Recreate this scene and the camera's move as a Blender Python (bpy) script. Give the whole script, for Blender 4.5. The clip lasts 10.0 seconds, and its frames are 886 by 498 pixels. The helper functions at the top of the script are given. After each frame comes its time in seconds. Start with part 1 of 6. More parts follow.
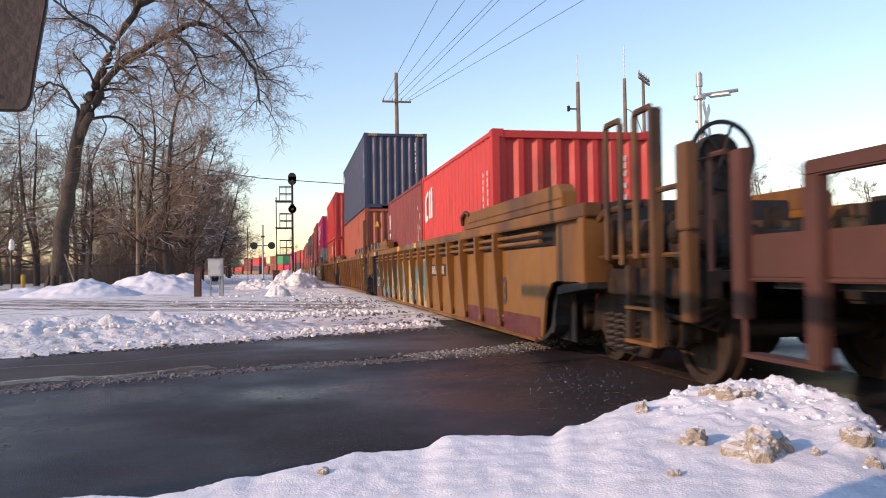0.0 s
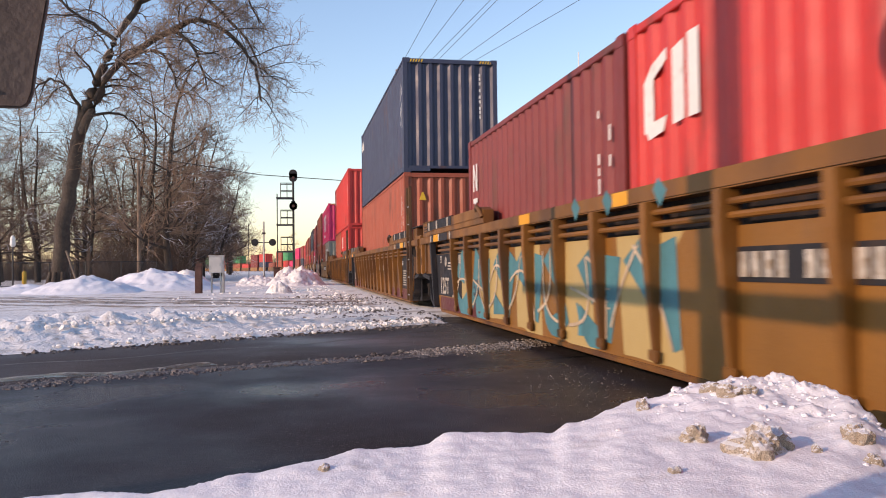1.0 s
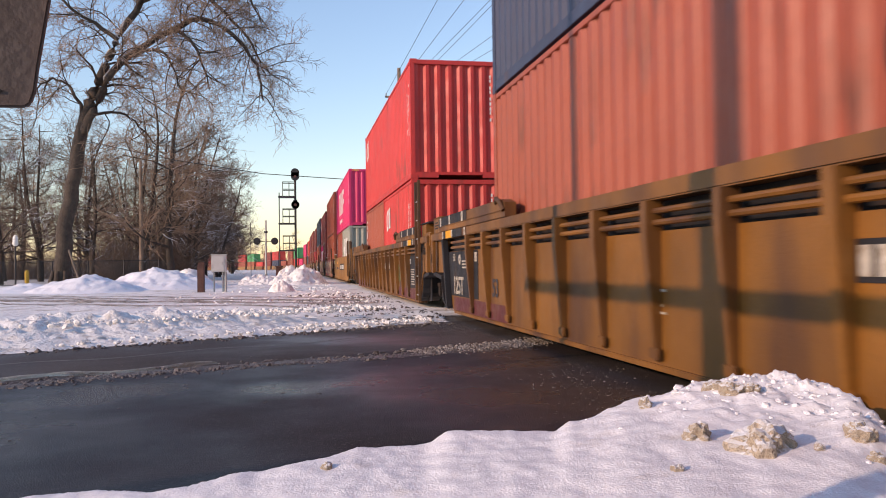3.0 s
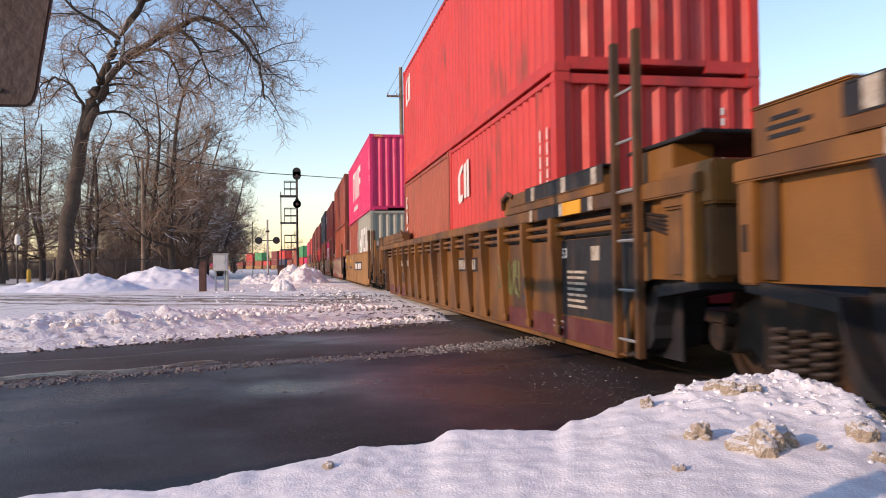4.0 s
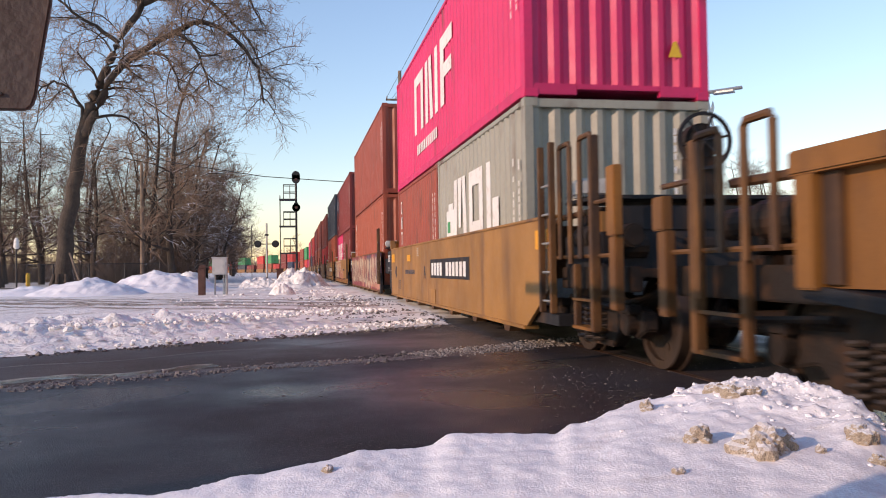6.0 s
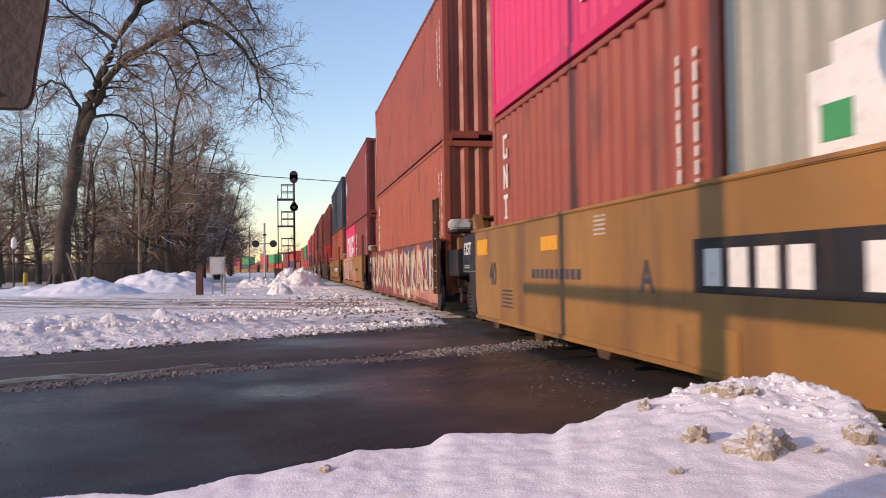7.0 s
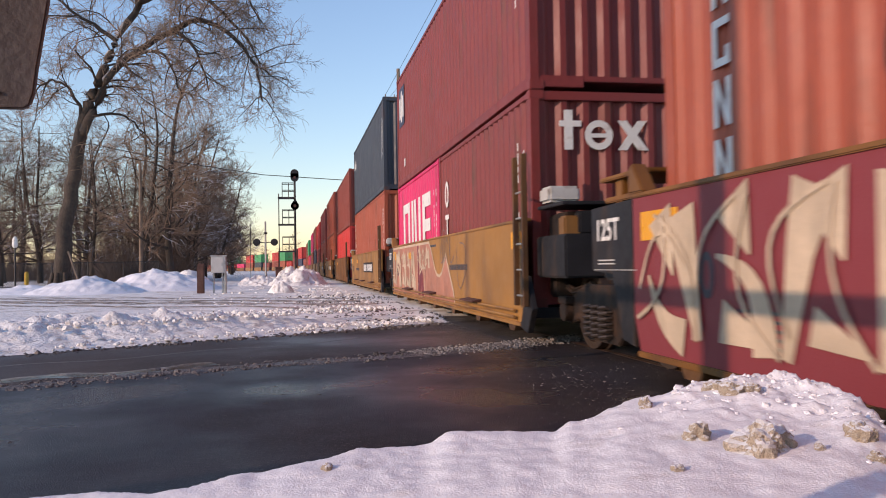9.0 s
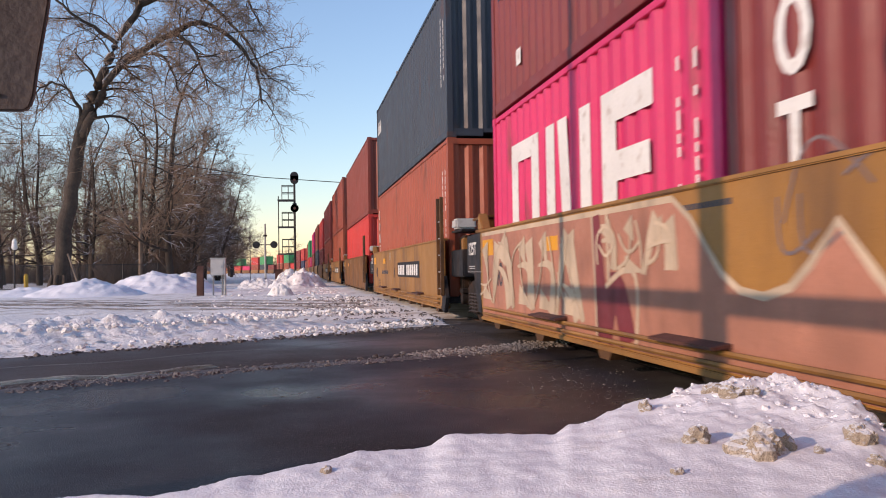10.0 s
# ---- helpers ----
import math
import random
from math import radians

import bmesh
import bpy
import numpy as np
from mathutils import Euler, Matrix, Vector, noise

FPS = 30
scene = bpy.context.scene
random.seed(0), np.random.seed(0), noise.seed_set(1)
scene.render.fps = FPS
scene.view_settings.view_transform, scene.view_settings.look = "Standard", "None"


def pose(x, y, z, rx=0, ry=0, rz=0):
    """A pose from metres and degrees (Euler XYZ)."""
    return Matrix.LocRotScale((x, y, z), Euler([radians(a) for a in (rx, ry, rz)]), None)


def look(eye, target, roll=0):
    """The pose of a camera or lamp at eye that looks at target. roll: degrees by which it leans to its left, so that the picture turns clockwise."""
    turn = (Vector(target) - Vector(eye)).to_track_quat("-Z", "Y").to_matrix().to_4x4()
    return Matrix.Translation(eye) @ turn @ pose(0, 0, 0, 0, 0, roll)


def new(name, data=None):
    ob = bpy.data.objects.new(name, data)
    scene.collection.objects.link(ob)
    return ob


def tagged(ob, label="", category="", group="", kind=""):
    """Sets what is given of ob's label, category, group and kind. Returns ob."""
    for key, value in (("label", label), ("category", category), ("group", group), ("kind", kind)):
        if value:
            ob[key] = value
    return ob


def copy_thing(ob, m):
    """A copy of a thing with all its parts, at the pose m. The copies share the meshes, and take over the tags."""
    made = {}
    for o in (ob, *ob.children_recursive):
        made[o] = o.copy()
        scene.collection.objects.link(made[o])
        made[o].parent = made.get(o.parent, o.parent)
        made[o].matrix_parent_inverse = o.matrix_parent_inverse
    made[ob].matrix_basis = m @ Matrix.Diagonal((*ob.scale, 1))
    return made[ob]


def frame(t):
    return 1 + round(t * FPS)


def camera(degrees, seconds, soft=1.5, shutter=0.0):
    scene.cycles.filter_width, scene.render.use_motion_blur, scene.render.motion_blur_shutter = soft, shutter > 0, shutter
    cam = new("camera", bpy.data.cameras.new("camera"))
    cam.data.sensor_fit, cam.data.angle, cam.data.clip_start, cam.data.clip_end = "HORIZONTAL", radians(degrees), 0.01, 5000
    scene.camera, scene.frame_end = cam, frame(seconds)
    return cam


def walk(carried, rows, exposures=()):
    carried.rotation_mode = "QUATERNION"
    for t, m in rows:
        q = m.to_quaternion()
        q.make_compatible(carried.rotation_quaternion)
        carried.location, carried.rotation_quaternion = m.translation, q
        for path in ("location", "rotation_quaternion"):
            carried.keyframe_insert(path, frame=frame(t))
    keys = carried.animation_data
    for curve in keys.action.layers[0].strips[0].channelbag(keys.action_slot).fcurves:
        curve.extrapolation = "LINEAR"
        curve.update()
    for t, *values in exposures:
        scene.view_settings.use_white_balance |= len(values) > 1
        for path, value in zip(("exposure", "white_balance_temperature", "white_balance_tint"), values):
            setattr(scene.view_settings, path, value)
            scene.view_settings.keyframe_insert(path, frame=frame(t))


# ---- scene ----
cam = camera(58.15, 10.0, soft=1.0, shutter=0.2)
EYE = (0.0, 0.0, 0.932)


def aim(yaw, pitch, roll):
    y, p = radians(yaw), radians(pitch)
    way = Vector((math.sin(y) * math.cos(p), math.cos(y) * math.cos(p), math.sin(p)))
    return look(EYE, Vector(EYE) + way, roll)


walk(cam, [(t, aim(y, p, r)) for t, y, p, r in (
    (0, 10.808, 1.490, -0.780),
    (0.5, 10.795, 1.369, -0.652),
    (1, 10.739, 1.272, -0.715),
    (1.5, 10.711, 1.241, -0.813),
    (2, 10.665, 1.216, -0.851),
    (2.5, 10.633, 1.196, -0.834),
    (4, 10.475, 1.115, -0.798),
    (4.5, 10.412, 1.234, -0.791),
    (5, 10.416, 1.335, -0.923),
    (5.5, 10.469, 1.349, -0.923),
    (7, 10.686, 1.345, -0.833),
    (7.5, 10.735, 1.244, -1.040),
    (8, 10.730, 1.154, -1.059),
    (8.5, 10.644, 1.117, -1.137),
    (9, 10.614, 1.208, -0.965),
    (9.5, 10.645, 1.314, -0.982),
    (10, 10.643, 1.395, -0.915),
)], exposures=((0, 0.83, 8000, 26), (5.5, 0.80, 7900, 26), (7, 0.66, 7700, 26), (10, 0.67, 7550, 25)))

# ---- light ----
SUN_WAY = Vector((1.0, 0.36, 0.0)).normalized()  # the way the light travels over the ground
SUN_UP = 19.0
sun_from = Vector((-SUN_WAY.x, -SUN_WAY.y, math.tan(radians(SUN_UP))))
world = bpy.data.worlds.new("winter_sky")
scene.world = world
world.use_nodes = True
wt = world.node_tree
sky = wt.nodes.new("ShaderNodeTexSky")
sky.sky_type, sky.sun_disc = "NISHITA", False
sky.sun_elevation = radians(SUN_UP)
sky.sun_rotation = math.atan2(sun_from.x, sun_from.y)
sky.air_density, sky.dust_density, sky.ozone_density = 1.35, 0.05, 5.2
wt.links.new(sky.outputs[0], wt.nodes["Background"].inputs[0])
wt.nodes["Background"].inputs[1].default_value = 0.15
sun_data = bpy.data.lights.new("sun", "SUN")
sun_data.energy, sun_data.angle, sun_data.color = 2.0, radians(0.6), (1.0, 0.80, 0.635)
sun = new("sun", sun_data)
sun.matrix_world = look(sun_from * 50, (0, 0, 0))

# ---- materials ----


def mat(name, base, rough=0.6, metal=0.0, var=0.2, scale=1.5, dirt=None, amount=0.3, dscale=2.0, streak=1.0, bump=0.15,
        bscale=60.0, snow=0.0, wet=None, spec=0.5):
    """Paint, metal, wood or snow with broad patches, dirt of its own shape and fine relief."""
    m = bpy.data.materials.new(name)
    m.use_nodes = True
    n, l = m.node_tree.nodes, m.node_tree.links
    b = n["Principled BSDF"]
    b.inputs["Metallic"].default_value = metal
    b.inputs["Specular IOR Level"].default_value = spec
    tc, oi, add = n.new("ShaderNodeTexCoord"), n.new("ShaderNodeObjectInfo"), n.new("ShaderNodeVectorMath")
    add.operation = "MULTIPLY_ADD"
    comb = n.new("ShaderNodeCombineXYZ")
    for i in range(3):
        l.new(oi.outputs["Random"], comb.inputs[i])
    l.new(comb.outputs[0], add.inputs[0])
    add.inputs[1].default_value = (37.0, 91.0, 53.0)
    l.new(tc.outputs["Object"], add.inputs[2])

    def noise_at(sc, detail, vec=None):
        t = n.new("ShaderNodeTexNoise")
        t.inputs["Scale"].default_value, t.inputs["Detail"].default_value = sc, detail
        l.new(vec or add.outputs[0], t.inputs["Vector"])
        return t.outputs["Fac"]

    def remap(fac, a, z, lo=0.0, hi=1.0):
        r = n.new("ShaderNodeMapRange")
        for i, v in enumerate((a, z, lo, hi), 1):
            r.inputs[i].default_value = v
        l.new(fac, r.inputs[0])
        return r.outputs[0]

    def mix(fac, one, two):
        x = n.new("ShaderNodeMix")
        x.data_type = "RGBA"
        l.new(fac, x.inputs[0])
        for s, v in ((x.inputs[6], one), (x.inputs[7], two)):
            if isinstance(v, tuple):
                s.default_value = (*v, 1)
            else:
                l.new(v, s)
        return x.outputs[2]

    lo, hi = tuple(c * (1 - var) for c in base), tuple(min(0.92, c * (1 + var)) for c in base)
    col = mix(remap(noise_at(scale, 5), 0.3, 0.7), lo, hi)
    col = mix(remap(noise_at(bscale * 0.5, 3), 0.45, 0.75, 0, 0.35), col, tuple(c * 0.75 for c in base))
    if dirt:
        mp = n.new("ShaderNodeMapping")
        mp.inputs["Scale"].default_value = (1, 1, 1.0 / streak)
        l.new(add.outputs[0], mp.inputs["Vector"])
        f = noise_at(dscale, 8, mp.outputs[0])
        col = mix(remap(f, 0.62 - amount * 0.4, 0.78 - amount * 0.2, 0, 0.9), col, dirt)
    if snow:
        g, sp = n.new("ShaderNodeNewGeometry"), n.new("ShaderNodeSeparateXYZ")
        l.new(g.outputs["Normal"], sp.inputs[0])
        pick = n.new("ShaderNodeMath")
        pick.operation = "MULTIPLY"
        l.new(remap(sp.outputs[2], 0.35, 0.75), pick.inputs[0])
        l.new(remap(noise_at(0.35, 3), 0.62 - snow * 0.3, 0.72 - snow * 0.3), pick.inputs[1])
        col = mix(pick.outputs[0], col, (0.85, 0.87, 0.9))
    l.new(col, b.inputs["Base Color"])
    if wet:
        l.new(remap(noise_at(wet[2], 5), 0.4, 0.62, wet[0], wet[1]), b.inputs["Roughness"])
    else:
        l.new(remap(noise_at(scale * 3, 4), 0.25, 0.75, max(0.05, rough - 0.12), min(1, rough + 0.12)), b.inputs["Roughness"])
    if bump:
        bp = n.new("ShaderNodeBump")
        bp.inputs["Strength"].default_value, bp.inputs["Distance"].default_value = bump, 1.0 / bscale
        l.new(noise_at(bscale, 4), bp.inputs["Height"])
        l.new(bp.outputs[0], b.inputs["Normal"])
    m["parts"] = ""
    return m


def graffiti(name, base, colours, y0, y1, z0, z1, scale, seed):
    """A painted side sheet with sprayed, curling bands of paint between y0 and y1."""
    m = mat(name, base, 0.55, var=0.14, scale=1.0, dirt=(0.13, 0.06, 0.03), amount=0.16, dscale=1.5, streak=4)
    n, l = m.node_tree.nodes, m.node_tree.links
    b = n["Principled BSDF"]
    old = b.inputs["Base Color"].links[0].from_socket
    tc, sp = n.new("ShaderNodeTexCoord"), n.new("ShaderNodeSeparateXYZ")
    l.new(tc.outputs["Object"], sp.inputs[0])

    def math_node(op, a, c, d=None):
        k = n.new("ShaderNodeMath")
        k.operation = op
        for i, v in enumerate((a, c) if d is None else (a, c, d)):
            if isinstance(v, (int, float)):
                k.inputs[i].default_value = v
            else:
                l.new(v, k.inputs[i])
        return k.outputs[0]

    mp = n.new("ShaderNodeMapping")
    mp.inputs["Location"].default_value = (seed, seed * 2, seed * 3)
    mp.inputs["Scale"].default_value = (0.0, 1.0, 0.75)
    l.new(tc.outputs["Object"], mp.inputs["Vector"])
    edge = n.new("ShaderNodeTexNoise")
    edge.inputs["Scale"].default_value, edge.inputs["Detail"].default_value = 0.9, 1
    l.new(mp.outputs[0], edge.inputs["Vector"])
    wob = math_node("MULTIPLY_ADD", edge.outputs["Fac"], 1.4, -0.7)
    yy, zz = math_node("ADD", sp.outputs[1], wob), math_node("MULTIPLY_ADD", wob, 0.25, sp.outputs[2])
    inside = math_node("MULTIPLY", math_node("MULTIPLY", math_node("GREATER_THAN", yy, y0), math_node("LESS_THAN", yy, y1)),
                       math_node("MULTIPLY", math_node("GREATER_THAN", zz, z0), math_node("LESS_THAN", zz, z1)))
    colour = old
    for i, (rgb, thr, kind) in enumerate(colours):
        if kind in ("CELLS", "LINES"):
            w = n.new("ShaderNodeTexVoronoi")
            w.feature = "F1" if kind == "CELLS" else "DISTANCE_TO_EDGE"
            w.inputs["Scale"].default_value = scale * 4.0
            bend = n.new("ShaderNodeVectorMath")
            bend.operation = "MULTIPLY_ADD"
            l.new(edge.outputs["Color"], bend.inputs[0])
            bend.inputs[1].default_value = (0.0, 0.8, 0.9)
            l.new(mp.outputs[0], bend.inputs[2])
            lean = n.new("ShaderNodeMapping")
            lean.inputs["Rotation"].default_value = (0.35, 0, 0)
            lean.inputs["Scale"].default_value = (1.0, 1.0, 0.62)
            l.new(bend.outputs[0], lean.inputs["Vector"])
            l.new(lean.outputs[0], w.inputs["Vector"])
            if kind == "CELLS":
                pick = n.new("ShaderNodeSeparateXYZ")
                l.new(w.outputs["Color"], pick.inputs[0])
                hit = math_node("GREATER_THAN", pick.outputs[i % 3], thr)
            else:
                hit = math_node("LESS_THAN", w.outputs["Distance"], thr)
            mx = n.new("ShaderNodeMix")
            mx.data_type = "RGBA"
            l.new(math_node("MULTIPLY", inside, hit), mx.inputs[0])
            l.new(colour, mx.inputs[6])
            mx.inputs[7].default_value = (*rgb, 1)
            colour = mx.outputs[2]
            continue
        w = n.new("ShaderNodeTexWave")
        w.wave_type = kind
        w.bands_direction = "Y" if kind == "BANDS" else "X"
        if kind == "RINGS":
            w.rings_direction = "SPHERICAL"
        w.inputs["Scale"].default_value = scale * (0.55 + 0.25 * i)
        w.inputs["Distortion"].default_value, w.inputs["Detail"].default_value = 7.0 + 2 * i, 0.6
        w.inputs["Detail Scale"].default_value, w.inputs["Phase Offset"].default_value = 0.7, seed + i * 1.7
        l.new(mp.outputs[0], w.inputs["Vector"])
        mx = n.new("ShaderNodeMix")
        mx.data_type = "RGBA"
        l.new(math_node("MULTIPLY", inside, math_node("GREATER_THAN", w.outputs["Fac"], thr)), mx.inputs[0])
        l.new(colour, mx.inputs[6])
        mx.inputs[7].default_value = (*rgb, 1)
        colour = mx.outputs[2]
    l.new(colour, b.inputs["Base Color"])
    return m


RUST = (0.10, 0.035, 0.018)
PAINT = {}


def boxpaint(key, rgb, amount=0.22):
    PAINT[key] = mat("container_" + key, rgb, 0.5, var=0.1, scale=0.8, dirt=RUST, amount=amount, dscale=2.2, streak=3.0, bump=0.1, bscale=30)


boxpaint("red", (0.54, 0.035, 0.028), 0.08)
boxpaint("maroon", (0.20, 0.028, 0.024), 0.14)
boxpaint("brick", (0.285, 0.055, 0.03), 0.14)
boxpaint("orange", (0.33, 0.070, 0.033), 0.12)
boxpaint("blue", (0.036, 0.045, 0.085), 0.05)
boxpaint("slate", (0.034, 0.044, 0.06), 0.05)
boxpaint("pink", (0.62, 0.022, 0.115), 0.0)
boxpaint("grey", (0.29, 0.285, 0.235), 0.12)
boxpaint("brown", (0.22, 0.04, 0.025), 0.15)
boxpaint("green", (0.03, 0.28, 0.10), 0.05)
YELLOW = mat("car_yellow_paint", (0.195, 0.077, 0.0115), 0.55, var=0.3, scale=0.9, dirt=(0.07, 0.027, 0.011), amount=0.42, dscale=1.5, streak=3.5)
BROWNED = mat("soot_brown_car_paint", (0.185, 0.074, 0.012), 0.6, var=0.3, scale=1.0, dirt=(0.05, 0.022, 0.011), amount=0.46, dscale=1.6, streak=3.5)
TAN = mat("car_faded_paint", (0.30, 0.142, 0.036), 0.58, var=0.22, scale=0.8, dirt=(0.12, 0.055, 0.024), amount=0.32, dscale=1.5, streak=5)
DIRTY = mat("grimy_yellow_paint", (0.13, 0.055, 0.014), 0.65, var=0.4, scale=2.5, dirt=(0.025, 0.013, 0.009), amount=0.55, dscale=3.5, streak=2.5)
RUSTY = mat("rusty_car_steel", (0.085, 0.028, 0.019), 0.75, var=0.3, scale=1.6, dirt=(0.07, 0.025, 0.015), amount=0.4, dscale=3, streak=2)
GRIME = mat("black_car_paint", (0.017, 0.017, 0.020), 0.65, var=0.3, scale=2, dirt=(0.06, 0.036, 0.024), amount=0.22, dscale=4, streak=3, spec=0.3)
OILY = mat("oily_truck_steel", (0.020, 0.014, 0.011), 0.7, 0.1, var=0.35, scale=4, dirt=(0.07, 0.034, 0.018), amount=0.3, dscale=6, spec=0.3)
WHEEL = mat("wheel_steel", (0.055, 0.036, 0.027), 0.6, 0.4, var=0.3, scale=5, dirt=(0.06, 0.035, 0.02), amount=0.4, dscale=5)
SPRING = mat("spring_steel", (0.06, 0.045, 0.037), 0.55, 0.4, var=0.3, scale=8)
STRIPE = mat("red_sill_paint", (0.11, 0.02, 0.02), 0.6, var=0.3, scale=3, dirt=(0.10, 0.05, 0.03), amount=0.3, dscale=3)
REFLECT = mat("yellow_reflector", (0.75, 0.33, 0.02), 0.35, var=0.08, bump=0.03)
WORN = mat("worn_stencil_paint", (0.42, 0.38, 0.32), 0.6, var=0.3, scale=6, dirt=(0.2, 0.13, 0.07), amount=0.4, dscale=20)
WHITE = mat("white_marking", (0.70, 0.69, 0.65), 0.55, var=0.08, dirt=(0.45, 0.38, 0.33), amount=0.12, dscale=8)
INK = mat("dark_marking", (0.04, 0.042, 0.055), 0.6, var=0.2)
LABEL = mat("yellow_label", (0.72, 0.42, 0.03), 0.5, var=0.15)
SNOW = mat("fresh_snow", (0.80, 0.80, 0.82), 0.75, var=0.03, scale=2.5, dirt=(0.62, 0.58, 0.55), amount=0.02, dscale=5, bump=0.45, bscale=110)
PACKED = mat("packed_snow", (0.82, 0.79, 0.745), 0.75, var=0.08, scale=0.6, dirt=(0.40, 0.32, 0.25), amount=0.24, dscale=1.3, bump=0.45, bscale=9)
CLOD = mat("dirty_snow_lumps", (0.83, 0.80, 0.755), 0.8, var=0.12, scale=4, dirt=(0.38, 0.31, 0.25), amount=0.17, dscale=6, bump=0.5, bscale=22)
PUDDLE = mat("shallow_meltwater", (0.03, 0.03, 0.034), 0.06, var=0.1, bump=0.04, bscale=12)
MUD = mat("brown_wheel_track", (0.40, 0.34, 0.29), 0.7, var=0.4, scale=3, dirt=(0.2, 0.155, 0.12), amount=0.35, dscale=2.5, bump=0.8, bscale=14)
MUSH = mat("pale_brown_slush", (0.24, 0.21, 0.185), 0.6, var=0.4, scale=6, dirt=(0.14, 0.11, 0.09), amount=0.4, dscale=9, bump=0.7, bscale=30)
SLUSH = mat("grey_slush", (0.125, 0.102, 0.088), 0.5, var=0.5, scale=5, dirt=(0.06, 0.05, 0.045), amount=0.5, dscale=9, bump=0.7, bscale=30)
ICE = mat("dirty_ice", (0.55, 0.46, 0.35), 0.6, var=0.4, scale=14, dirt=(0.16, 0.115, 0.08), amount=0.45, dscale=20, bump=0.6, bscale=60, snow=0.9)
ASPHALT = mat("wet_asphalt", (0.030, 0.023, 0.024), 0.4, var=0.3, scale=0.5, dirt=(0.12, 0.10, 0.09), amount=0.16, dscale=45, bump=0.7, bscale=120, wet=(0.2, 0.8, 0.34), spec=0.26)
DRYING = mat("drying_salted_asphalt", (0.062, 0.051, 0.047), 0.6, var=0.35, scale=0.7, dirt=(0.13, 0.11, 0.1), amount=0.22, dscale=30, bump=0.7, bscale=110, wet=(0.35, 0.85, 0.4), spec=0.25)
GRAVEL = mat("wet_gravel", (0.075, 0.064, 0.056), 0.7, var=0.4, scale=6, dirt=(0.24, 0.22, 0.20), amount=0.12, dscale=3, bump=1.0, bscale=35)
RAIL = mat("rail_steel", (0.13, 0.07, 0.045), 0.5, 0.7, var=0.3, scale=4)
SLEEPER = mat("tarred_timber", (0.055, 0.042, 0.035), 0.8, var=0.3, scale=5, snow=0.6)
BARK = mat("grey_brown_bark", (0.055, 0.040, 0.029), 0.85, var=0.3, scale=3, bump=0.8, bscale=14, snow=0.25)
TWIG = mat("brown_twigs", (0.25, 0.165, 0.11), 0.85, var=0.25, scale=0.6, bump=0, snow=0.2)
FARTWIG = mat("dark_brown_twigs", (0.14, 0.092, 0.064), 0.9, var=0.3, scale=0.3, bump=0, snow=0.3)
TIMBER = mat("weathered_pole_timber", (0.22, 0.16, 0.115), 0.85, var=0.25, scale=2, dirt=(0.08, 0.055, 0.04), amount=0.3, dscale=4, streak=12)
GALV = mat("galvanised_steel", (0.42, 0.42, 0.40), 0.45, 0.6, var=0.12, scale=4)
CASE = mat("grey_case_paint", (0.48, 0.48, 0.46), 0.5, var=0.08, scale=2, dirt=(0.25, 0.2, 0.16), amount=0.12, dscale=5)
BLACK = mat("black_paint", (0.018, 0.018, 0.02), 0.5, var=0.2)
BROWNPOST = mat("rust_brown_post", (0.09, 0.04, 0.03), 0.75, var=0.3, scale=5)
LENS = mat("dark_red_lens", (0.06, 0.008, 0.008), 0.2, var=0.1, bump=0)
CABLE = mat("black_cable", (0.03, 0.03, 0.033), 0.6, var=0.1, bump=0)
HULL = mat("gate_steel_paint", (0.05, 0.033, 0.028), 0.6, var=0.25, scale=5, dirt=(0.10, 0.065, 0.05), amount=0.25, dscale=14, streak=4, bump=0.2, bscale=120)
BOLLARD = mat("yellow_bollard", (0.62, 0.38, 0.03), 0.5, var=0.1)
ROOFSNOW = mat("white_shed_roof", (0.75, 0.75, 0.76), 0.6, var=0.06)
TEALSIDE = graffiti("faded_sheet_with_pale_spray", (0.22, 0.093, 0.016), (((0.42, 0.30, 0.12), 0.30, "BANDS"),), -0.6, 7.2, 0.2, 1.3, 0.30, 3.1)
MAROONSIDE = graffiti("sheet_with_maroon_spray", (0.40, 0.20, 0.05), (((0.21, 0.03, 0.036), -1.0, "CELLS"), ((0.44, 0.15, 0.10), 0.84, "CELLS"), ((0.10, 0.055, 0.085), 0.88, "CELLS")), -6.6, 7.0, 0.05, 1.62, 0.40, 7.7)
PINKSIDE = mat("sprayed_over_sheet_paint", (0.33, 0.152, 0.033), 0.55, var=0.16, scale=0.8, dirt=(0.13, 0.06, 0.025), amount=0.2, dscale=1.5, streak=5)


def spray(name, rgb):
    return mat(name, rgb, 0.6, var=0.2, scale=2.0, dirt=tuple(c * 0.55 for c in rgb), amount=0.2, dscale=3, streak=3)


CREAM = spray("cream_spray", (0.52, 0.40, 0.28))
SALMON = spray("salmon_spray", (0.40, 0.17, 0.11))
MAROONINK = spray("maroon_spray", (0.19, 0.028, 0.036))
TEAL = spray("teal_spray", (0.05, 0.19, 0.22))
MOSS = spray("faded_green_spray", (0.12, 0.125, 0.04))
SMOKE = spray("grey_violet_spray", (0.16, 0.12, 0.12))

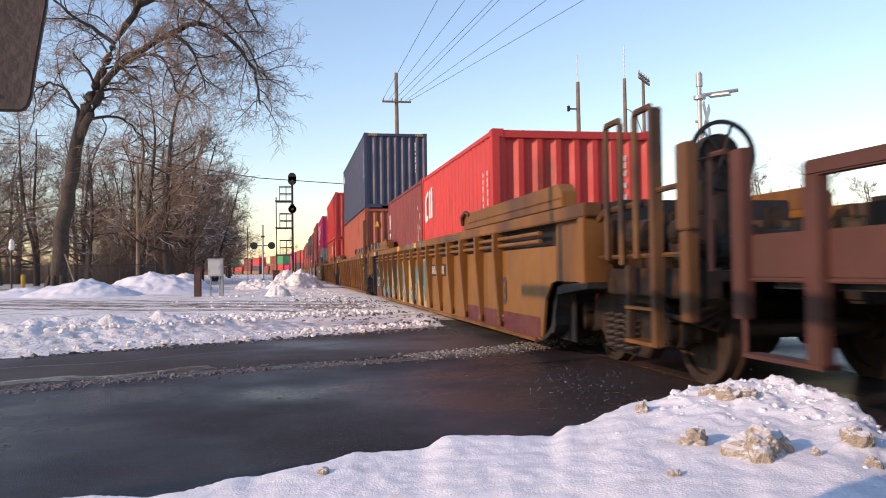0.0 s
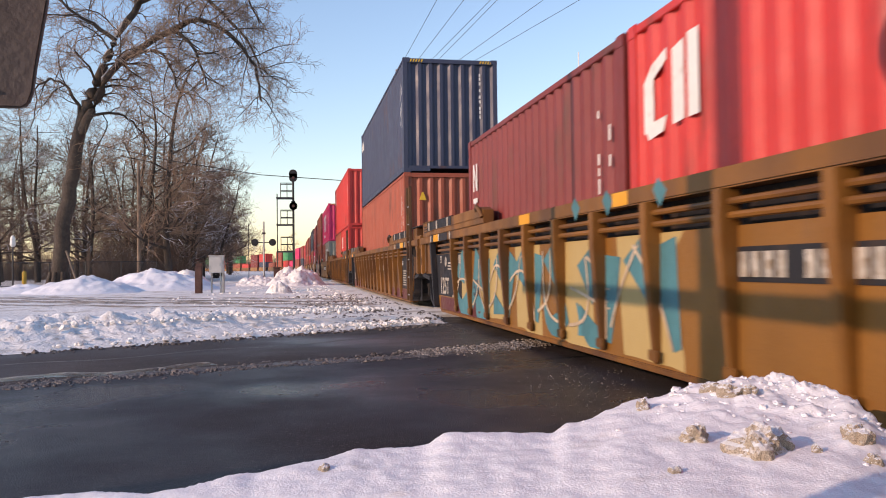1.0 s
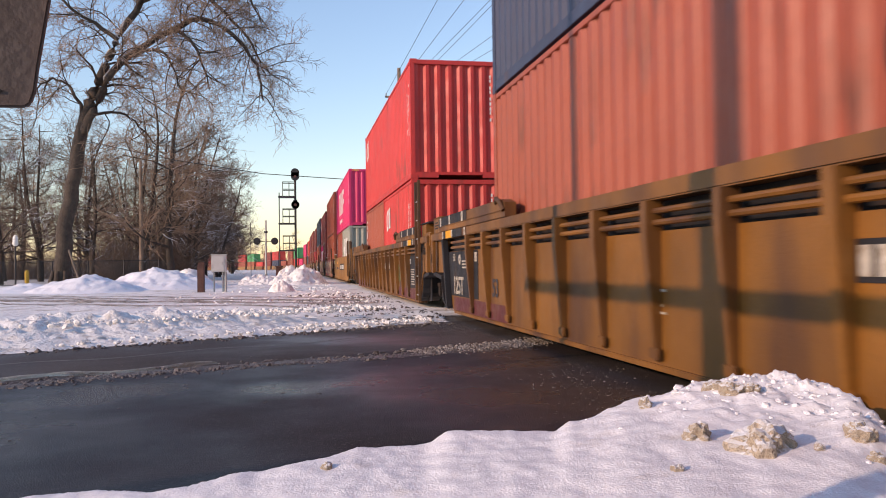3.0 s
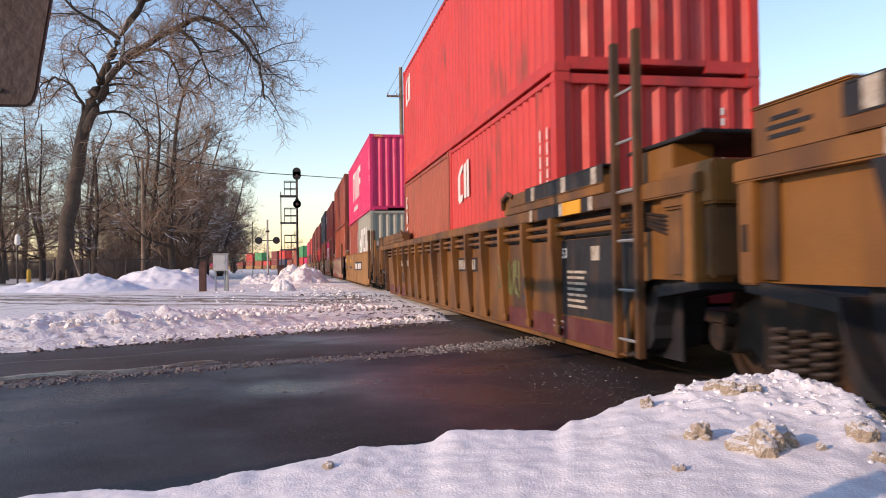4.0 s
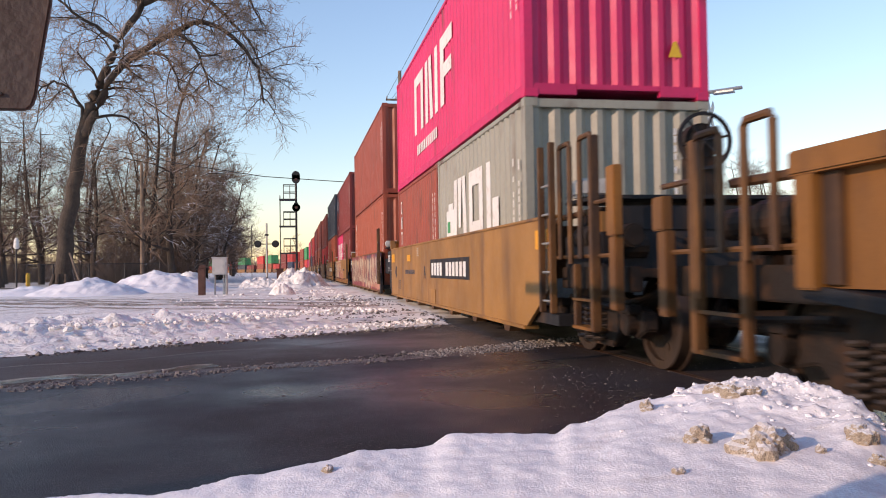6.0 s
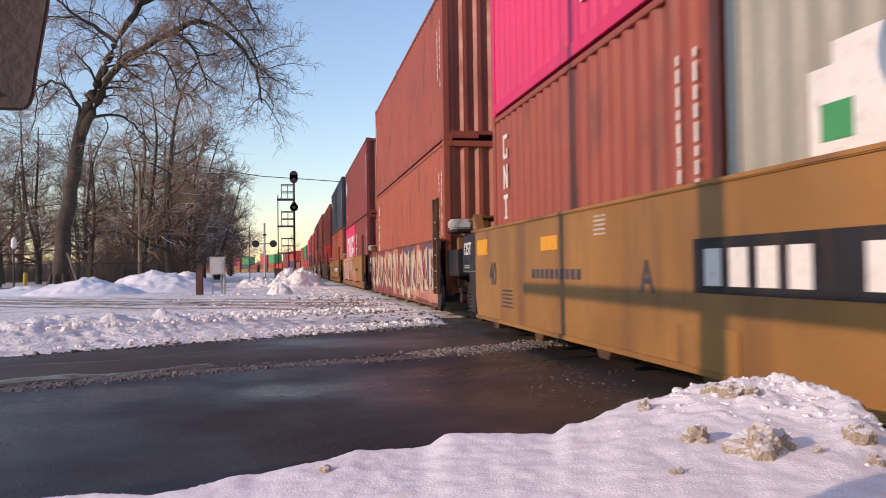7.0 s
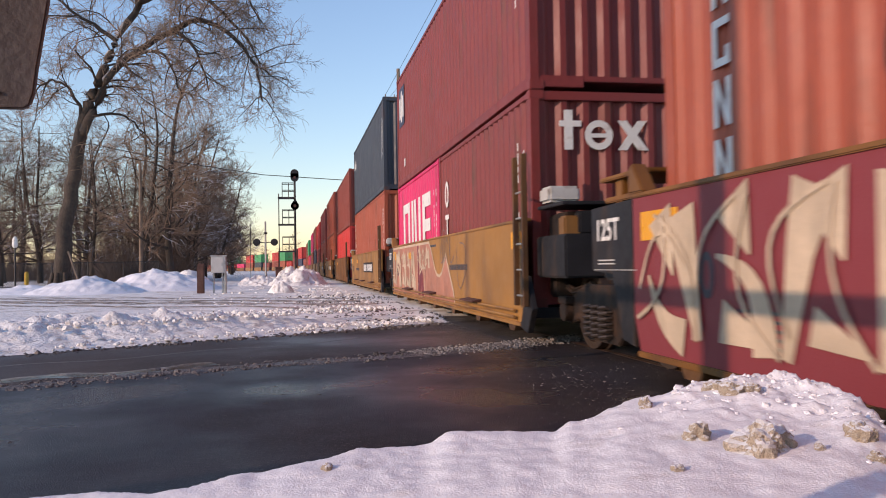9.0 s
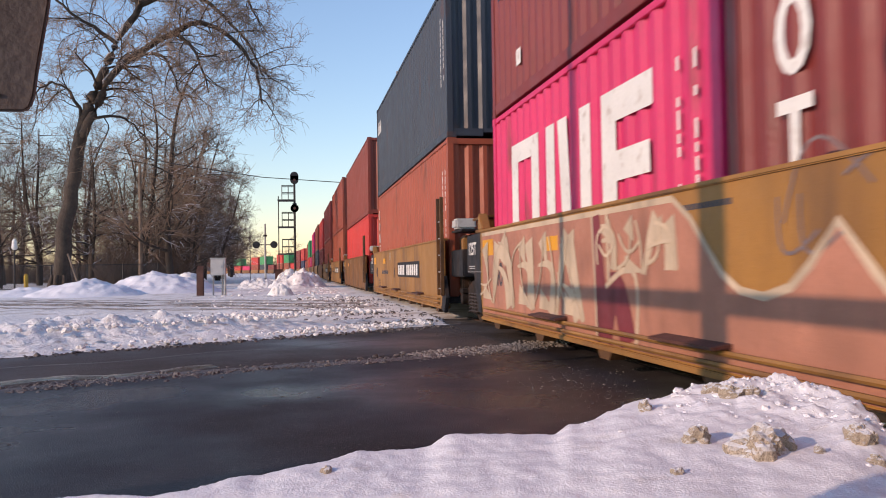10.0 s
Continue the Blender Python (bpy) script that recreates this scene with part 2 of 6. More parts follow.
# ---- mesh helpers ----
class Build:
    """Collects vertices and faces for one mesh."""

    def __init__(self):
        self.v, self.f = [], []

    def add(self, verts, faces):
        k = len(self.v)
        self.v += [tuple(p) for p in verts]
        self.f += [tuple(i + k for i in f) for f in faces]
        return self

    def box(self, lo, hi, slope=0.0):
        (a, b, c), (d, e, f) = lo, hi
        return self.add([(a, b, c), (d, b, c), (d, e, c), (a, e, c), (a, b, f), (d, b, f), (d, e, f), (a, e, f)],
                        [(3, 2, 1, 0), (4, 5, 6, 7), (0, 1, 5, 4), (1, 2, 6, 5), (2, 3, 7, 6), (3, 0, 4, 7)])

    def prism(self, outline, axis, lo, hi):
        """A closed outline (in the other two axes, in order) drawn out along an axis."""
        n = len(outline)

        def put(p, w):
            q = list(p)
            q.insert(axis, w)
            return q

        self.add([put(p, lo) for p in outline] + [put(p, hi) for p in outline],
                 [tuple(range(n)), tuple(range(2 * n - 1, n - 1, -1))] + [(i, i + n, (i + 1) % n + n, (i + 1) % n) for i in range(n)])
        return self

    def tube(self, pts, radii, sides=8, cap=True):
        pts = [Vector(p) for p in pts]
        if isinstance(radii, (int, float)):
            radii = [radii] * len(pts)
        vs, fs = [], []
        for i, p in enumerate(pts):
            d = (pts[min(i + 1, len(pts) - 1)] - pts[max(i - 1, 0)]).normalized()
            u = d.cross(Vector((0, 0, 1)) if abs(d.z) < 0.9 else Vector((1, 0, 0))).normalized()
            w = d.cross(u)
            for k in range(sides):
                a = 2 * math.pi * k / sides
                vs.append(p + (u * math.cos(a) + w * math.sin(a)) * radii[i])
        for i in range(len(pts) - 1):
            for k in range(sides):
                k2 = (k + 1) % sides
                fs.append((i * sides + k, i * sides + k2, (i + 1) * sides + k2, (i + 1) * sides + k))
        if cap:
            fs.append(tuple(range(sides - 1, -1, -1)))
            fs.append(tuple(range((len(pts) - 1) * sides, len(pts) * sides)))
        return self.add(vs, fs)

    def disc(self, c, r, axis, half, sides=24, hole=0.0):
        c = Vector(c)
        ax = [Vector((1, 0, 0)), Vector((0, 1, 0)), Vector((0, 0, 1))]
        u, w, d = ax[(axis + 1) % 3], ax[(axis + 2) % 3], ax[axis] * half
        ring = lambda rr, o: [c + o + (u * math.cos(2 * math.pi * k / sides) + w * math.sin(2 * math.pi * k / sides)) * rr for k in range(sides)]
        if not hole:
            return self.add(ring(r, -d) + ring(r, d), [tuple(range(sides - 1, -1, -1)), tuple(range(sides, 2 * sides))] +
                            [(k, (k + 1) % sides, (k + 1) % sides + sides, k + sides) for k in range(sides)])
        vs = ring(r, -d) + ring(r, d) + ring(hole, -d) + ring(hole, d)
        fs = []
        for k in range(sides):
            j = (k + 1) % sides
            s = sides
            fs += [(k, j, j + s, k + s), (2 * s + j, 2 * s + k, 3 * s + k, 3 * s + j), (k + s, j + s, 3 * s + j, 3 * s + k), (j, k, 2 * s + k, 2 * s + j)]
        return self.add(vs, fs)

    def mesh(self, name, material, bevel=0.0, smooth=False):
        me = bpy.data.meshes.new(name)
        me.from_pydata(self.v, [], self.f)
        if bevel:
            bm = bmesh.new()
            bm.from_mesh(me)
            bmesh.ops.bevel(bm, geom=[e for e in bm.edges if e.calc_face_angle(0) > 0.5], offset=bevel, segments=2, affect="EDGES", clamp_overlap=True)
            bm.to_mesh(me)
            bm.free()
        me.materials.append(material)
        if smooth:
            me.polygons.foreach_set("use_smooth", [True] * len(me.polygons))
        me.update()
        return me


def part(name, data, parent, label="", at=None):
    ob = new(name, data)
    ob.parent = parent
    if at is not None:
        ob.matrix_basis = at if isinstance(at, Matrix) else Matrix.Translation(at)
    if label:
        tagged(ob, label)
    return ob


def thing(name, label, category, group="", at=None, kind=""):
    ob = new(name)
    ob.empty_display_size = 0.2
    if at is not None:
        ob.matrix_basis = at if isinstance(at, Matrix) else Matrix.Translation(at)
    return tagged(ob, label, category, group, kind)


def letters(text, size, material, parent, at, squeeze=1.0):
    """Raised painted characters in the built-in font; at is the pose of the text's lower left corner."""
    cu = bpy.data.curves.new("lettering", "FONT")
    cu.body, cu.size, cu.extrude = text, size, 0.0015
    cu.offset = size * 0.018
    ob = new("lettering", cu)
    me = bpy.data.meshes.new_from_object(ob.evaluated_get(bpy.context.evaluated_depsgraph_get()))
    bpy.data.objects.remove(ob)
    me.transform(Matrix.Diagonal((squeeze, 1, 1, 1)))
    me.materials.clear()
    me.materials.append(material)
    return part("lettering", me, parent, "", at)


def side_pose(x, y, z):
    """Text that reads from the road side: it runs towards -y, upright, and faces -x."""
    return Matrix(((0, 0, -1, x), (-1, 0, 0, y), (0, 1, 0, z), (0, 0, 0, 1)))


def side_shapes(polys, x, y, z, material, name, parent, label=""):
    """Flat painted shapes on a side: outlines in metres, first to the reader's right, then up."""
    b = Build()
    for o in polys:
        b.prism([(y - a, z + c) for a, c in o], 0, x - 0.003, x)
    ob = part(name, b.mesh(name, material), parent, label)
    return tagged(ob, kind="stuff") if name in ("code_marks", "small_print", "number_bars", "stencil_bars", "faded_print", "company_print") else ob


def rect(a, b, c, d):
    return [(a, b), (c, b), (c, d), (a, d)]

# ---- ground, road and snow ----
ROAD_DIR, ROAD_N = Vector((0.89, 0.456)), Vector((-0.456, 0.89))
XC = 4.003  # the track's middle
CURVE_FROM, CURVE_R = 170.0, 560.0


def track(s):
    """Place and heading of the track s metres up the line; it bends left far off."""
    if s <= CURVE_FROM:
        return pose(XC, s, 0)
    a = (s - CURVE_FROM) / CURVE_R
    return pose(XC - CURVE_R * (1 - math.cos(a)), CURVE_FROM + CURVE_R * math.sin(a), 0, 0, 0, math.degrees(a))


def sheet(name, xs, ys, height, material, keep=None, smooth=True):
    v, f, idx = [], [], {}
    for j, y in enumerate(ys):
        for i, x in enumerate(xs):
            idx[i, j] = len(v)
            v.append((x, y, height(x, y)))
    for j in range(len(ys) - 1):
        for i in range(len(xs) - 1):
            if keep is None or keep((xs[i] + xs[i + 1]) / 2, (ys[j] + ys[j + 1]) / 2):
                f.append((idx[i, j], idx[i + 1, j], idx[i + 1, j + 1], idx[i, j + 1]))
    b = Build()
    b.v, b.f = v, f
    return b.mesh(name, material, 0, smooth)


def fbm(x, y, s, o=4, seed=0.0):
    return noise.fractal(Vector((x * s, y * s, seed)), 0.7, 2.1, o)


def span(lo, hi, n):
    return [lo + (hi - lo) * i / (n - 1) for i in range(n)]


def ground_z(x, y):
    n = x * ROAD_N.x + y * ROAD_N.y
    z = -0.03
    if n > 11.0 and x < 2.62:
        z += 0.07 * max(0.0, min(1, (n - 11) / 2)) + 0.035 * fbm(x, y, 0.5, 4, 2.0)
    return z


coarse_x = [-900, -500, -300, -180, -110, -70, -45] + span(-32, 2.6, 122) + [6, 12, 20, 35, 60, 110, 200, 400, 900]
coarse_y = [-300, -80, -30, -8] + span(2, 75, 180) + [85, 100, 130, 170, 240, 350, 520, 900, 1800]
tagged(new("ground", sheet("ground", coarse_x, coarse_y, ground_z, PACKED)), "trampled packed snow with brown wheel tracks", "ground", kind="structure")


def road_uv(u, n):
    return ROAD_DIR * u + ROAD_N * n


def road():
    for name, n0, n1, material, label in (("road", 1.0, 7.3, ASPHALT, "wet black asphalt road over the level crossing"), ("road", 7.3, 10.45, DRYING, "drying salted far lane of the asphalt road")):
        b = Build()
        us, ns = span(-60, 60, 121), span(n0, n1, 12)
        for n in ns:
            for u in us:
                p = road_uv(u, n)
                b.v.append((p.x, p.y, -0.004 + 0.006 * math.sin((n - 1) / 9.4 * math.pi)))
        w = len(us)
        b.f = [(j * w + i, j * w + i + 1, (j + 1) * w + i + 1, (j + 1) * w + i) for j in range(len(ns) - 1) for i in range(w - 1)]
        tagged(new(name, b.mesh(name, material, 0, True)), label, "road", kind="structure")


road()


def windrow():
    """The ploughed bank along the far kerb, lumpy along its top."""
    us, ns = span(-16, 9.2, 420), span(10.15, 15.0, 70)
    b = Build()
    for n in ns:
        for u in us:
            p = road_uv(u, n + 0.16 * fbm(u, 0, 1.3, 3, 9.0))
            k = (n - 10.15) / 4.85
            rise = min(1, k / 0.30) ** 0.7 * (1 - max(0, (k - 0.36) / 0.64)) ** 1.3
            crest = math.exp(-((k - 0.34) / 0.11) ** 2)
            lump = min(0.6, max(0.0, fbm(u, n, 1.9, 4, 4.0)))
            fine = fbm(u, n, 6.0, 4, 1.0)
            fade = max(0.0, min(1, (6.9 - p.x * 0.0 - u) / 3.0)) if u > 3.9 else 1.0
            billow = abs(fbm(u, n * 0.8, 2.6, 3, 14.0))
            h = (0.19 * rise + crest * (0.06 * lump + 0.11 * min(0.7, billow) + 0.085) + 0.06 * rise * lump + 0.045 * fine * min(1, k * 6)) * (0.25 + 0.75 * fade)
            b.v.append((p.x, p.y, h - 0.02 if k > 0.01 else -0.03))
    w = len(us)
    cell = lambda j, i: (j * w + i, j * w + i + 1, (j + 1) * w + i + 1, (j + 1) * w + i)
    b.f = [cell(j, i) for j in range(len(ns) - 1) for i in range(w - 1) if b.v[j * w + i][0] < 2.5]
    tagged(new("snow_bank", b.mesh("snow_bank", CLOD, 0, True)), "ploughed bank of lumpy snow along the road", "snow bank", kind="structure")


windrow()


def lump_mesh(seed, material, rough=0.35):
    bm = bmesh.new()
    bmesh.ops.create_icosphere(bm, subdivisions=4, radius=1)
    for v in bm.verts:
        v.co *= 1 + rough * noise.fractal(v.co * 0.9 + Vector((seed * 7.1, 0, 0)), 0.9, 2.2, 4)
        v.co.z *= 0.75
    me = bpy.data.meshes.new("lump")
    bm.to_mesh(me)
    bm.free()
    me.materials.append(material)
    return me


def scatter(name, label, category, material, spots, sizes, seed):
    """Many small lumps that nobody could count, in one mesh."""
    rng = random.Random(seed)
    bm = bmesh.new()
    bmesh.ops.create_icosphere(bm, subdivisions=1, radius=1)
    base_v, base_f = [v.co.copy() for v in bm.verts], [[v.index for v in f.verts] for f in bm.faces]
    bm.free()
    b = Build()
    for x, y, z in spots:
        r = rng.uniform(*sizes) * (0.6 + 0.8 * rng.random() ** 3)
        turn = Euler((rng.random() * 6, rng.random() * 6, rng.random() * 6)).to_matrix()
        sc = Vector((rng.uniform(0.7, 1.4), rng.uniform(0.7, 1.3), rng.uniform(0.5, 0.9)))
        vs = []
        for v in base_v:
            p = turn @ v * (1 + 0.5 * (rng.random() - 0.5))
            vs.append((x + p.x * r * sc.x, y + p.y * r * sc.y, z + p.z * r * sc.z))
        b.add(vs, base_f)
    return tagged(new(name, b.mesh(name, material)), label, category, kind="stuff")


def spots_along(u0, u1, n_of, spread, count, z, seed, xmax=99.0):
    rng = random.Random(seed)
    out = []
    while len(out) < count:
        u = rng.uniform(u0, u1)
        p = road_uv(u, n_of(u) + rng.gauss(0, spread))
        if p.x < xmax:
            out.append((p.x, p.y, z))
    return out


ridge = lambda u: 7.25 - 0.07 * (u - 1.0) + 0.10 * math.sin(u * 0.9)
scatter("slush_ridge", "grey slush left between the wheel tracks", "slush", SLUSH, spots_along(-9, 7.0, ridge, 0.13, 6000, -0.002, 5), (0.007, 0.03), 5)
scatter("slush_ridge", "grey slush and whitish crumbs near the rails", "slush", MUSH, spots_along(5.0, 8.3, lambda u: ridge(u) + 0.08, 0.16, 2600, 0.002, 6), (0.006, 0.026), 6)
scatter("slush_patch", "gravelly slush on the road beside the rails", "slush", MUSH, spots_along(4.3, 7.0, lambda u: 4.9 - 0.05 * u, 0.42, 1500, -0.003, 7), (0.004, 0.011), 7)
scatter("gravel", "loose gravel thrown over the asphalt", "gravel", GRAVEL, spots_along(-6, 8.5, lambda u: 6.2, 1.9, 1300, -0.004, 8), (0.004, 0.014), 8)
scatter("gravel", "dirty crumbs along the far road edge", "gravel", SLUSH, spots_along(-12, 8.0, lambda u: 10.15, 0.14, 1500, 0.0, 9, 2.5), (0.01, 0.04), 9)
scatter("snow_lumps", "tumbled clods of snow on the ploughed bank", "snow", CLOD, spots_along(-14, 7.5, lambda u: 11.75, 0.34, 1900, 0.235, 10, 2.1), (0.02, 0.062), 10)
scatter("snow_lumps", "crumbled snow at the foot of the bank", "snow", CLOD, spots_along(-14, 8.2, lambda u: 10.75, 0.3, 2600, 0.045, 11, 2.2), (0.01, 0.045), 11)


def rail_spots(count, seed):
    rng = random.Random(seed)
    return [(2.55 - abs(rng.gauss(0, 0.55)), rng.uniform(3.4, 14.5), 0.0) for i in range(count)]


scatter("gravel", "loose grey gravel and slush strewn beside the rail", "gravel", GRAVEL, rail_spots(3200, 41), (0.003, 0.009), 41)
scatter("gravel", "dark dirt clods on the snow beside the track", "gravel", SLUSH, [(2.6 - abs(gx), gy, 0.04) for gx, gy in [(random.Random(k).gauss(0, 1.6), 13.2 + 14 * random.Random(k + 5000).random() ** 1.5) for k in range(1500)] if -0.456 * (2.6 - abs(gx)) + 0.89 * gy > 10.8], (0.008, 0.034), 42)


def yard_spots(count, seed):
    rng = random.Random(seed)
    out = []
    while len(out) < count:
        y = 15 + 27 * rng.random() ** 1.4
        x = 2.2 - abs(rng.gauss(0, 2.4)) - 0.3
        if x > -9 and -0.456 * x + 0.89 * y > 14:
            out.append((x, y, 0.03))
    return out


scatter("snow_lumps", "broken clods of snow strewn beside the track", "snow", CLOD, yard_spots(900, 12), (0.02, 0.075), 12)

# foreground bank: crest by bearing from the tripod, (bearing, distance, height)
CREST = ((-30, 3.3, 0.10), (-16.0, 3.34, 0.10), (-14.1, 3.28, 0.11), (-8.6, 3.07, 0.13), (-3.1, 3.15, 0.15), (1.3, 3.17, 0.18), (4.7, 3.26, 0.2), (8.8, 3.27, 0.2), (11.2, 3.33, 0.24),
         (18.1, 3.36, 0.24), (19.7, 3.42, 0.27), (24.8, 3.68, 0.33), (29.0, 3.8, 0.385), (31.4, 3.86, 0.405), (33.6, 3.89, 0.40), (35.6, 3.78, 0.39), (37.5, 3.63, 0.39), (38.7, 3.49, 0.35),
         (39.6, 3.37, 0.31), (44, 2.8, 0.2), (60, 2.2, 0.08))


def crest_at(bearing):
    for (a, r, z), (a2, r2, z2) in zip(CREST, CREST[1:]):
        if bearing <= a2:
            k = max(0.0, (bearing - a) / (a2 - a))
            k = k * k * (3 - 2 * k)
            return r + (r2 - r) * k, z + (z2 - z) * k
    return CREST[-1][1:]


def bank_z(x, y):
    bearing, r = math.degrees(math.atan2(x, y)), math.hypot(x, y)
    rc, zc = crest_at(bearing)
    if r < rc:
        near = [crest_at(bearing + d) for d in (-12, -8, -4, 0, 4, 8, 12)]
        rs, zs = sum(p[0] for p in near) / 7, sum(p[1] for p in near) / 7
        body = lambda q: zs * (0.25 + 0.75 * (q / rs) ** 0.9)
        z = body(r) + (zc - body(rc)) * (r / rc) ** 7
    else:
        z = zc - (r - rc) * 0.75 - (r - rc) ** 2 * 0.6
    rough = max(0.0, min(1, (bearing - 24) / 7)) * math.exp(-((r - rc) / 0.55) ** 2)
    z += 0.010 * fbm(x, y, 1.4, 3, 6.0) + 0.006 * fbm(x, y, 11, 4, 3.0) + rough * (0.045 * max(0, fbm(x, y, 4.5, 4, 8.0)) + 0.03 * max(0, fbm(x, y, 13, 3, 2.0)))
    return z


def front_bank():
    me = sheet("snow_bank", span(-2.6, 2.45, 330), span(0.5, 4.3, 250), bank_z, SNOW, lambda x, y: bank_z(x, y) > -0.15)
    tagged(new("snow_bank", me), "fresh white snow bank with a clodded crest", "snow bank", kind="structure")


front_bank()


def on_bank(bearing, r):
    x, y = r * math.sin(radians(bearing)), r * math.cos(radians(bearing))
    return Vector((x, y, bank_z(x, y)))


def ice_chunks():
    for i, (b, r, s) in enumerate(((32.0, 2.90, 0.092), (33.3, 2.98, 0.06), (28.0, 3.0, 0.052), (37.9, 3.08, 0.055), (24.6, 3.48, 0.035), (30.3, 3.6, 0.05), (31.6, 3.62, 0.035),
                                   (26.7, 2.65, 0.02), (2.1, 3.04, 0.022), (35.6, 2.95, 0.02), (38.8, 2.9, 0.025), (29.2, 3.66, 0.04))):
        p = on_bank(b, r)
        ob = new("ice_chunk", lump_mesh(i + 1, ICE, 0.5))
        ob.matrix_basis = Matrix.LocRotScale((p.x, p.y, p.z + s * 0.1), Euler((0.3 * i, 0.5 * i, 1.1 * i)), (s * 1.0, s * 0.9, s * 1.3))
        tagged(ob, "dirty brown lump of ice in the snow bank", "ice chunk", "ice chunks on the bank")


ice_chunks()


def crumbs():
    rng = random.Random(31)
    out = []
    while len(out) < 170:
        b = rng.gauss(33, 3.5)
        r = crest_at(b)[0] - abs(rng.gauss(0, 0.25))
        out.append(tuple(on_bank(b, r)))
    return out


scatter("snow_lumps", "small snow crumbs on the crest of the bank", "snow", SNOW, crumbs(), (0.005, 0.018), 31)


def drift(cx, cy, rx, ry, h, seed, material, label, lumpy=0.3):
    def z(x, y):
        d = math.hypot((x - cx) / rx, (y - cy) / ry)
        k = max(0.0, 1 - d)
        k = max(0.0, 1 - d * d)
        return h * k ** 1.25 * (1 + lumpy * fbm(x, y, 0.9, 4, seed)) + 0.12 * lumpy * fbm(x, y, 2.5, 4, seed + 1) * min(1, k * 4) + 0.03 - 0.12 * max(0, d - 0.9)

    n = 60
    me = sheet("snow_pile", span(cx - rx, cx + rx, n), span(cy - ry, cy + ry, n), z, material, lambda x, y: math.hypot((x - cx) / rx, (y - cy) / ry) < 1.0)
    tagged(new("snow_pile", me), label, "snow pile", "shovelled snow piles")


drift(-8.4, 35.0, 2.5, 2.2, 0.62, 1.0, SNOW, "bluish shaded heap of shovelled snow")
drift(-6.0, 37.5, 3.0, 2.4, 0.85, 2.0, SNOW, "smooth rounded heap of shovelled snow")
drift(-10.8, 36.0, 2.4, 2.0, 0.35, 3.0, SNOW, "low spread heap of shovelled snow")
drift(-5.6, 44.0, 1.6, 2.0, 0.9, 8.0, CLOD, "small heap of snow before the woods")
drift(0.2, 44.0, 1.7, 3.4, 0.80, 4.0, CLOD, "sunlit broken heap of cleared snow by the track", 0.9)
drift(-1.7, 45.0, 1.5, 2.6, 0.45, 5.0, CLOD, "low broken heap of cleared snow", 0.9)
drift(-0.5, 30.0, 0.55, 0.6, 0.38, 6.0, CLOD, "single dirty clod heap in the yard", 0.8)
drift(1.0, 60.0, 1.2, 5.0, 0.6, 7.0, CLOD, "ridge of cleared snow along the track", 0.9)


def railway():
    rows = [track(s) for s in span(-60, 170, 24) + span(176, 560, 60)]

    def strip(name, outline, material, label, cat):
        b = Build()
        n = len(outline)
        for m in rows:
            b.v += [tuple(m @ Vector((x, 0, z))) for x, z in outline]
        for i in range(len(rows) - 1):
            b.f += [(i * n + k, i * n + k + 1, (i + 1) * n + k + 1, (i + 1) * n + k) for k in range(n - 1)]
        tagged(new(name, b.mesh(name, material)), label, cat, kind="structure")

    strip("ballast", [(-1.45, -0.04), (-1.2, -0.008), (-0.9, -0.012), (0.9, -0.012), (1.2, -0.008), (1.45, -0.04)], GRAVEL, "dirty wet gravel with crusts of snow under the rails", "ballast")
    head = [(-0.065, -0.15), (-0.012, -0.13), (-0.012, -0.05), (-0.036, -0.035), (-0.036, 0.0), (0.036, 0.0), (0.036, -0.035), (0.012, -0.05), (0.012, -0.13), (0.065, -0.15)]
    for side in (-0.755, 0.755):
        strip("rail", [(side + x, z + 0.004) for x, z in head], RAIL, "worn steel rail with a polished head", "rail")


railway()


def sleepers():
    me = Build().box((-1.3, -0.11, -0.16), (1.3, 0.11, -0.004)).mesh("sleeper", SLEEPER, 0.01)
    bed = thing("sleepers", "tarred timber sleepers dusted with snow", "sleepers", kind="structure")
    for i in range(80):
        part("sleeper", me, bed, "", (XC, 14.5 + i * 0.55, 0))


sleepers()


def ribbon(name, label, cat, material, line, width, lift, seed):
    """A flat uneven strip laid on the ground along a line."""
    b = Build()
    pts = smooth_pts(line)
    for i, p in enumerate(pts):
        q = pts[min(i + 1, len(pts) - 1)] - pts[max(i - 1, 0)]
        side = Vector((-q.y, q.x)).normalized()
        for k in (-1, 0, 1):
            w = width * (0.55 + 0.6 * abs(fbm(i * 0.11, k * 3.0, 1.0, 3, seed))) * k
            v = p + side * w
            b.v.append((v.x, v.y, max(ground_z(v.x, v.y), -0.002 if lift < 0.01 else -1) + (lift if k == 0 else lift * 0.4)))
    b.f = [(i * 3 + k, i * 3 + k + 1, i * 3 + k + 4, i * 3 + k + 3) for i in range(len(pts) - 1) for k in (0, 1)]
    tagged(new(name, b.mesh(name, material, 0, True)), label, cat, kind="structure")


def smooth_pts(line, n=90):
    out = []
    for i in range(n):
        f = i / (n - 1) * (len(line) - 1)
        k = min(int(f), len(line) - 2)
        out.append(Vector(line[k]).lerp(Vector(line[k + 1]), f - k) + Vector((0, 0.12 * math.sin(i * 0.23))))
    return out


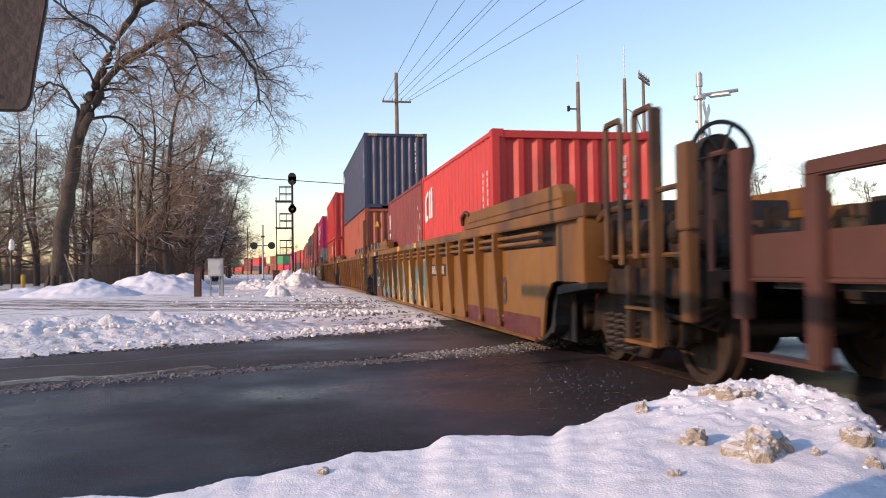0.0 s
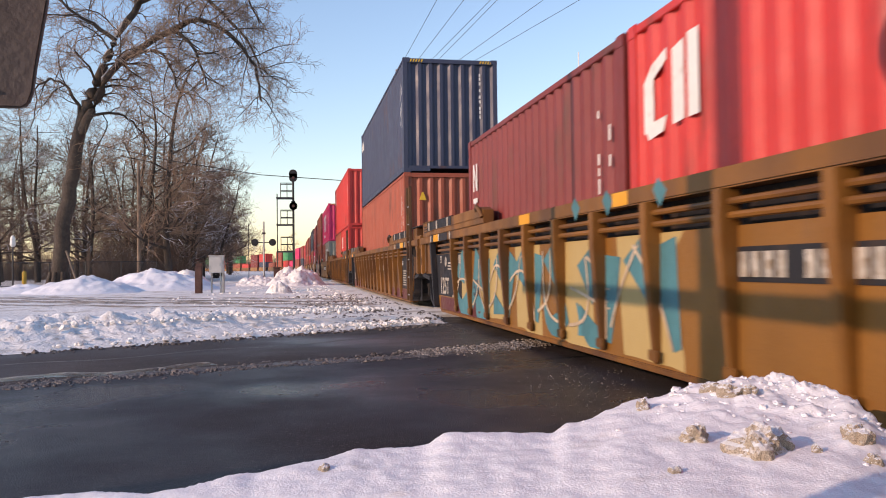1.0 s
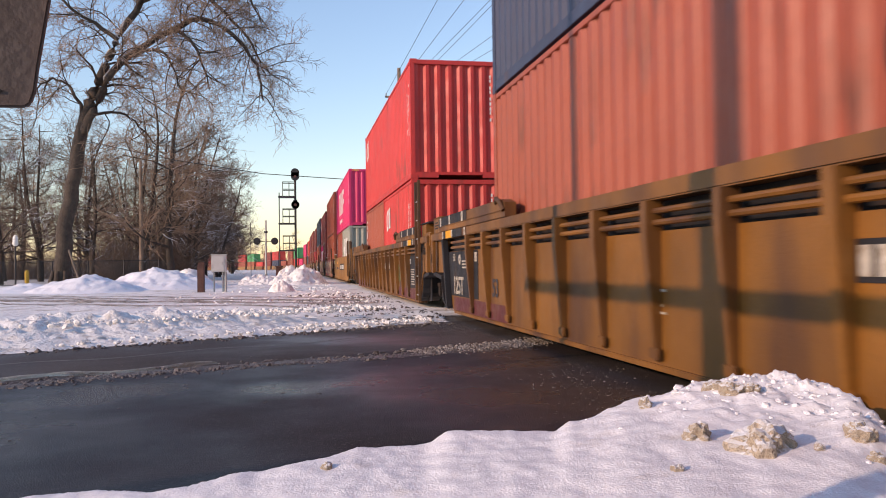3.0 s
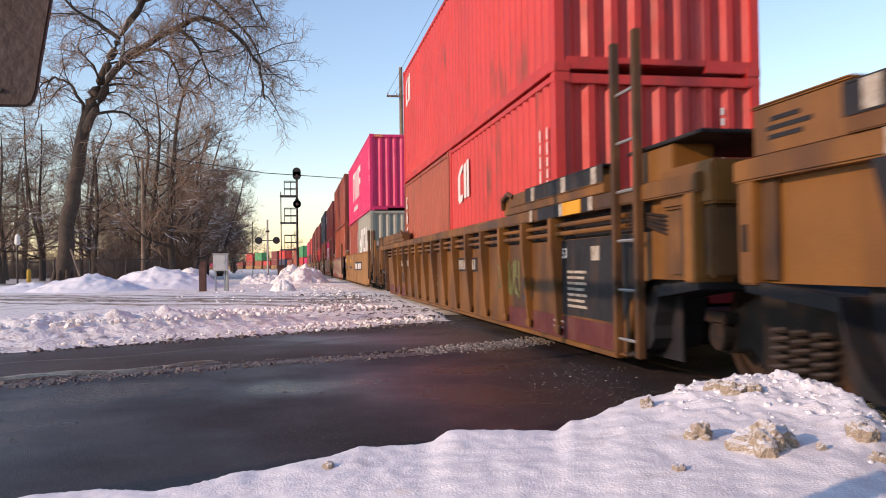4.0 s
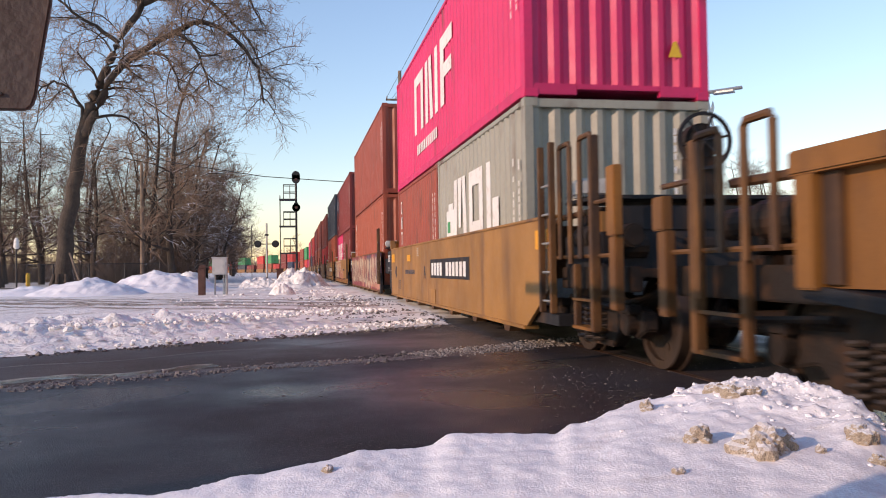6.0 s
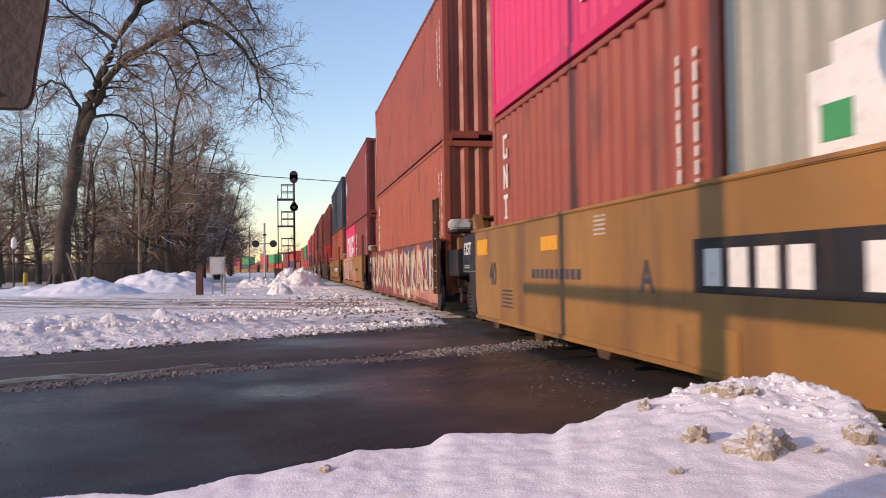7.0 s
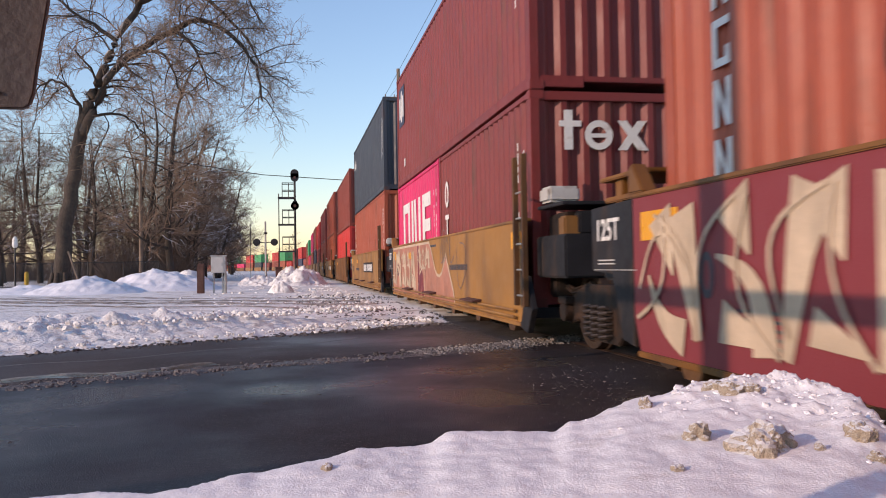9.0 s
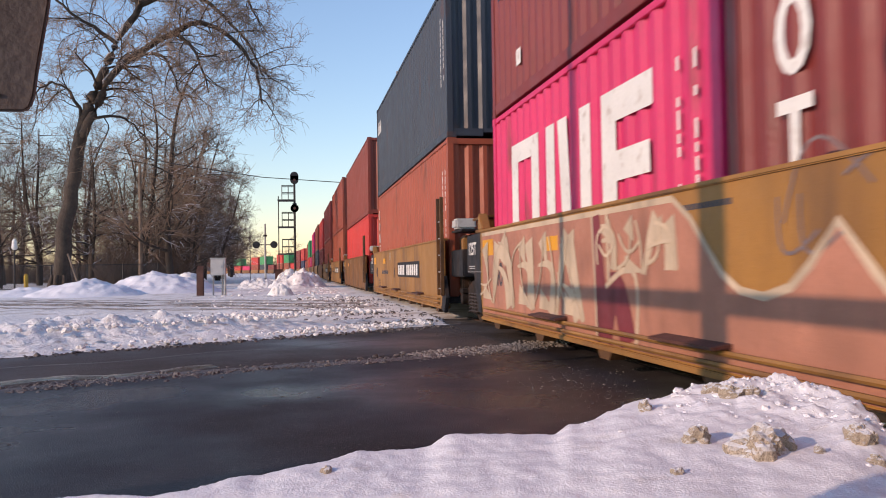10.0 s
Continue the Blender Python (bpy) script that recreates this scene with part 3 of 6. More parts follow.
for shift, width, seed in ((0.0, 0.20, 1.0), (-1.5, 0.16, 2.0), (-2.1, 0.12, 3.0), (1.7, 0.14, 4.0), (-4.0, 0.12, 5.0)):
    ribbon("wheel_track", "brown wheel track pressed into the snow", "wheel track", MUD, [(-16, 31.5 + shift), (-9, 28.0 + shift), (-2, 23.4 + shift), (1.9, 20.6 + shift)], width, 0.03, seed)
ribbon("puddle", "thin strip of meltwater along the slush", "puddle", PUDDLE, [tuple(road_uv(u, ridge(u) + 0.42)) for u in span(-2.2, 3.0, 12)], 0.22, 0.006, 6.0)
ribbon("slush_band", "dark trodden slush between the wheel tracks", "slush", SLUSH, [tuple(road_uv(u, ridge(u))) for u in span(-9.0, 8.0, 24)], 0.17, 0.009, 11.0)
ribbon("slush_band", "thin smear of dark slush near the far edge", "slush", SLUSH, [tuple(road_uv(u, 9.0 - 0.03 * u)) for u in span(1.0, 7.5, 12)], 0.05, 0.007, 12.0)

# ---- containers ----
MESHES = {}


def cached(key, make):
    if key not in MESHES:
        MESHES[key] = make()
    return MESHES[key]


def wave_panel(width, height, pitch, depth, axis_x=True):
    """A corrugated sheet: trapezoid folds along its width, with thickness."""
    prof, a = [], 0.0
    count = max(1, round(width / pitch))
    p = width / count
    for i in range(count):
        prof += [(a, 0.0), (a + p * 0.26, 0.0), (a + p * 0.5, depth), (a + p * 0.76, depth)]
        a += p
    prof.append((width, 0.0))
    b = Build()
    for w, d in prof:
        b.v += [(w, d, 0.0), (w, d, height)]
    b.f = [(2 * i, 2 * i + 2, 2 * i + 3, 2 * i + 1) for i in range(len(prof) - 1)]
    return b


def container_mesh(kind, L, H, material):
    W = 2.438
    if kind == "frame":
        b = Build()
        for x in (-W / 2, W / 2 - 0.11):
            for y in (-L / 2, L / 2 - 0.15):
                b.box((x, y, 0), (x + 0.11, y + 0.15, H))
        for x in (-W / 2 + 0.002, W / 2 - 0.062):
            b.box((x, -L / 2 + 0.15, 0.03), (x + 0.06, L / 2 - 0.15, 0.17))
            b.box((x, -L / 2 + 0.15, H - 0.08), (x + 0.06, L / 2 - 0.15, H - 0.012))
        for y in (-L / 2 + 0.005, L / 2 - 0.085):
            b.box((-W / 2 + 0.11, y, 0.03), (-0.55, y + 0.08, 0.17))
            b.box((0.55, y, 0.03), (W / 2 - 0.11, y + 0.08, 0.17))
            b.box((-0.55, y, 0.10), (0.55, y + 0.08, 0.17))
            b.box((-W / 2 + 0.11, y, H - 0.12), (W / 2 - 0.11, y + 0.08, H - 0.012))
        return b.mesh("frame", material, 0.006)
    if kind == "side":
        b = wave_panel(L - 0.30, H - 0.25, 0.278, 0.036)
        b.v = [(-W / 2 + 0.012 + d, -L / 2 + 0.15 + w, 0.17 + z) for w, d, z in b.v]
        return b.mesh("side_panel", material)
    if kind == "end":
        b = wave_panel(W - 0.22, H - 0.29, 0.277, 0.055)
        b.v = [(-W / 2 + 0.11 + w, -L / 2 + 0.03 + d, 0.17 + z) for w, d, z in b.v]
        return b.mesh("end_panel", material)
    if kind == "roof":
        b = wave_panel(L - 0.3, W - 0.12, 0.21, 0.018)
        b.v = [(-W / 2 + 0.06 + z, -L / 2 + 0.15 + w, H - 0.014 - d) for w, d, z in b.v]
        return b.mesh("roof_panel", material)
    if kind == "floor":
        return Build().box((-W / 2 + 0.07, -L / 2 + 0.1, 0.10), (W / 2 - 0.07, L / 2 - 0.1, 0.16)).mesh("floor", material)
    b = Build().box((-0.089, -0.081, 0), (0.089, 0.081, 0.118))
    return b.mesh("corner_casting", material, 0.01)


HALF_TURN = pose(0, 0, 0, 0, 0, 180)


def container(key, L, H, label, near=True, group="containers on the train"):
    m = PAINT[key]
    ob = thing("shipping_container", label, "container", group)
    for kind, name in (("frame", "frame"), ("floor", "floor"), ("roof", "roof_panel")):
        part(name, cached((kind, L, H, key), lambda: container_mesh(kind, L, H, m)), ob)
    for turn in (None, HALF_TURN):
        part("side_panel", cached(("side", L, H, key), lambda: container_mesh("side", L, H, m)), ob, "", turn)
        part("end_panel", cached(("end", L, H, key), lambda: container_mesh("end", L, H, m)), ob, "", turn)
    if near:
        for x in (-1.136, 1.136):
            for y in (-L / 2 + 0.077, L / 2 - 0.077):
                for z in (-0.004, H - 0.112):
                    part("corner_casting", cached(("cast", key), lambda: container_mesh("cast", L, H, m)), ob, "", (x, y, z))
    ob["len"], ob["tall"] = L, H
    return ob


def id_marks(ob, seed):
    """Unreadable code columns on the side and the end, as plain bars."""
    rng = random.Random(seed)
    L, H = ob["len"], ob["tall"]
    polys = []
    for col in (0.0, 0.26):
        z = H - 0.55
        while z > H - 1.75:
            h = rng.choice((0.07, 0.1, 0.14))
            if rng.random() < 0.8:
                polys.append(rect(col, z - h, col + 0.036, z))
            z -= h + 0.03
    side_shapes(polys, -1.212, -L / 2 + 0.62, 0, WHITE, "code_marks", ob)
    b = Build()
    z = H - 0.35
    while z > H - 1.45:
        b.box((0.74, -L / 2 + 0.024, z - 0.08), (0.78, -L / 2 + 0.028, z))
        z -= rng.choice((0.1, 0.12, 0.17))
    part("code_marks", b.mesh("code_marks", WHITE), ob)


def warning_label(ob, x=0.78, z=0.55):
    b = Build().prism([(x - 0.09, z), (x + 0.09, z), (x + 0.02, z + 0.2), (x - 0.02, z + 0.2)], 1, -ob["len"] / 2 + 0.022, -ob["len"] / 2 + 0.026)
    part("warning_label", b.mesh("warning_label", LABEL), ob, "yellow warning label")


def hazard_stripes(ob):
    L, H = ob["len"], ob["tall"]
    b = Build()
    for x0 in (-1.05, 0.75):
        for i in range(5):
            b.prism([(x0 + i * 0.07, H - 0.1), (x0 + 0.035 + i * 0.07, H - 0.1), (x0 + 0.065 + i * 0.07, H - 0.03), (x0 + 0.03 + i * 0.07, H - 0.03)], 1, -L / 2 + 0.0, -L / 2 + 0.004)
    part("hazard_stripes", b.mesh("hazard_stripes", LABEL), ob, "yellow height warning stripes")


def end_mark(ob):
    """A white company mark of three plain shapes on the end wall."""
    y = -ob["len"] / 2 + 0.02
    shapes = (("upright", Build().box((-0.80, y, 1.88), (-0.69, y + 0.004, 2.36)).box((-0.86, y + 0.0005, 2.16), (-0.58, y + 0.0045, 2.23))),
              ("ring", Build().disc((-0.36, y + 0.002, 2.06), 0.18, 1, 0.002, 28, 0.10).box((-0.48, y + 0.0005, 2.03), (-0.24, y + 0.0045, 2.08))),
              ("cross", Build().prism([(-0.12, 1.88), (0.0, 1.88), (0.26, 2.24), (0.14, 2.24)], 1, y, y + 0.004).prism([(0.14, 1.88), (0.28, 1.88), (0.0, 2.24), (-0.12, 2.24)], 1, y + 0.0005, y + 0.0045)))
    for name, b in shapes:
        part(name, b.mesh(name, WHITE), ob, "white company mark")


def vertical_marks(ob, y, top, size, count):
    """A column of big blocky marks, one under the other, on the side."""
    rng = random.Random(count * 13 + int(size * 100))
    polys = []
    for i in range(count):
        z = top - (i + 1) * size * 1.25
        k = rng.randrange(4)
        w = size * 0.66
        t = size * 0.17
        if k == 0:
            polys += [[(w * 0.5 + w * 0.5 * math.cos(q), z + size * (0.5 + 0.5 * math.sin(q))), (w * 0.5 + w * 0.5 * math.cos(q2), z + size * (0.5 + 0.5 * math.sin(q2))),
                       (w * 0.5 + w * 0.24 * math.cos(q2), z + size * (0.5 + 0.33 * math.sin(q2))), (w * 0.5 + w * 0.24 * math.cos(q), z + size * (0.5 + 0.33 * math.sin(q)))]
                      for q, q2 in ((j * math.pi / 6, (j + 1) * math.pi / 6) for j in range(12))]
        elif k == 1:
            polys += [rect(0, z, t, z + size), rect(t, z + size - t, w, z + size), rect(t, z, w, z + t), rect(w - t, z + t, w, z + size * 0.4)]
        elif k == 2:
            polys += [rect(w * 0.36, z + t * 0.6, w * 0.64, z + size - t), rect(0, z + size - t, w, z + size), rect(w * 0.15, z, w * 0.85, z + t * 0.6)]
        else:
            polys += [rect(0, z, t, z + size), rect(w - t, z, w, z + size), [(t, z + size), (t, z + size * 0.7), (w - t, z), (w - t, z + size * 0.3)]]
    side_shapes(polys, -1.211, y, 0, WHITE, "painted_marks", ob)


def ring_shape(a, z, w, h, t, open_bottom=False):
    out = [rect(a, z, a + t, z + h), rect(a + w - t, z, a + w, z + h), rect(a + t, z + h - t, a + w - t, z + h)]
    return out if open_bottom else out + [rect(a + t, z, a + w - t, z + t)]


def house_mark(ob, kind, y, z, s, wide=1.0):
    """Company marks as plain white shapes."""
    if kind == "hook":
        polys = [rect(0, 0.1 * s, 0.22 * s, 0.78 * s), [(0, 0.78 * s), (0.22 * s, 0.78 * s), (0.5 * s, 0.95 * s), (0.5 * s, 1.1 * s), (0.2 * s, 0.98 * s)],
                 [(0.1 * s, 0), (0.42 * s, 0.06 * s), (0.5 * s, 0.25 * s), (0, 0.2 * s)],
                 [(0.62 * s, 0.1 * s), (0.85 * s, 0.12 * s), (0.85 * s, 1.1 * s), (0.62 * s, 1.04 * s)], rect(0.92 * s, 0.12 * s, 1.12 * s, 1.14 * s)]
    elif kind == "blocks":
        polys = ring_shape(0, 0, 0.8 * s, 1.1 * s, 0.2 * s, True)
        polys += [[(a * s, 0), ((a + 0.2) * s, 0), ((a + 0.2 + c) * s, 1.1 * s), ((a + c) * s, 1.1 * s)] for a, c in ((1.0, 0.0), (1.38, -0.1), (1.75, 0.0))]
        polys += [rect(2.15 * s, 0, 2.38 * s, 1.1 * s), rect(2.38 * s, 0.86 * s, 2.9 * s, 1.1 * s), rect(2.38 * s, 0.42 * s, 2.85 * s, 0.64 * s)]
    elif kind == "row":
        polys = []
        for i in range(4):
            polys += [[(i * 0.75 * s, 0), (i * 0.75 * s + 0.16 * s, 0), (i * 0.75 * s + 0.22 * s, s), (i * 0.75 * s + 0.06 * s, s)],
                      [(i * 0.75 * s + 0.32 * s, 0), (i * 0.75 * s + 0.48 * s, 0), (i * 0.75 * s + 0.54 * s, s), (i * 0.75 * s + 0.38 * s, s)]]
    else:
        polys = [rect(i * 0.34 * s, 0, i * 0.34 * s + 0.2 * s, s * (0.7 + 0.3 * (i % 2))) for i in range(7)]
    polys = [[(a * wide, c) for a, c in o] for o in polys]
    side_shapes(polys, -1.210, y, z, WHITE, "company_mark", ob, "white painted company mark")


# ---- well cars ----
SIDE = -1.353  # the side sheet, from the track's middle


def wheel_mesh():
    b = Build()
    for s in (-1, 1):
        x = s * 0.755
        b.disc((x, 0, 0), 0.42, 0, 0.062, 36, 0.345)
        b.disc((x + s * -0.055, 0, 0), 0.448, 0, 0.016, 36, 0.345)
        b.disc((x, 0, 0), 0.36, 0, 0.022, 36)
        b.disc((x, 0, 0), 0.115, 0, 0.10, 18)
        for k in range(4):
            a = k * math.pi / 2
            b.disc((x + s * 0.02, 0.23 * math.cos(a), 0.23 * math.sin(a)), 0.035, 0, 0.012, 8)
    b.tube([(-1.0, 0, 0), (1.0, 0, 0)], 0.075, 12)
    return b.mesh("wheelset", WHEEL)


def truck(car, y, spin):
    """A two-axle truck under the car at y, its springs and wheelsets as parts of it."""
    t = part("truck", cached("bolster", lambda: Build().box((-1.0, -0.22, 0.42), (1.0, 0.22, 0.62)).mesh("truck", OILY, 0.02)), car, "oily cast steel truck", (0, y, 0))

    def frame_mesh():
        b = Build()
        for x0, x1 in ((-0.065, 0.065),):
            b.prism([(-1.12, 0.36), (-0.95, 0.28), (-0.62, 0.34), (-0.40, 0.16), (0.40, 0.16), (0.62, 0.34), (0.95, 0.28), (1.12, 0.36), (1.10, 0.52), (0.8, 0.60), (0.46, 0.72), (-0.46, 0.72), (-0.8, 0.60), (-1.10, 0.52)], 0, x0, x1)
        return b.mesh("side_frame", OILY, 0.015)

    for s in (-1, 1):
        part("side_frame", cached("frames", frame_mesh), t, "", (s * 0.995, 0, 0))

    def spring_mesh():
        pts = [(0.075 * math.cos(a * 0.7), 0.075 * math.sin(a * 0.7), 0.0062 * a) for a in range(52)]
        return Build().tube(pts, 0.017, 5).mesh("coil_spring", SPRING)

    for s in (-1, 1):
        for dy in (-0.2, 0.0, 0.2):
            part("coil_spring", cached("springs", spring_mesh), t, "", (s * 1.09, dy, 0.2))
        for dy in (-0.89, 0.89):
            part("axle_cap", cached("cap", lambda: Build().disc((0, 0, 0), 0.11, 0, 0.06, 16).box((-0.07, -0.13, 0.08), (0.05, 0.13, 0.16)).mesh("axle_cap", OILY, 0.01)), t, "", (s * 1.09, dy, 0.42))
    for dy in (-0.89, 0.89):
        w = part("wheelset", cached("wheelset", wheel_mesh), t, "worn steel wheels with polished treads", (0, dy, 0.424))
        if spin:
            SPIN.append((w, (0, dy, 0.424)))
    return t


SPIN = []


def ladder(car, x, y, z0, z1, material, wide=0.38, rungs=5):
    lad = part("ladder", Build().box((-0.03, -0.035, 0), (0.03, 0.035, z1 - z0)).mesh("ladder", material, 0.006), car, "steel side ladder with round rungs", (x, y - wide / 2, z0))
    part("stile", Build().box((-0.03, -0.035, 0), (0.03, 0.035, z1 - z0)).mesh("stile", material, 0.006), lad, "", (0, wide, 0))
    me = cached(("rung", wide), lambda: Build().tube([(0, 0, 0), (0, wide, 0)], 0.013, 6).mesh("rung", GALV))
    for i in range(rungs):
        part("rung", me, lad, "", (0, 0, 0.12 + (z1 - z0 - 0.55) * i / (rungs - 1)))


def hand_brake(car, y, material, x, h):
    """Brake wheel with its gear housing on the end platform."""
    b = Build()
    b.disc((x, y, h), 0.30, 1, 0.018, 32, 0.265)
    for k in range(6):
        a = k * math.pi / 3 + 0.2
        b.tube([(x, y, h), (x + 0.28 * math.cos(a), y, h + 0.28 * math.sin(a))], 0.014, 6)
    part("brake_wheel", b.mesh("brake_wheel", GRIME), car, "black hand brake wheel")
    g = Build().box((x - 0.17, y + 0.03, h - 0.8), (x + 0.17, y + 0.2, h - 0.15)).disc((x, y + 0.11, h), 0.19, 1, 0.09, 20).box((x - 0.07, y + 0.05, 0.85), (x + 0.07, y + 0.15, h - 0.7))
    part("brake_gear", g.mesh("brake_gear", OILY, 0.02), car)


def end_platform(car, y, way, paint, brake=None, rise=0.0):
    """The coupler end: deck, grab irons, posts, steps, pipes and coupler. way: -1 at the front."""
    e = lambda d: y + way * d
    grimy = DIRTY
    lohi = lambda a, c: (min(e(a), e(c)), max(e(a), e(c)))
    a, c = lohi(0.3, 2.05)
    part("end_deck", Build().box((-1.2, a, 0.82), (1.2, c, 0.90)).box((-1.22, a, 0.70), (-1.10, c, 0.92)).box((1.10, a, 0.70), (1.22, c, 0.92)).mesh("end_deck", OILY, 0.01), car)
    a, c = lohi(0.0, 0.25)
    part("bulkhead", Build().box((-1.24, a, 0.80), (1.24, c, 1.36)).mesh("bulkhead", grimy, 0.012), car)
    a, c = lohi(0.25, 0.95)
    part("end_box", Build().box((-0.95, a, 0.9), (-0.1, c, 1.28)).box((-0.85, a + 0.1, 1.28), (-0.3, c - 0.1, 1.4)).mesh("end_box", OILY, 0.02), car)
    for k, (dx, dy) in enumerate(((-0.6, 1.15), (-0.2, 1.25), (0.3, 1.2), (-0.9, 1.3))):
        part("brake_cylinder", Build().disc((dx, e(dy), 1.06 + 0.05 * (k % 2)), 0.13, 0, 0.16, 14).box((dx - 0.05, e(dy) - 0.05, 0.88), (dx + 0.05, e(dy) + 0.05, 1.5 - 0.1 * k)).mesh("brake_cylinder", OILY, 0.012), car)
    for d, low in ((0.62, 0.95), (1.20, 0.70)):
        top = 2.10 + rise
        b = Build().tube([(-1.34, e(d), 1.0), (-1.34, e(d), top), (-1.34, e(d + 0.03), top + 0.04), (-1.34, e(d + 0.27), top + 0.04), (-1.34, e(d + 0.30), top), (-1.34, e(d + 0.30), low)], 0.028, 8)
        part("grab_iron", b.mesh("grab_iron", grimy), car, "painted tube grab iron")
    part("corner_post", Build().box((-1.37, e(1.53) - 0.045, 0.33), (-1.29, e(1.53) + 0.045, 2.12 + rise)).mesh("corner_post", grimy, 0.01), car)
    part("corner_post", Build().box((-1.33, e(0.98) - 0.04, 0.33), (-1.27, e(0.98) + 0.04, 0.95)).mesh("corner_post", grimy, 0.01), car)
    part("push_pole_plate", Build().box((-1.38, e(2.02) - 0.09, 1.18), (-1.30, e(2.02) + 0.09, 1.78 + rise)).box((-1.36, e(2.0) - 0.07, 0.55), (-1.28, e(2.0) + 0.07, 1.18)).mesh("push_pole_plate", paint, 0.01), car, "flat yellow upright plate")
    part("link_rail", Build().tube([(-1.33, e(1.5), 1.5), (-1.34, e(2.0), 1.5)], 0.022, 7).tube([(-1.30, e(0.35), 1.36), (-1.30, e(0.5), 1.42), (-1.26, e(1.2), 1.44)], 0.032, 7).tube([(-1.3, e(0.35), 1.02), (-1.3, e(2.0), 1.02)], 0.02, 6).mesh("link_rail", grimy), car)
    for dx, dy, r in ((-1.1, 0.85, 0.13), (-1.0, 1.45, 0.11)):
        part("air_tank", Build().disc((dx, e(dy), 1.2), r, 1, 0.22, 16).mesh("air_tank", OILY, 0.02), car)
    for k in range(4):
        part("brake_rod", Build().tube([(-1.15 + 0.1 * k, e(0.4), 0.62 - 0.05 * k), (-1.18 + 0.1 * k, e(1.6), 0.55 - 0.03 * k), (-0.9, e(1.95), 0.7)], 0.024, 6).mesh("brake_rod", OILY), car)
    a, c = lohi(0.98, 1.48)
    part("step", Build().box((-1.36, a, 0.33), (-1.2, c, 0.36)).box((-1.36, a, 0.60), (-1.32, c, 0.625)).mesh("step", paint, 0.005), car, "sill step for the crew")
    for dx, z in ((-0.75, 1.02), (-0.6, 1.12), (0.5, 1.0)):
        part("brake_pipe", Build().tube([(dx, e(0.2), z), (dx, e(1.0), z), (dx + 0.08, e(1.25), z - 0.2), (dx + 0.1, e(1.5), z - 0.45)], 0.03, 7).mesh("brake_pipe", OILY), car)
    a, c = lohi(1.6, 2.3)
    part("coupler", Build().box((-0.11, a, 0.72), (0.11, c, 0.95)).box((-0.22, *(lohi(2.1, 2.35)[:1]), 0.66), (0.22, lohi(2.1, 2.35)[1], 1.0)).mesh("coupler", OILY, 0.03), car)
    if brake:
        hand_brake(car, e(0.85), paint, *brake)


def ribbon_poly(pts, w0, w1):
    """A brush stroke as a closed outline round a polyline, its width going from w0 to w1."""
    left, right = [], []
    for i, p in enumerate(pts):
        q = (Vector(pts[min(i + 1, len(pts) - 1)]) - Vector(pts[max(i - 1, 0)])).normalized()
        w = (w0 + (w1 - w0) * i / (len(pts) - 1)) / 2
        left.append((p[0] - q.y * w, p[1] + q.x * w))
        right.append((p[0] + q.y * w, p[1] - q.x * w))
    return left, right


def strokes(parent, name, label, lines, x, material):
    """Sprayed strokes in one coat: each (points, width at the start, width at the end), y and z in the car's space."""
    b = Build()
    for pts, w0, w1 in lines:
        l, r = ribbon_poly(pts, w0, w1)
        n, x = len(l), x - 0.00025
        b.add([(x, y, max(0.19, z)) for y, z in l] + [(x, y, max(0.19, z)) for y, z in r], [(i, i + 1, n + i + 1, n + i) for i in range(n - 1)])
    tagged(part(name, b.mesh(name, material), parent, label), kind="stuff")


def bow(a, c, lift, n=9):
    """A curved line from a to c, bulging sideways by lift."""
    (y0, z0), (y1, z1) = a, c
    return [(y0 + (y1 - y0) * k / n - (z1 - z0) * lift * math.sin(math.pi * k / n), z0 + (z1 - z0) * k / n + (y1 - y0) * lift * math.sin(math.pi * k / n)) for k in range(n + 1)]


def tag_letters(parent, y_from, y_to, z0, z1, pitch, seed, x, fill, line, label):
    """Interlocking wild-style shapes: wedges, leaning bars and hooked curves."""
    rng = random.Random(seed)
    solid, thin = [], []
    y = y_from
    h = z1 - z0
    while y < y_to:
        w = pitch * rng.uniform(0.75, 1.25)
        lean = rng.uniform(-0.5, 0.5) * w
        low, top = z0 + h * rng.uniform(0, 0.12), z1 - h * rng.uniform(0, 0.12)
        mid = low + (top - low) * rng.uniform(0.4, 0.65)
        solid.append(([(y, low), (y + lean * 0.5, mid), (y + lean, top)], w * 0.10, w * rng.uniform(0.25, 0.45)))
        solid.append(([(y + w * 0.55, top), (y + w * 0.35, mid)], w * rng.uniform(0.35, 0.6), 0.02))
        if rng.random() < 0.7:
            solid.append((bow((y + w * 0.2, low), (y + w * 0.75, mid), rng.uniform(-0.5, 0.5)), w * 0.28, 0.03))
        if rng.random() < 0.6:
            solid.append(([(y + w * 0.1, low + h * 0.05), (y + w * 0.7, low + h * 0.18)], 0.02, w * 0.3))
        thin.append((bow((y + w * 0.05, low), (y + w * 0.5 + lean * 0.5, top), rng.uniform(-0.35, 0.35)), 0.035, 0.03))
        thin.append((bow((y + w * 0.5, top), (y + w * 0.95, low + h * 0.1), rng.uniform(-0.4, 0.4)), 0.03, 0.035))
        if rng.random() < 0.5:
            thin.append((bow((y + w * 0.1, mid), (y + w * 0.9, mid + h * rng.uniform(-0.2, 0.2)), rng.uniform(-0.5, 0.5)), 0.03, 0.03))
        y += w
    strokes(parent, "spray_fill", label, solid, x - 0.003, fill)
    strokes(parent, "spray_line", label, thin, x - 0.0045 - 0.00025 * len(solid), line)


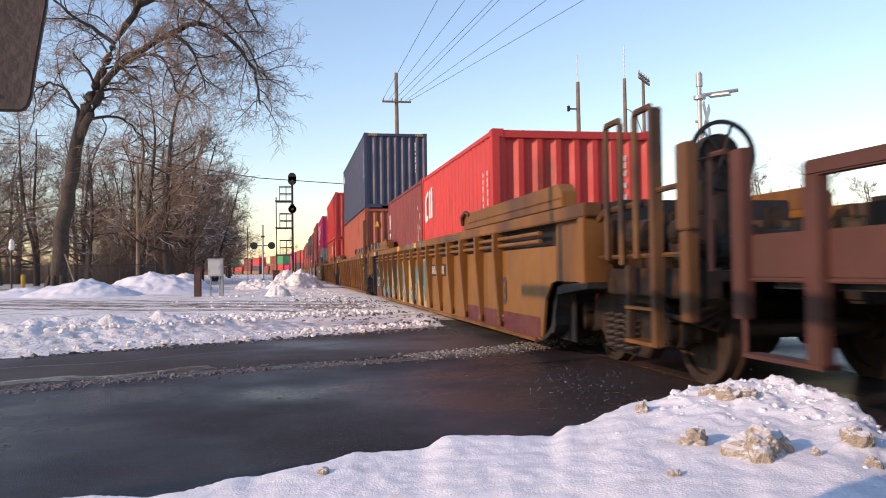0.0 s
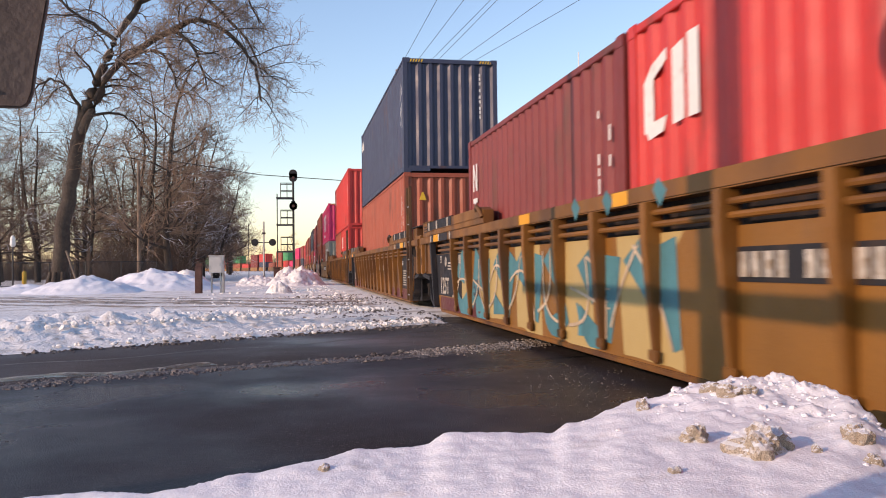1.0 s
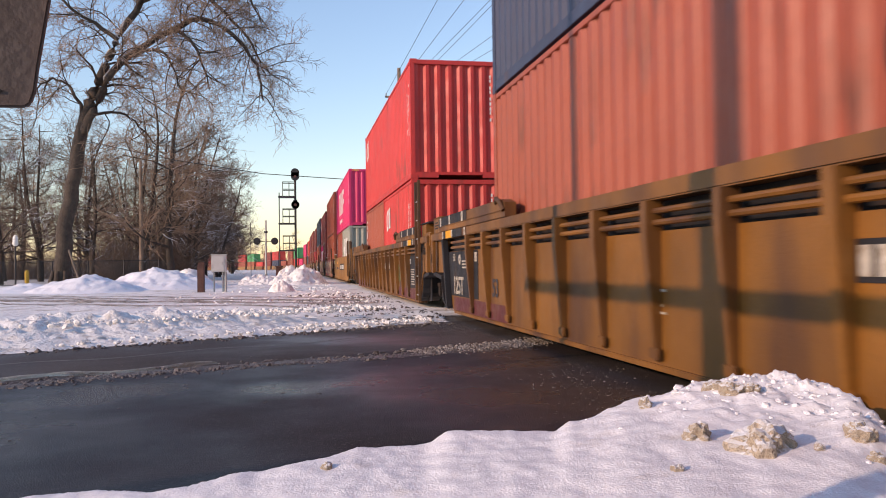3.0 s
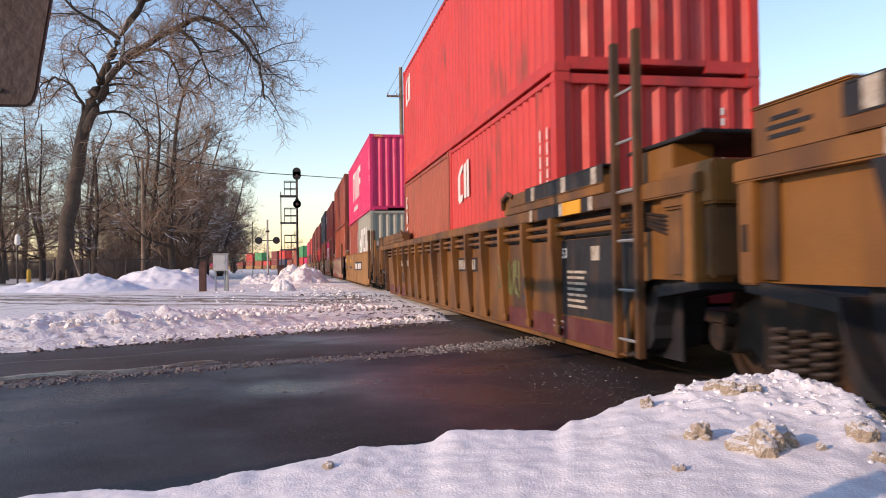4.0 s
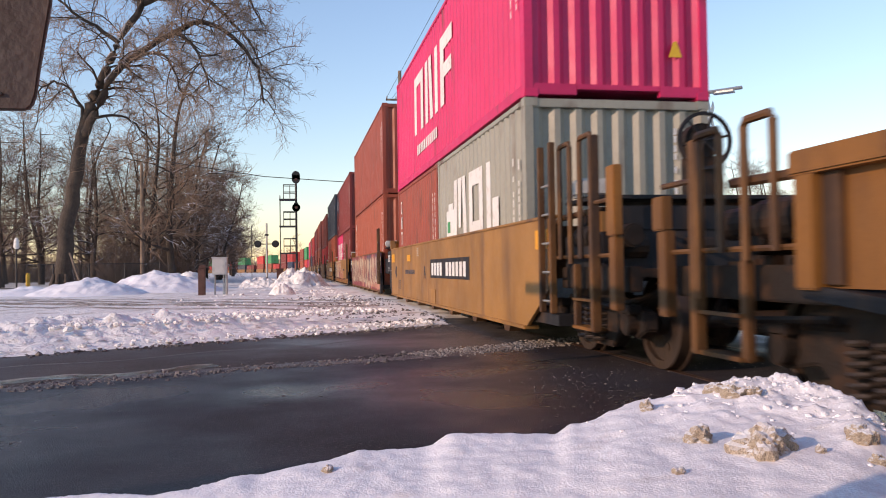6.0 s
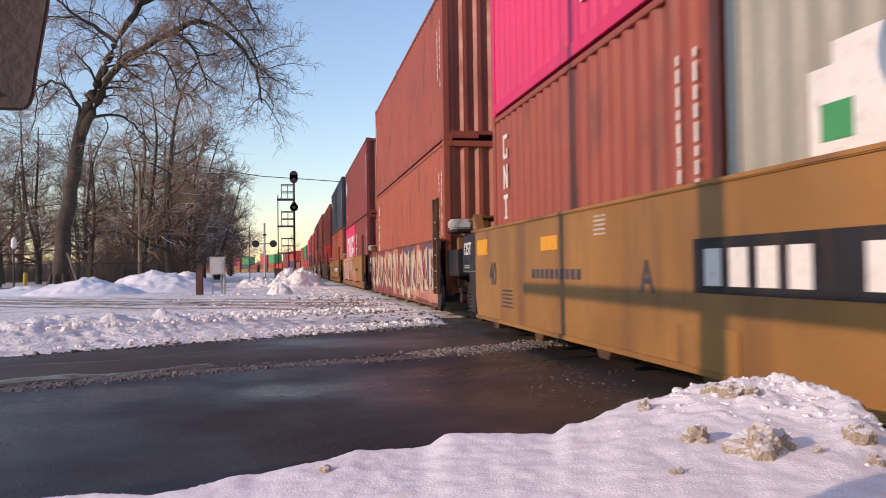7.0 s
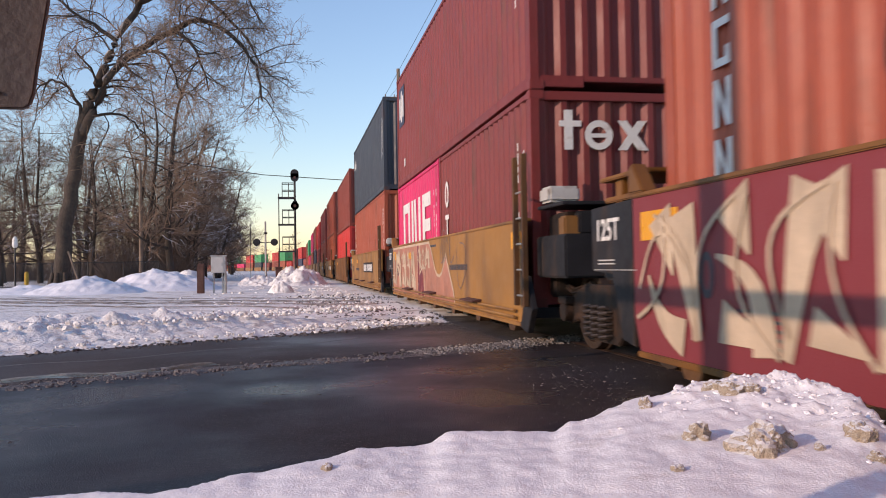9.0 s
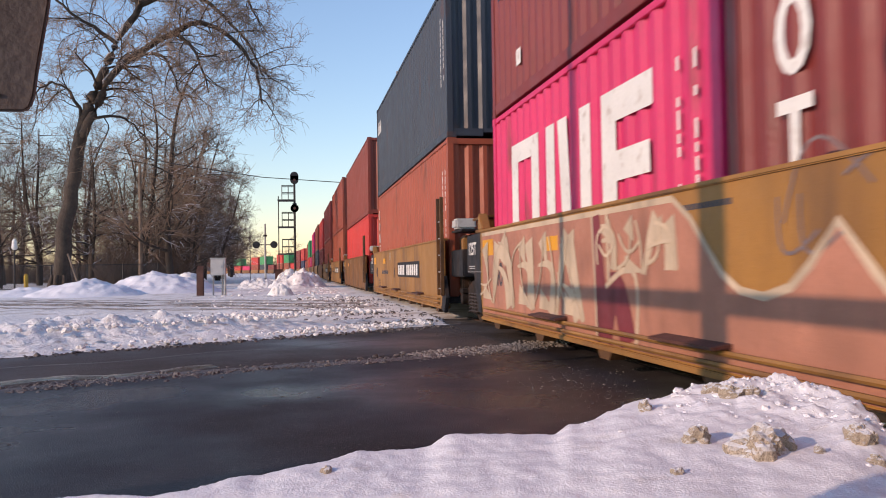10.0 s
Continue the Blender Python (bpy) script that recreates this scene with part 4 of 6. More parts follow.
def well_53(paint, sheet_mat, label, s, front_end=False, rear_end=False, spin=True):
    """A 53-foot well unit: posts under a heavy top chord, raised chord ends, pipes above the sheet."""
    car = thing("well_car", label, "rail car", "well cars of the train")
    key = paint.name
    front, back = (-9.7 if front_end else -9.5), 10.2
    for sx in (1, -1):
        f = lambda b: b if sx == 1 else Build().add([(-x, y, z) for x, y, z in b.v], [tuple(reversed(q)) for q in b.f])
        part("side_sheet", f(Build().prism([(-8.15, 0.16), (8.5, 0.16), (8.82, 0.55), (9.0, 0.8), (9.0, 1.16), (-8.65, 1.16), (-8.65, 0.8), (-8.5, 0.78), (-8.28, 0.6)], 0, SIDE, SIDE + 0.03)).mesh("side_sheet", sheet_mat if sx == 1 else paint), car)
        for a, c in ((front + 0.15, -8.65), (9.0, back - 0.1)):
            part("end_plate", f(Build().box((SIDE + 0.004, a, 0.80), (SIDE + 0.034, c, 1.386))).mesh("end_plate", paint), car)
        part("top_chord", f(Build().box((SIDE - 0.09, front, 1.385), (SIDE + 0.08, back, 1.515))).mesh("top_chord", paint, 0.012), car)
        part("bottom_sill", f(Build().box((SIDE - 0.03, -8.0, 0.13), (SIDE + 0.16, 8.3, 0.175))).mesh("bottom_sill", paint, 0.008), car)
        part("inner_sheet", f(Build().box((SIDE + 0.10, -8.9, 0.2), (SIDE + 0.12, 9.3, 1.4))).mesh("inner_sheet", GRIME), car)
        for y0, y1 in ((-9.15 if front_end else -7.95, -4.7), (4.7, 9.2)):
            way = -1 if y0 < 0 else 1
            inner, outer = (y1, y0) if way < 0 else (y0, y1)
            b = Build().prism([(inner, 1.519), (inner, 1.70), (inner + way * 0.2, 1.75), (outer - way * 0.12, 1.75), (outer, 1.66), (outer, 1.519)], 0, SIDE - 0.10, SIDE + 0.05)
            b.box((SIDE - 0.115, y0 + 0.02, 1.60), (SIDE - 0.10, y1 - 0.3, 1.612))
            raised = part("raised_chord", f(b).mesh("raised_chord", paint, 0.012), car)
            if sx == 1 and not (front_end and way < 0) and not (rear_end and way > 0):
                part("black_cover", Build().box((SIDE - 0.108, min(outer, outer - way * 2.3), 1.60), (SIDE - 0.104, max(outer, outer - way * 2.3), 1.748)).box((SIDE - 0.106, min(outer, outer - way * 2.3), 1.752), (SIDE + 0.05, max(outer, outer - way * 2.3), 1.765)).mesh("black_cover", GRIME), raised, "black painted cover strip")
                part("reflector", Build().box((SIDE - 0.098, outer - way * 0.85 - 0.27, 1.388), (SIDE - 0.093, outer - way * 0.85 + 0.27, 1.512)).mesh("reflector", REFLECT), car, "yellow reflective patch")
                for d, w in ((0.42, 0.12), (1.36, 0.2), (1.72, 0.16)):
                    part("grey_patch", Build().box((SIDE - 0.097, outer - way * d - w, 1.388), (SIDE - 0.092, outer - way * d + w, 1.513)).mesh("grey_patch", GRIME), car)
                for d in (0.2, 1.0, 2.0):
                    part("white_patch", Build().box((SIDE - 0.112, outer - way * d - 0.06, 1.61), (SIDE - 0.1085, outer - way * d + 0.06, 1.755)).mesh("white_patch", WORN), raised)
                    part("white_patch", Build().box((SIDE - 0.1, outer - way * (d + 0.12) - 0.05, 1.39), (SIDE - 0.0975, outer - way * (d + 0.12) + 0.05, 1.512)).mesh("white_patch", WORN), car)
            if sx == 1:
                part("lock_bracket", Build().tube([(SIDE - 0.11, inner + way * 0.02, 1.60), (SIDE - 0.14, inner + way * 0.1, 1.71), (SIDE - 0.13, inner + way * 0.3, 1.765), (SIDE - 0.1, inner + way * 0.42, 1.72)], 0.03, 7).mesh("lock_bracket", DIRTY), raised)

        def post():
            b = Build().prism([(SIDE - 0.10, 1.385), (SIDE - 0.10, 1.1), (SIDE - 0.045, 0.2), (SIDE + 0.02, 0.2), (SIDE + 0.02, 1.385)], 1, -0.055, 0.055)
            b.v = [(x - (0.02 if x < SIDE - 0.05 else 0), y * (1.0 if z > 1 else 0.5), z) for x, y, z in b.v]
            b.box((SIDE - 0.06, -0.075, 0.22), (SIDE - 0.03, 0.075, 0.30))
            return f(b).mesh("post", paint, 0.008)

        pm = cached(("post", key, sx, sheet_mat is TEALSIDE), post)
        for i in range(1, 15):
            part("post", pm, car, "", (0, -7.56 + 1.035 * i, 0))
        part("slanted_post", f(Build().prism([(8.9, 1.384), (9.04, 1.384), (8.66, 0.22), (8.56, 0.22)], 0, SIDE - 0.1, SIDE - 0.003)).mesh("slanted_post", DIRTY if rear_end else GRIME, 0.008), car)
        for z in (1.22, 1.305):
            part("pipe", cached(("pipe", key, sx, z), lambda: f(Build().tube([(SIDE - 0.05, -8.3, z), (SIDE - 0.05, 8.3, z)], 0.024, 8)).mesh("pipe", paint)), car)
        for way, end, edge in ((-1, -front, 8.2), (1, back, 8.72)):
            a, c = sorted((way * (end - 0.04), way * (end - 0.2)))
            part("end_post", f(Build().box((SIDE - 0.085, a, 0.79), (SIDE + 0.2, c, 1.384))).mesh("end_post", paint, 0.01), car)
            a, c = sorted((way * (end - 0.2), way * (end - 0.34)))
            part("end_web", f(Build().box((SIDE - 0.03, a, 0.82), (SIDE + 0.0, c, 1.384))).mesh("end_web", DIRTY), car)
            line = [(way * (edge + 0.62 * math.sin(q)), 0.20 + 0.62 * (1 - math.cos(q))) for q in span(0.0, 1.45, 9)] + [(way * (end - 0.05), 0.82)]
            rim = line + [(yy, zz - 0.075 if k > 3 else zz - 0.02) for k, (yy, zz) in reversed(list(enumerate((yy + way * (0.07 if k < 6 else 0), zz) for k, (yy, zz) in enumerate(line))))]
            part("wheel_arch", f(Build().prism(rim, 0, SIDE - 0.05, SIDE + 0.35)).mesh("wheel_arch", GRIME), car, "grimy curved wheel arch plate")
    part("floor", Build().box((-1.2, -8.0, 0.22), (1.2, 8.0, 0.308 if front_end else 0.418)).mesh("floor", GRIME), car)
    for way in (-1, 1):
        y0, y1 = sorted((way * 8.1, way * 9.35))
        # black colour puts the shade of the recess between the end boxes into it
        part("bulkhead", Build().box((-1.02, y0, 0.84), (1.02, y1, 1.30)).box((-0.9, y0 + 0.1, 1.30), (0.9, y1 - 0.1, 1.58)).mesh("bulkhead", GRIME, 0.02), car)
        if way > 0 and not rear_end:
            for x0, x1 in ((SIDE - 0.05, SIDE + 0.42), (-SIDE - 0.42, -SIDE + 0.05)):
                part("cap_box", Build().box((x0, 9.22, 1.518), (x1, 10.04, 1.79)).box((x0 - 0.01, 9.2, 1.792), (x1, 10.06, 1.812)).mesh("cap_box", YELLOW, 0.012), car, "yellow box over the joint with stencils")
            side_shapes([rect(0.12, 0.06, 0.42, 0.085), rect(0.1, 0.11, 0.5, 0.135), rect(0.14, 0.16, 0.4, 0.185)], SIDE - 0.052, 10.0, 1.54, GRIME, "small_print", car)
            part("saddle", Build().box((-1.1, 10.1, 1.45), (-0.95, 10.35, 1.86)).box((-1.1, 9.6, 1.76), (-0.7, 10.35, 1.86)).mesh("saddle", DIRTY, 0.012), car)
            part("end_slot", Build().box((SIDE - 0.089, 10.06, 0.98), (SIDE - 0.086, 10.12, 1.14)).mesh("end_slot", OILY), car)
        elif way < 0 and not front_end:
            part("cap_box", Build().box((SIDE - 0.02, -9.05, 1.518), (SIDE + 0.3, -8.5, 1.77)).mesh("cap_box", YELLOW, 0.012), car)
            part("cover_plate", Build().box((SIDE - 0.04, -9.5, 1.775), (0.6, -8.3, 1.80)).mesh("cover_plate", GRIME, 0.006), car)
            part("bearing_box", Build().box((SIDE - 0.04, -9.62, 1.30), (SIDE + 0.4, -8.88, 1.59)).mesh("bearing_box", YELLOW, 0.02), car)
            part("bearing_post", Build().box((SIDE - 0.02, -9.58, 0.82), (SIDE + 0.3, -8.95, 1.298)).mesh("bearing_post", DIRTY, 0.02), car)
            part("end_slot", Build().box((SIDE - 0.026, -9.3, 0.95), (SIDE - 0.021, -9.22, 1.12)).mesh("end_slot", OILY), car)
            for k in range(5):
                part("brake_pipe", cached(("bundle", k), lambda: Build().tube([(SIDE - 0.03, -8.3, 1.2 + 0.03 * k), (SIDE - 0.05, -8.6, 1.22 + 0.02 * k), (SIDE + 0.1, -9.3, 1.0 + 0.05 * k)], 0.014, 6).mesh("brake_pipe", OILY)), car)
    xs = SIDE - 0.008
    for y0, y1 in ((-8.1, -4.2), (5.0, 8.4)):
        part("red_stripe", Build().box((SIDE - 0.006, y0, 0.18), (SIDE - 0.002, y1, 0.40)).mesh("red_stripe", STRIPE), car, "dull red stripe along the sill")
    if rear_end:
        pl = part("number_panel", Build().box((SIDE - 0.006, 3.9, 0.86), (SIDE - 0.002, 6.05, 1.08)).mesh("number_panel", GRIME), car, "black panel with worn number bars")
        side_shapes([rect(0.1 + 0.2 * i, 0.9, 0.24 + 0.2 * i, 1.04) for i in range(10) if i != 4], xs, 6.0, 0, WORN, "number_bars", pl)
    else:
        black = part("black_panel", Build().prism([(6.6, 0.42), (8.68, 0.42), (8.8, 0.55), (8.95, 0.82), (8.95, 1.155), (6.6, 1.155)], 0, SIDE - 0.006, SIDE - 0.002).mesh("black_panel", GRIME), car, "black lettered panel")
        letters("125T", 0.40, WORN, black, side_pose(xs, 8.42, 0.46), 0.95)
        letters("53", 0.17, WORN, black, side_pose(xs, 8.42, 1.0))
        part("round_emblem", Build().disc((xs, 7.9, 1.02), 0.085, 0, 0.002, 24, 0.03).mesh("round_emblem", WORN), black)
        side_shapes([rect(0.0, 0.86 + 0.05 * i, 0.5 - 0.07 * (i % 2), 0.885 + 0.05 * i) for i in range(3)] + [rect(0.9, 0.96, 1.05, 1.1)], xs, 7.7, 0.02, WORN, "small_print", black)
    if not front_end:
        lead = part("black_panel", Build().prism([(-6.4, 0.42), (-8.08, 0.42), (-8.4, 0.82), (-8.4, 1.155), (-6.4, 1.155)], 0, SIDE - 0.006, SIDE - 0.002).mesh("black_panel", GRIME), car, "black lettered panel")
        letters("53", 0.14, WHITE, lead, side_pose(xs, -6.6, 0.98))
        side_shapes([rect(0.1, 0.5 + 0.055 * i, 0.62 - 0.06 * (i % 2), 0.525 + 0.055 * i) for i in range(7)] + [rect(0.75, 0.95, 0.95, 1.08)], xs, -6.65, 0, WORN, "small_print", lead)
    letters("53", 0.34, INK, car, side_pose(xs, 5.75, 0.5), 1.0)
    letters("53", 0.46, INK, car, side_pose(xs, -6.32 if front_end else -5.12, 0.5), 1.0)
    side_shapes([rect(0.0, 0.27 + 0.06 * i, 0.3, 0.29 + 0.06 * i) for i in range(2)], xs, -6.3, 0, WORN, "stencil_bars", car)
    side_shapes([rect(0.0, 0.55 + 0.055 * i, 0.3 - 0.05 * (i % 3), 0.568 + 0.055 * i) for i in range(4)], SIDE - 0.004, 0.9, 0, WORN, "stencil_bars", car)
    pl = part("number_panel", Build().box((SIDE - 0.006, -2.75, 0.82), (SIDE - 0.002, -1.35, 1.03)).mesh("number_panel", GRIME), car, "black panel with worn number bars")
    side_shapes([rect(0.05 + 0.125 * i, 0.85, 0.135 + 0.125 * i, 1.0) for i in range(10) if i != 4], xs, -1.37, 0, WORN, "number_bars", pl)
    b = Build()
    for i in range(3):
        b.box((SIDE - 0.093, -4.4 + 0.0, 1.41 + 0.028 * i), (SIDE - 0.0905, -3.2, 1.422 + 0.028 * i))
    part("chord_print", b.mesh("chord_print", INK), car)
    if not front_end:
        ladder(car, SIDE - 0.10, -8.42, 0.2, 2.7, DIRTY, 0.42, 6)
    if front_end:
        end_platform(car, -9.35, -1, paint, (-0.38, 1.88))
        truck(car, -9.7, spin)
    if rear_end:
        end_platform(car, 9.85, 1, paint, None, -0.35)
        truck(car, 9.9, spin)
    else:
        truck(car, 10.05, spin)
    TRAIN.append((car, s))
    return car


def rust_car(label, s):
    """An empty low car: deep sills, a dark deck and a pipe rail on posts."""
    car = thing("flat_car", label, "rail car")
    for sx in (-1, 1):
        part("side_sill", Build().box((min(sx * 1.3, sx * 1.38), -9.0, 0.86), (max(sx * 1.3, sx * 1.38), 10.45, 1.11)).box((min(sx * 1.26, sx * 1.40), -9.0, 0.84), (max(sx * 1.26, sx * 1.40), 10.45, 0.862)).mesh("side_sill", RUSTY, 0.008), car)
        part("top_rail", Build().box((min(sx * 1.36, sx * 1.44), -9.0, 1.38), (max(sx * 1.36, sx * 1.44), 9.84, 1.46)).mesh("top_rail", RUSTY, 0.01), car)
        for i in range(9):
            y = 9.79 - 2.2 * i
            part("rail_post", Build().box((min(sx * 1.36, sx * 1.43), y - 0.07, 0.42 if i == 0 else 0.8), (max(sx * 1.36, sx * 1.43), y + 0.07, 1.45)).mesh("rail_post", RUSTY, 0.01), car)
        part("corner_post", Build().box((min(sx * 1.36, sx * 1.43), 10.4, 0.62), (max(sx * 1.36, sx * 1.43), 10.54, 1.62)).mesh("corner_post", RUSTY, 0.01), car)
        part("grab_iron", Build().tube([(sx * 1.44, 10.75, 0.9), (sx * 1.44, 10.75, 1.58), (sx * 1.44, 10.72, 1.62), (sx * 1.44, 10.56, 1.62)], 0.02, 7).mesh("grab_iron", RUSTY), car)
        part("sill_step", Build().box((min(sx * 1.3, sx * 1.42), 9.75, 0.40), (max(sx * 1.3, sx * 1.42), 10.45, 0.425)).tube([(sx * 1.4, 10.45, 0.41), (sx * 1.4, 10.45, 0.86)], 0.016, 6).mesh("sill_step", RUSTY), car)
    part("grab_iron", Build().tube([(-1.42, 9.1, 1.46), (-1.42, 9.1, 1.78), (-1.42, 9.06, 1.82), (-1.42, 8.75, 1.82), (-1.42, 8.71, 1.78), (-1.42, 8.71, 1.46)], 0.02, 7).mesh("grab_iron", RUSTY), car)
    part("deck", Build().box((-1.3, -9.0, 0.80), (1.3, 10.3, 0.88)).mesh("deck", GRIME), car)
    for i in range(5):
        part("hatch", Build().box((-0.9, 8.3 - 2.4 * i, 0.88), (1.15, 10.1 - 2.4 * i, 1.30)).mesh("hatch", OILY, 0.03), car, "dark low hatch on the deck")
    part("yellow_pipe", Build().tube([(0.6, -8.0, 1.33), (0.6, 10.0, 1.33)], 0.03, 8).mesh("yellow_pipe", DIRTY), car)
    part("coupler", Build().box((-0.11, 10.3, 0.72), (0.11, 10.9, 0.95)).mesh("coupler", OILY, 0.03), car)
    truck(car, 7.9, True)
    TRAIN.append((car, s))


def well_40(paint, sheet_mat, label, s, front_end=False, rear_end=False, spin=False, near=True, pipes=False):
    """A 40-foot well unit with smooth sides, a black panel at its rear end and a ladder at its front."""
    car = thing("well_car", label, "rail car", "well cars of the train")
    key = (paint.name, sheet_mat.name)
    y0, y1 = (-7.4 if front_end else -6.15), (6.72 if front_end else 6.42)

    def side():
        b = Build().prism([(y0 + (0.95 if front_end else 0.12), 0.24), (y1 - 0.1, 0.24), (y1, 0.5), (y1, 1.44), (y0, 1.44), (y0, 0.74 if front_end else 0.5)], 0, SIDE, SIDE + 0.04)
        return b.mesh("side_sheet", sheet_mat)

    part("side_sheet", cached(("s40", key, front_end), side), car)
    part("side_sheet", cached(("s40r", paint.name, front_end), lambda: Build().box((-SIDE - 0.04, y0, 0.24), (-SIDE, y1, 1.44)).mesh("side_sheet", paint)), car)
    for sx in (1, -1):
        part("top_chord", cached(("t40", key, sx, front_end), lambda: Build().box((min(sx * (SIDE - 0.02), sx * (SIDE + 0.1)), y0, 1.44), (max(sx * (SIDE - 0.02), sx * (SIDE + 0.1)), y1, 1.475)).mesh("top_chord", paint, 0.008)), car)
        part("bottom_sill", cached(("b40", key, sx, front_end), lambda: Build().box((min(sx * (SIDE - 0.03), sx * (SIDE + 0.15)), y0 + (0.95 if front_end else 0.12), 0.20), (max(sx * (SIDE - 0.03), sx * (SIDE + 0.15)), y1 - 0.1, 0.245)).mesh("bottom_sill", paint, 0.008)), car)
    part("floor", cached(("f40", front_end), lambda: Build().box((-1.28, y0, 0.30), (1.28, y1, 0.418)).mesh("floor", GRIME)), car)

    for i in range(7 if near else 0):
        part("sill_bracket", cached("bracket", lambda: Build().prism([(-0.16, 0.2), (0.16, 0.2), (0.1, 0.125), (-0.1, 0.125)], 0, SIDE - 0.01, SIDE + 0.14).mesh("sill_bracket", DIRTY)), car, "", (0, -5.6 + i * 1.85, 0))
    for way, y in ((-1, y0), (1, y1)):
        a, c = sorted((y, y + way * 1.0))
        part("bulkhead", cached(("bh40", paint.name, way, front_end), lambda: Build().box((-1.2, a, 0.78), (1.2, c, 1.25)).box((-1.0, a + 0.1, 1.25), (1.0, c - 0.1, 1.5)).mesh("bulkhead", GRIME, 0.02)), car)
        for x in (-1.0, 1.0):
            part("bearing_box", cached(("bb40", paint.name), lambda: Build().box((-0.15, -0.1, 0.8), (0.15, 0.1, 1.45)).mesh("bearing_box", paint, 0.02)), car, "", (x, y + way * 0.75, 0))
    if near:
        black = part("black_panel", cached(("bp40", front_end), lambda: Build().prism([(y1 + 0.01, 0.26), (y1 + 0.25, 0.30), (y1 + 0.45, 0.84), (y1 + 0.9, 0.86), (y1 + 0.9, 1.42), (y1 + 0.01, 1.44)], 0, SIDE + 0.0, SIDE + 0.05).mesh("black_panel", GRIME, 0.008)), car, "black end panel with white figures")
        letters("125T", 0.26, WHITE, black, side_pose(SIDE - 0.003, y1 + 0.8, 1.13), 0.95)
        side_shapes([rect(0, 0, 0.36, 0.012), rect(0, 0.03, 0.36, 0.042), rect(-0.1, -0.05, 0.8, -0.044)], SIDE, y1 + 0.75, 0.92, CASE, "small_print", black)
        part("platform_cover", Build().box((-1.25, y1 + 0.05, 1.66), (0.3, y1 + 0.95, 1.70)).box((-1.2, y1 + 0.15, 1.44), (-1.1, y1 + 0.27, 1.66)).box((-1.2, y1 + 0.55, 1.44), (-1.1, y1 + 0.7, 1.66)).box((-1.22, y1 + 0.1, 1.47), (-0.6, y1 + 0.9, 1.52)).mesh("platform_cover", YELLOW, 0.01), car)
        part("guide_horn", Build().prism([(y1 - 0.25, 1.476), (y1 + 0.02, 1.476), (y1 + 0.02, 1.66), (y1 - 0.04, 1.72)], 0, SIDE - 0.03, SIDE + 0.10).mesh("guide_horn", paint, 0.012), car)
        part("valve_cover", Build().box((-1.22, y0 - 0.55, 1.62), (-0.85, y0 - 0.2, 1.80)).mesh("valve_cover", CASE, 0.03), car, "grey sheet metal cover")
        part("tread_plate", Build().box((-1.2, y0 - 0.95, 1.56), (0.9, y0 - 0.05, 1.6)).mesh("tread_plate", GRIME, 0.008), car)
        part("end_gear", Build().box((-1.1, y0 - 0.75, 1.05), (-0.7, y0 - 0.4, 1.5)).box((-1.05, y0 - 0.3, 0.55), (-0.75, y0 - 0.02, 1.5)).tube([(-0.9, y0 - 0.1, 0.7), (-0.95, y0 - 0.6, 0.62), (-0.9, y0 - 1.0, 0.7)], 0.05, 7).mesh("end_gear", OILY, 0.02), car)
        if not front_end:
            part("wheel_guard", Build().prism([(y0 + 0.35, 0.22), (y0 - 0.15, 0.14), (y0 - 0.35, 0.42), (y0 - 0.12, 0.8), (y0 - 0.002, 0.8), (y0 - 0.002, 0.5), (y0 + 0.1, 0.26)], 0, SIDE - 0.02, SIDE + 0.05).mesh("wheel_guard", GRIME, 0.008), car)
        for ya, yb, za, zb in ((y0 + 0.1, y0 + 0.55, 1.12, 1.33), (y1 - 0.75, y1 - 0.15, 1.1, 1.32), (3.0, 3.55, 1.1, 1.25)):
            part("reflector", Build().box((SIDE - 0.006, ya, za), (SIDE - 0.002, yb, zb)).mesh("reflector", REFLECT), car, "yellow reflective patch")
        letters("40", 0.42, INK, car, side_pose(SIDE - 0.003, y1 - 0.85, 0.7), 0.9)
        side_shapes([rect(0, -0.05 * i, 0.5, 0.02 - 0.05 * i) for i in range(5)], SIDE, y1 - 1.5, 0.62, INK, "small_print", car)
        side_shapes([rect(0, 0.04 * i, 0.26, 0.018 + 0.04 * i) for i in range(5)], SIDE, 2.0, 1.2, WORN, "small_print", car)
        if sheet_mat is TAN:
            letters("A", 0.36, INK, car, side_pose(SIDE - 0.003, 1.05, 0.72))
            side_shapes([rect(0.16 * i, 0, 0.16 * i + 0.11, 0.1) for i in range(10)], SIDE, 3.9, 0.8, INK, "faded_print", car)
            pl = part("number_panel", Build().box((SIDE - 0.006, -3.4, 0.74), (SIDE - 0.002, 0.2, 1.10)).mesh("number_panel", GRIME), car, "black panel with white number bars")
            side_shapes([rect(0.1 + 0.3 * i, 0.08, 0.3 + 0.3 * i, 0.32) for i in range(11) if i != 4], SIDE - 0.006, 0.15, 0.71, WHITE, "number_bars", pl)
        if front_end:
            part("access_panel", Build().box((SIDE - 0.012, -0.35, 0.22), (SIDE - 0.001, 0.45, 0.52)).mesh("access_panel", paint, 0.004), car)
        if pipes:
            for z in (0.30, 0.38):
                part("pipe", cached(("pp", z), lambda: Build().tube([(SIDE - 0.045, y0 + 0.3, z), (SIDE - 0.045, y1 - 0.3, z)], 0.02, 6).mesh("pipe", TAN)), car)
            for yy in (-3.5, 0.2, 3.2):
                part("step_plate", cached("sp", lambda: Build().prism([(SIDE, 0.44), (SIDE - 0.14, 0.42), (SIDE - 0.14, 0.40), (SIDE, 0.41)], 1, -0.45, 0.45).mesh("step_plate", RUSTY)), car, "", (0, yy, 0))
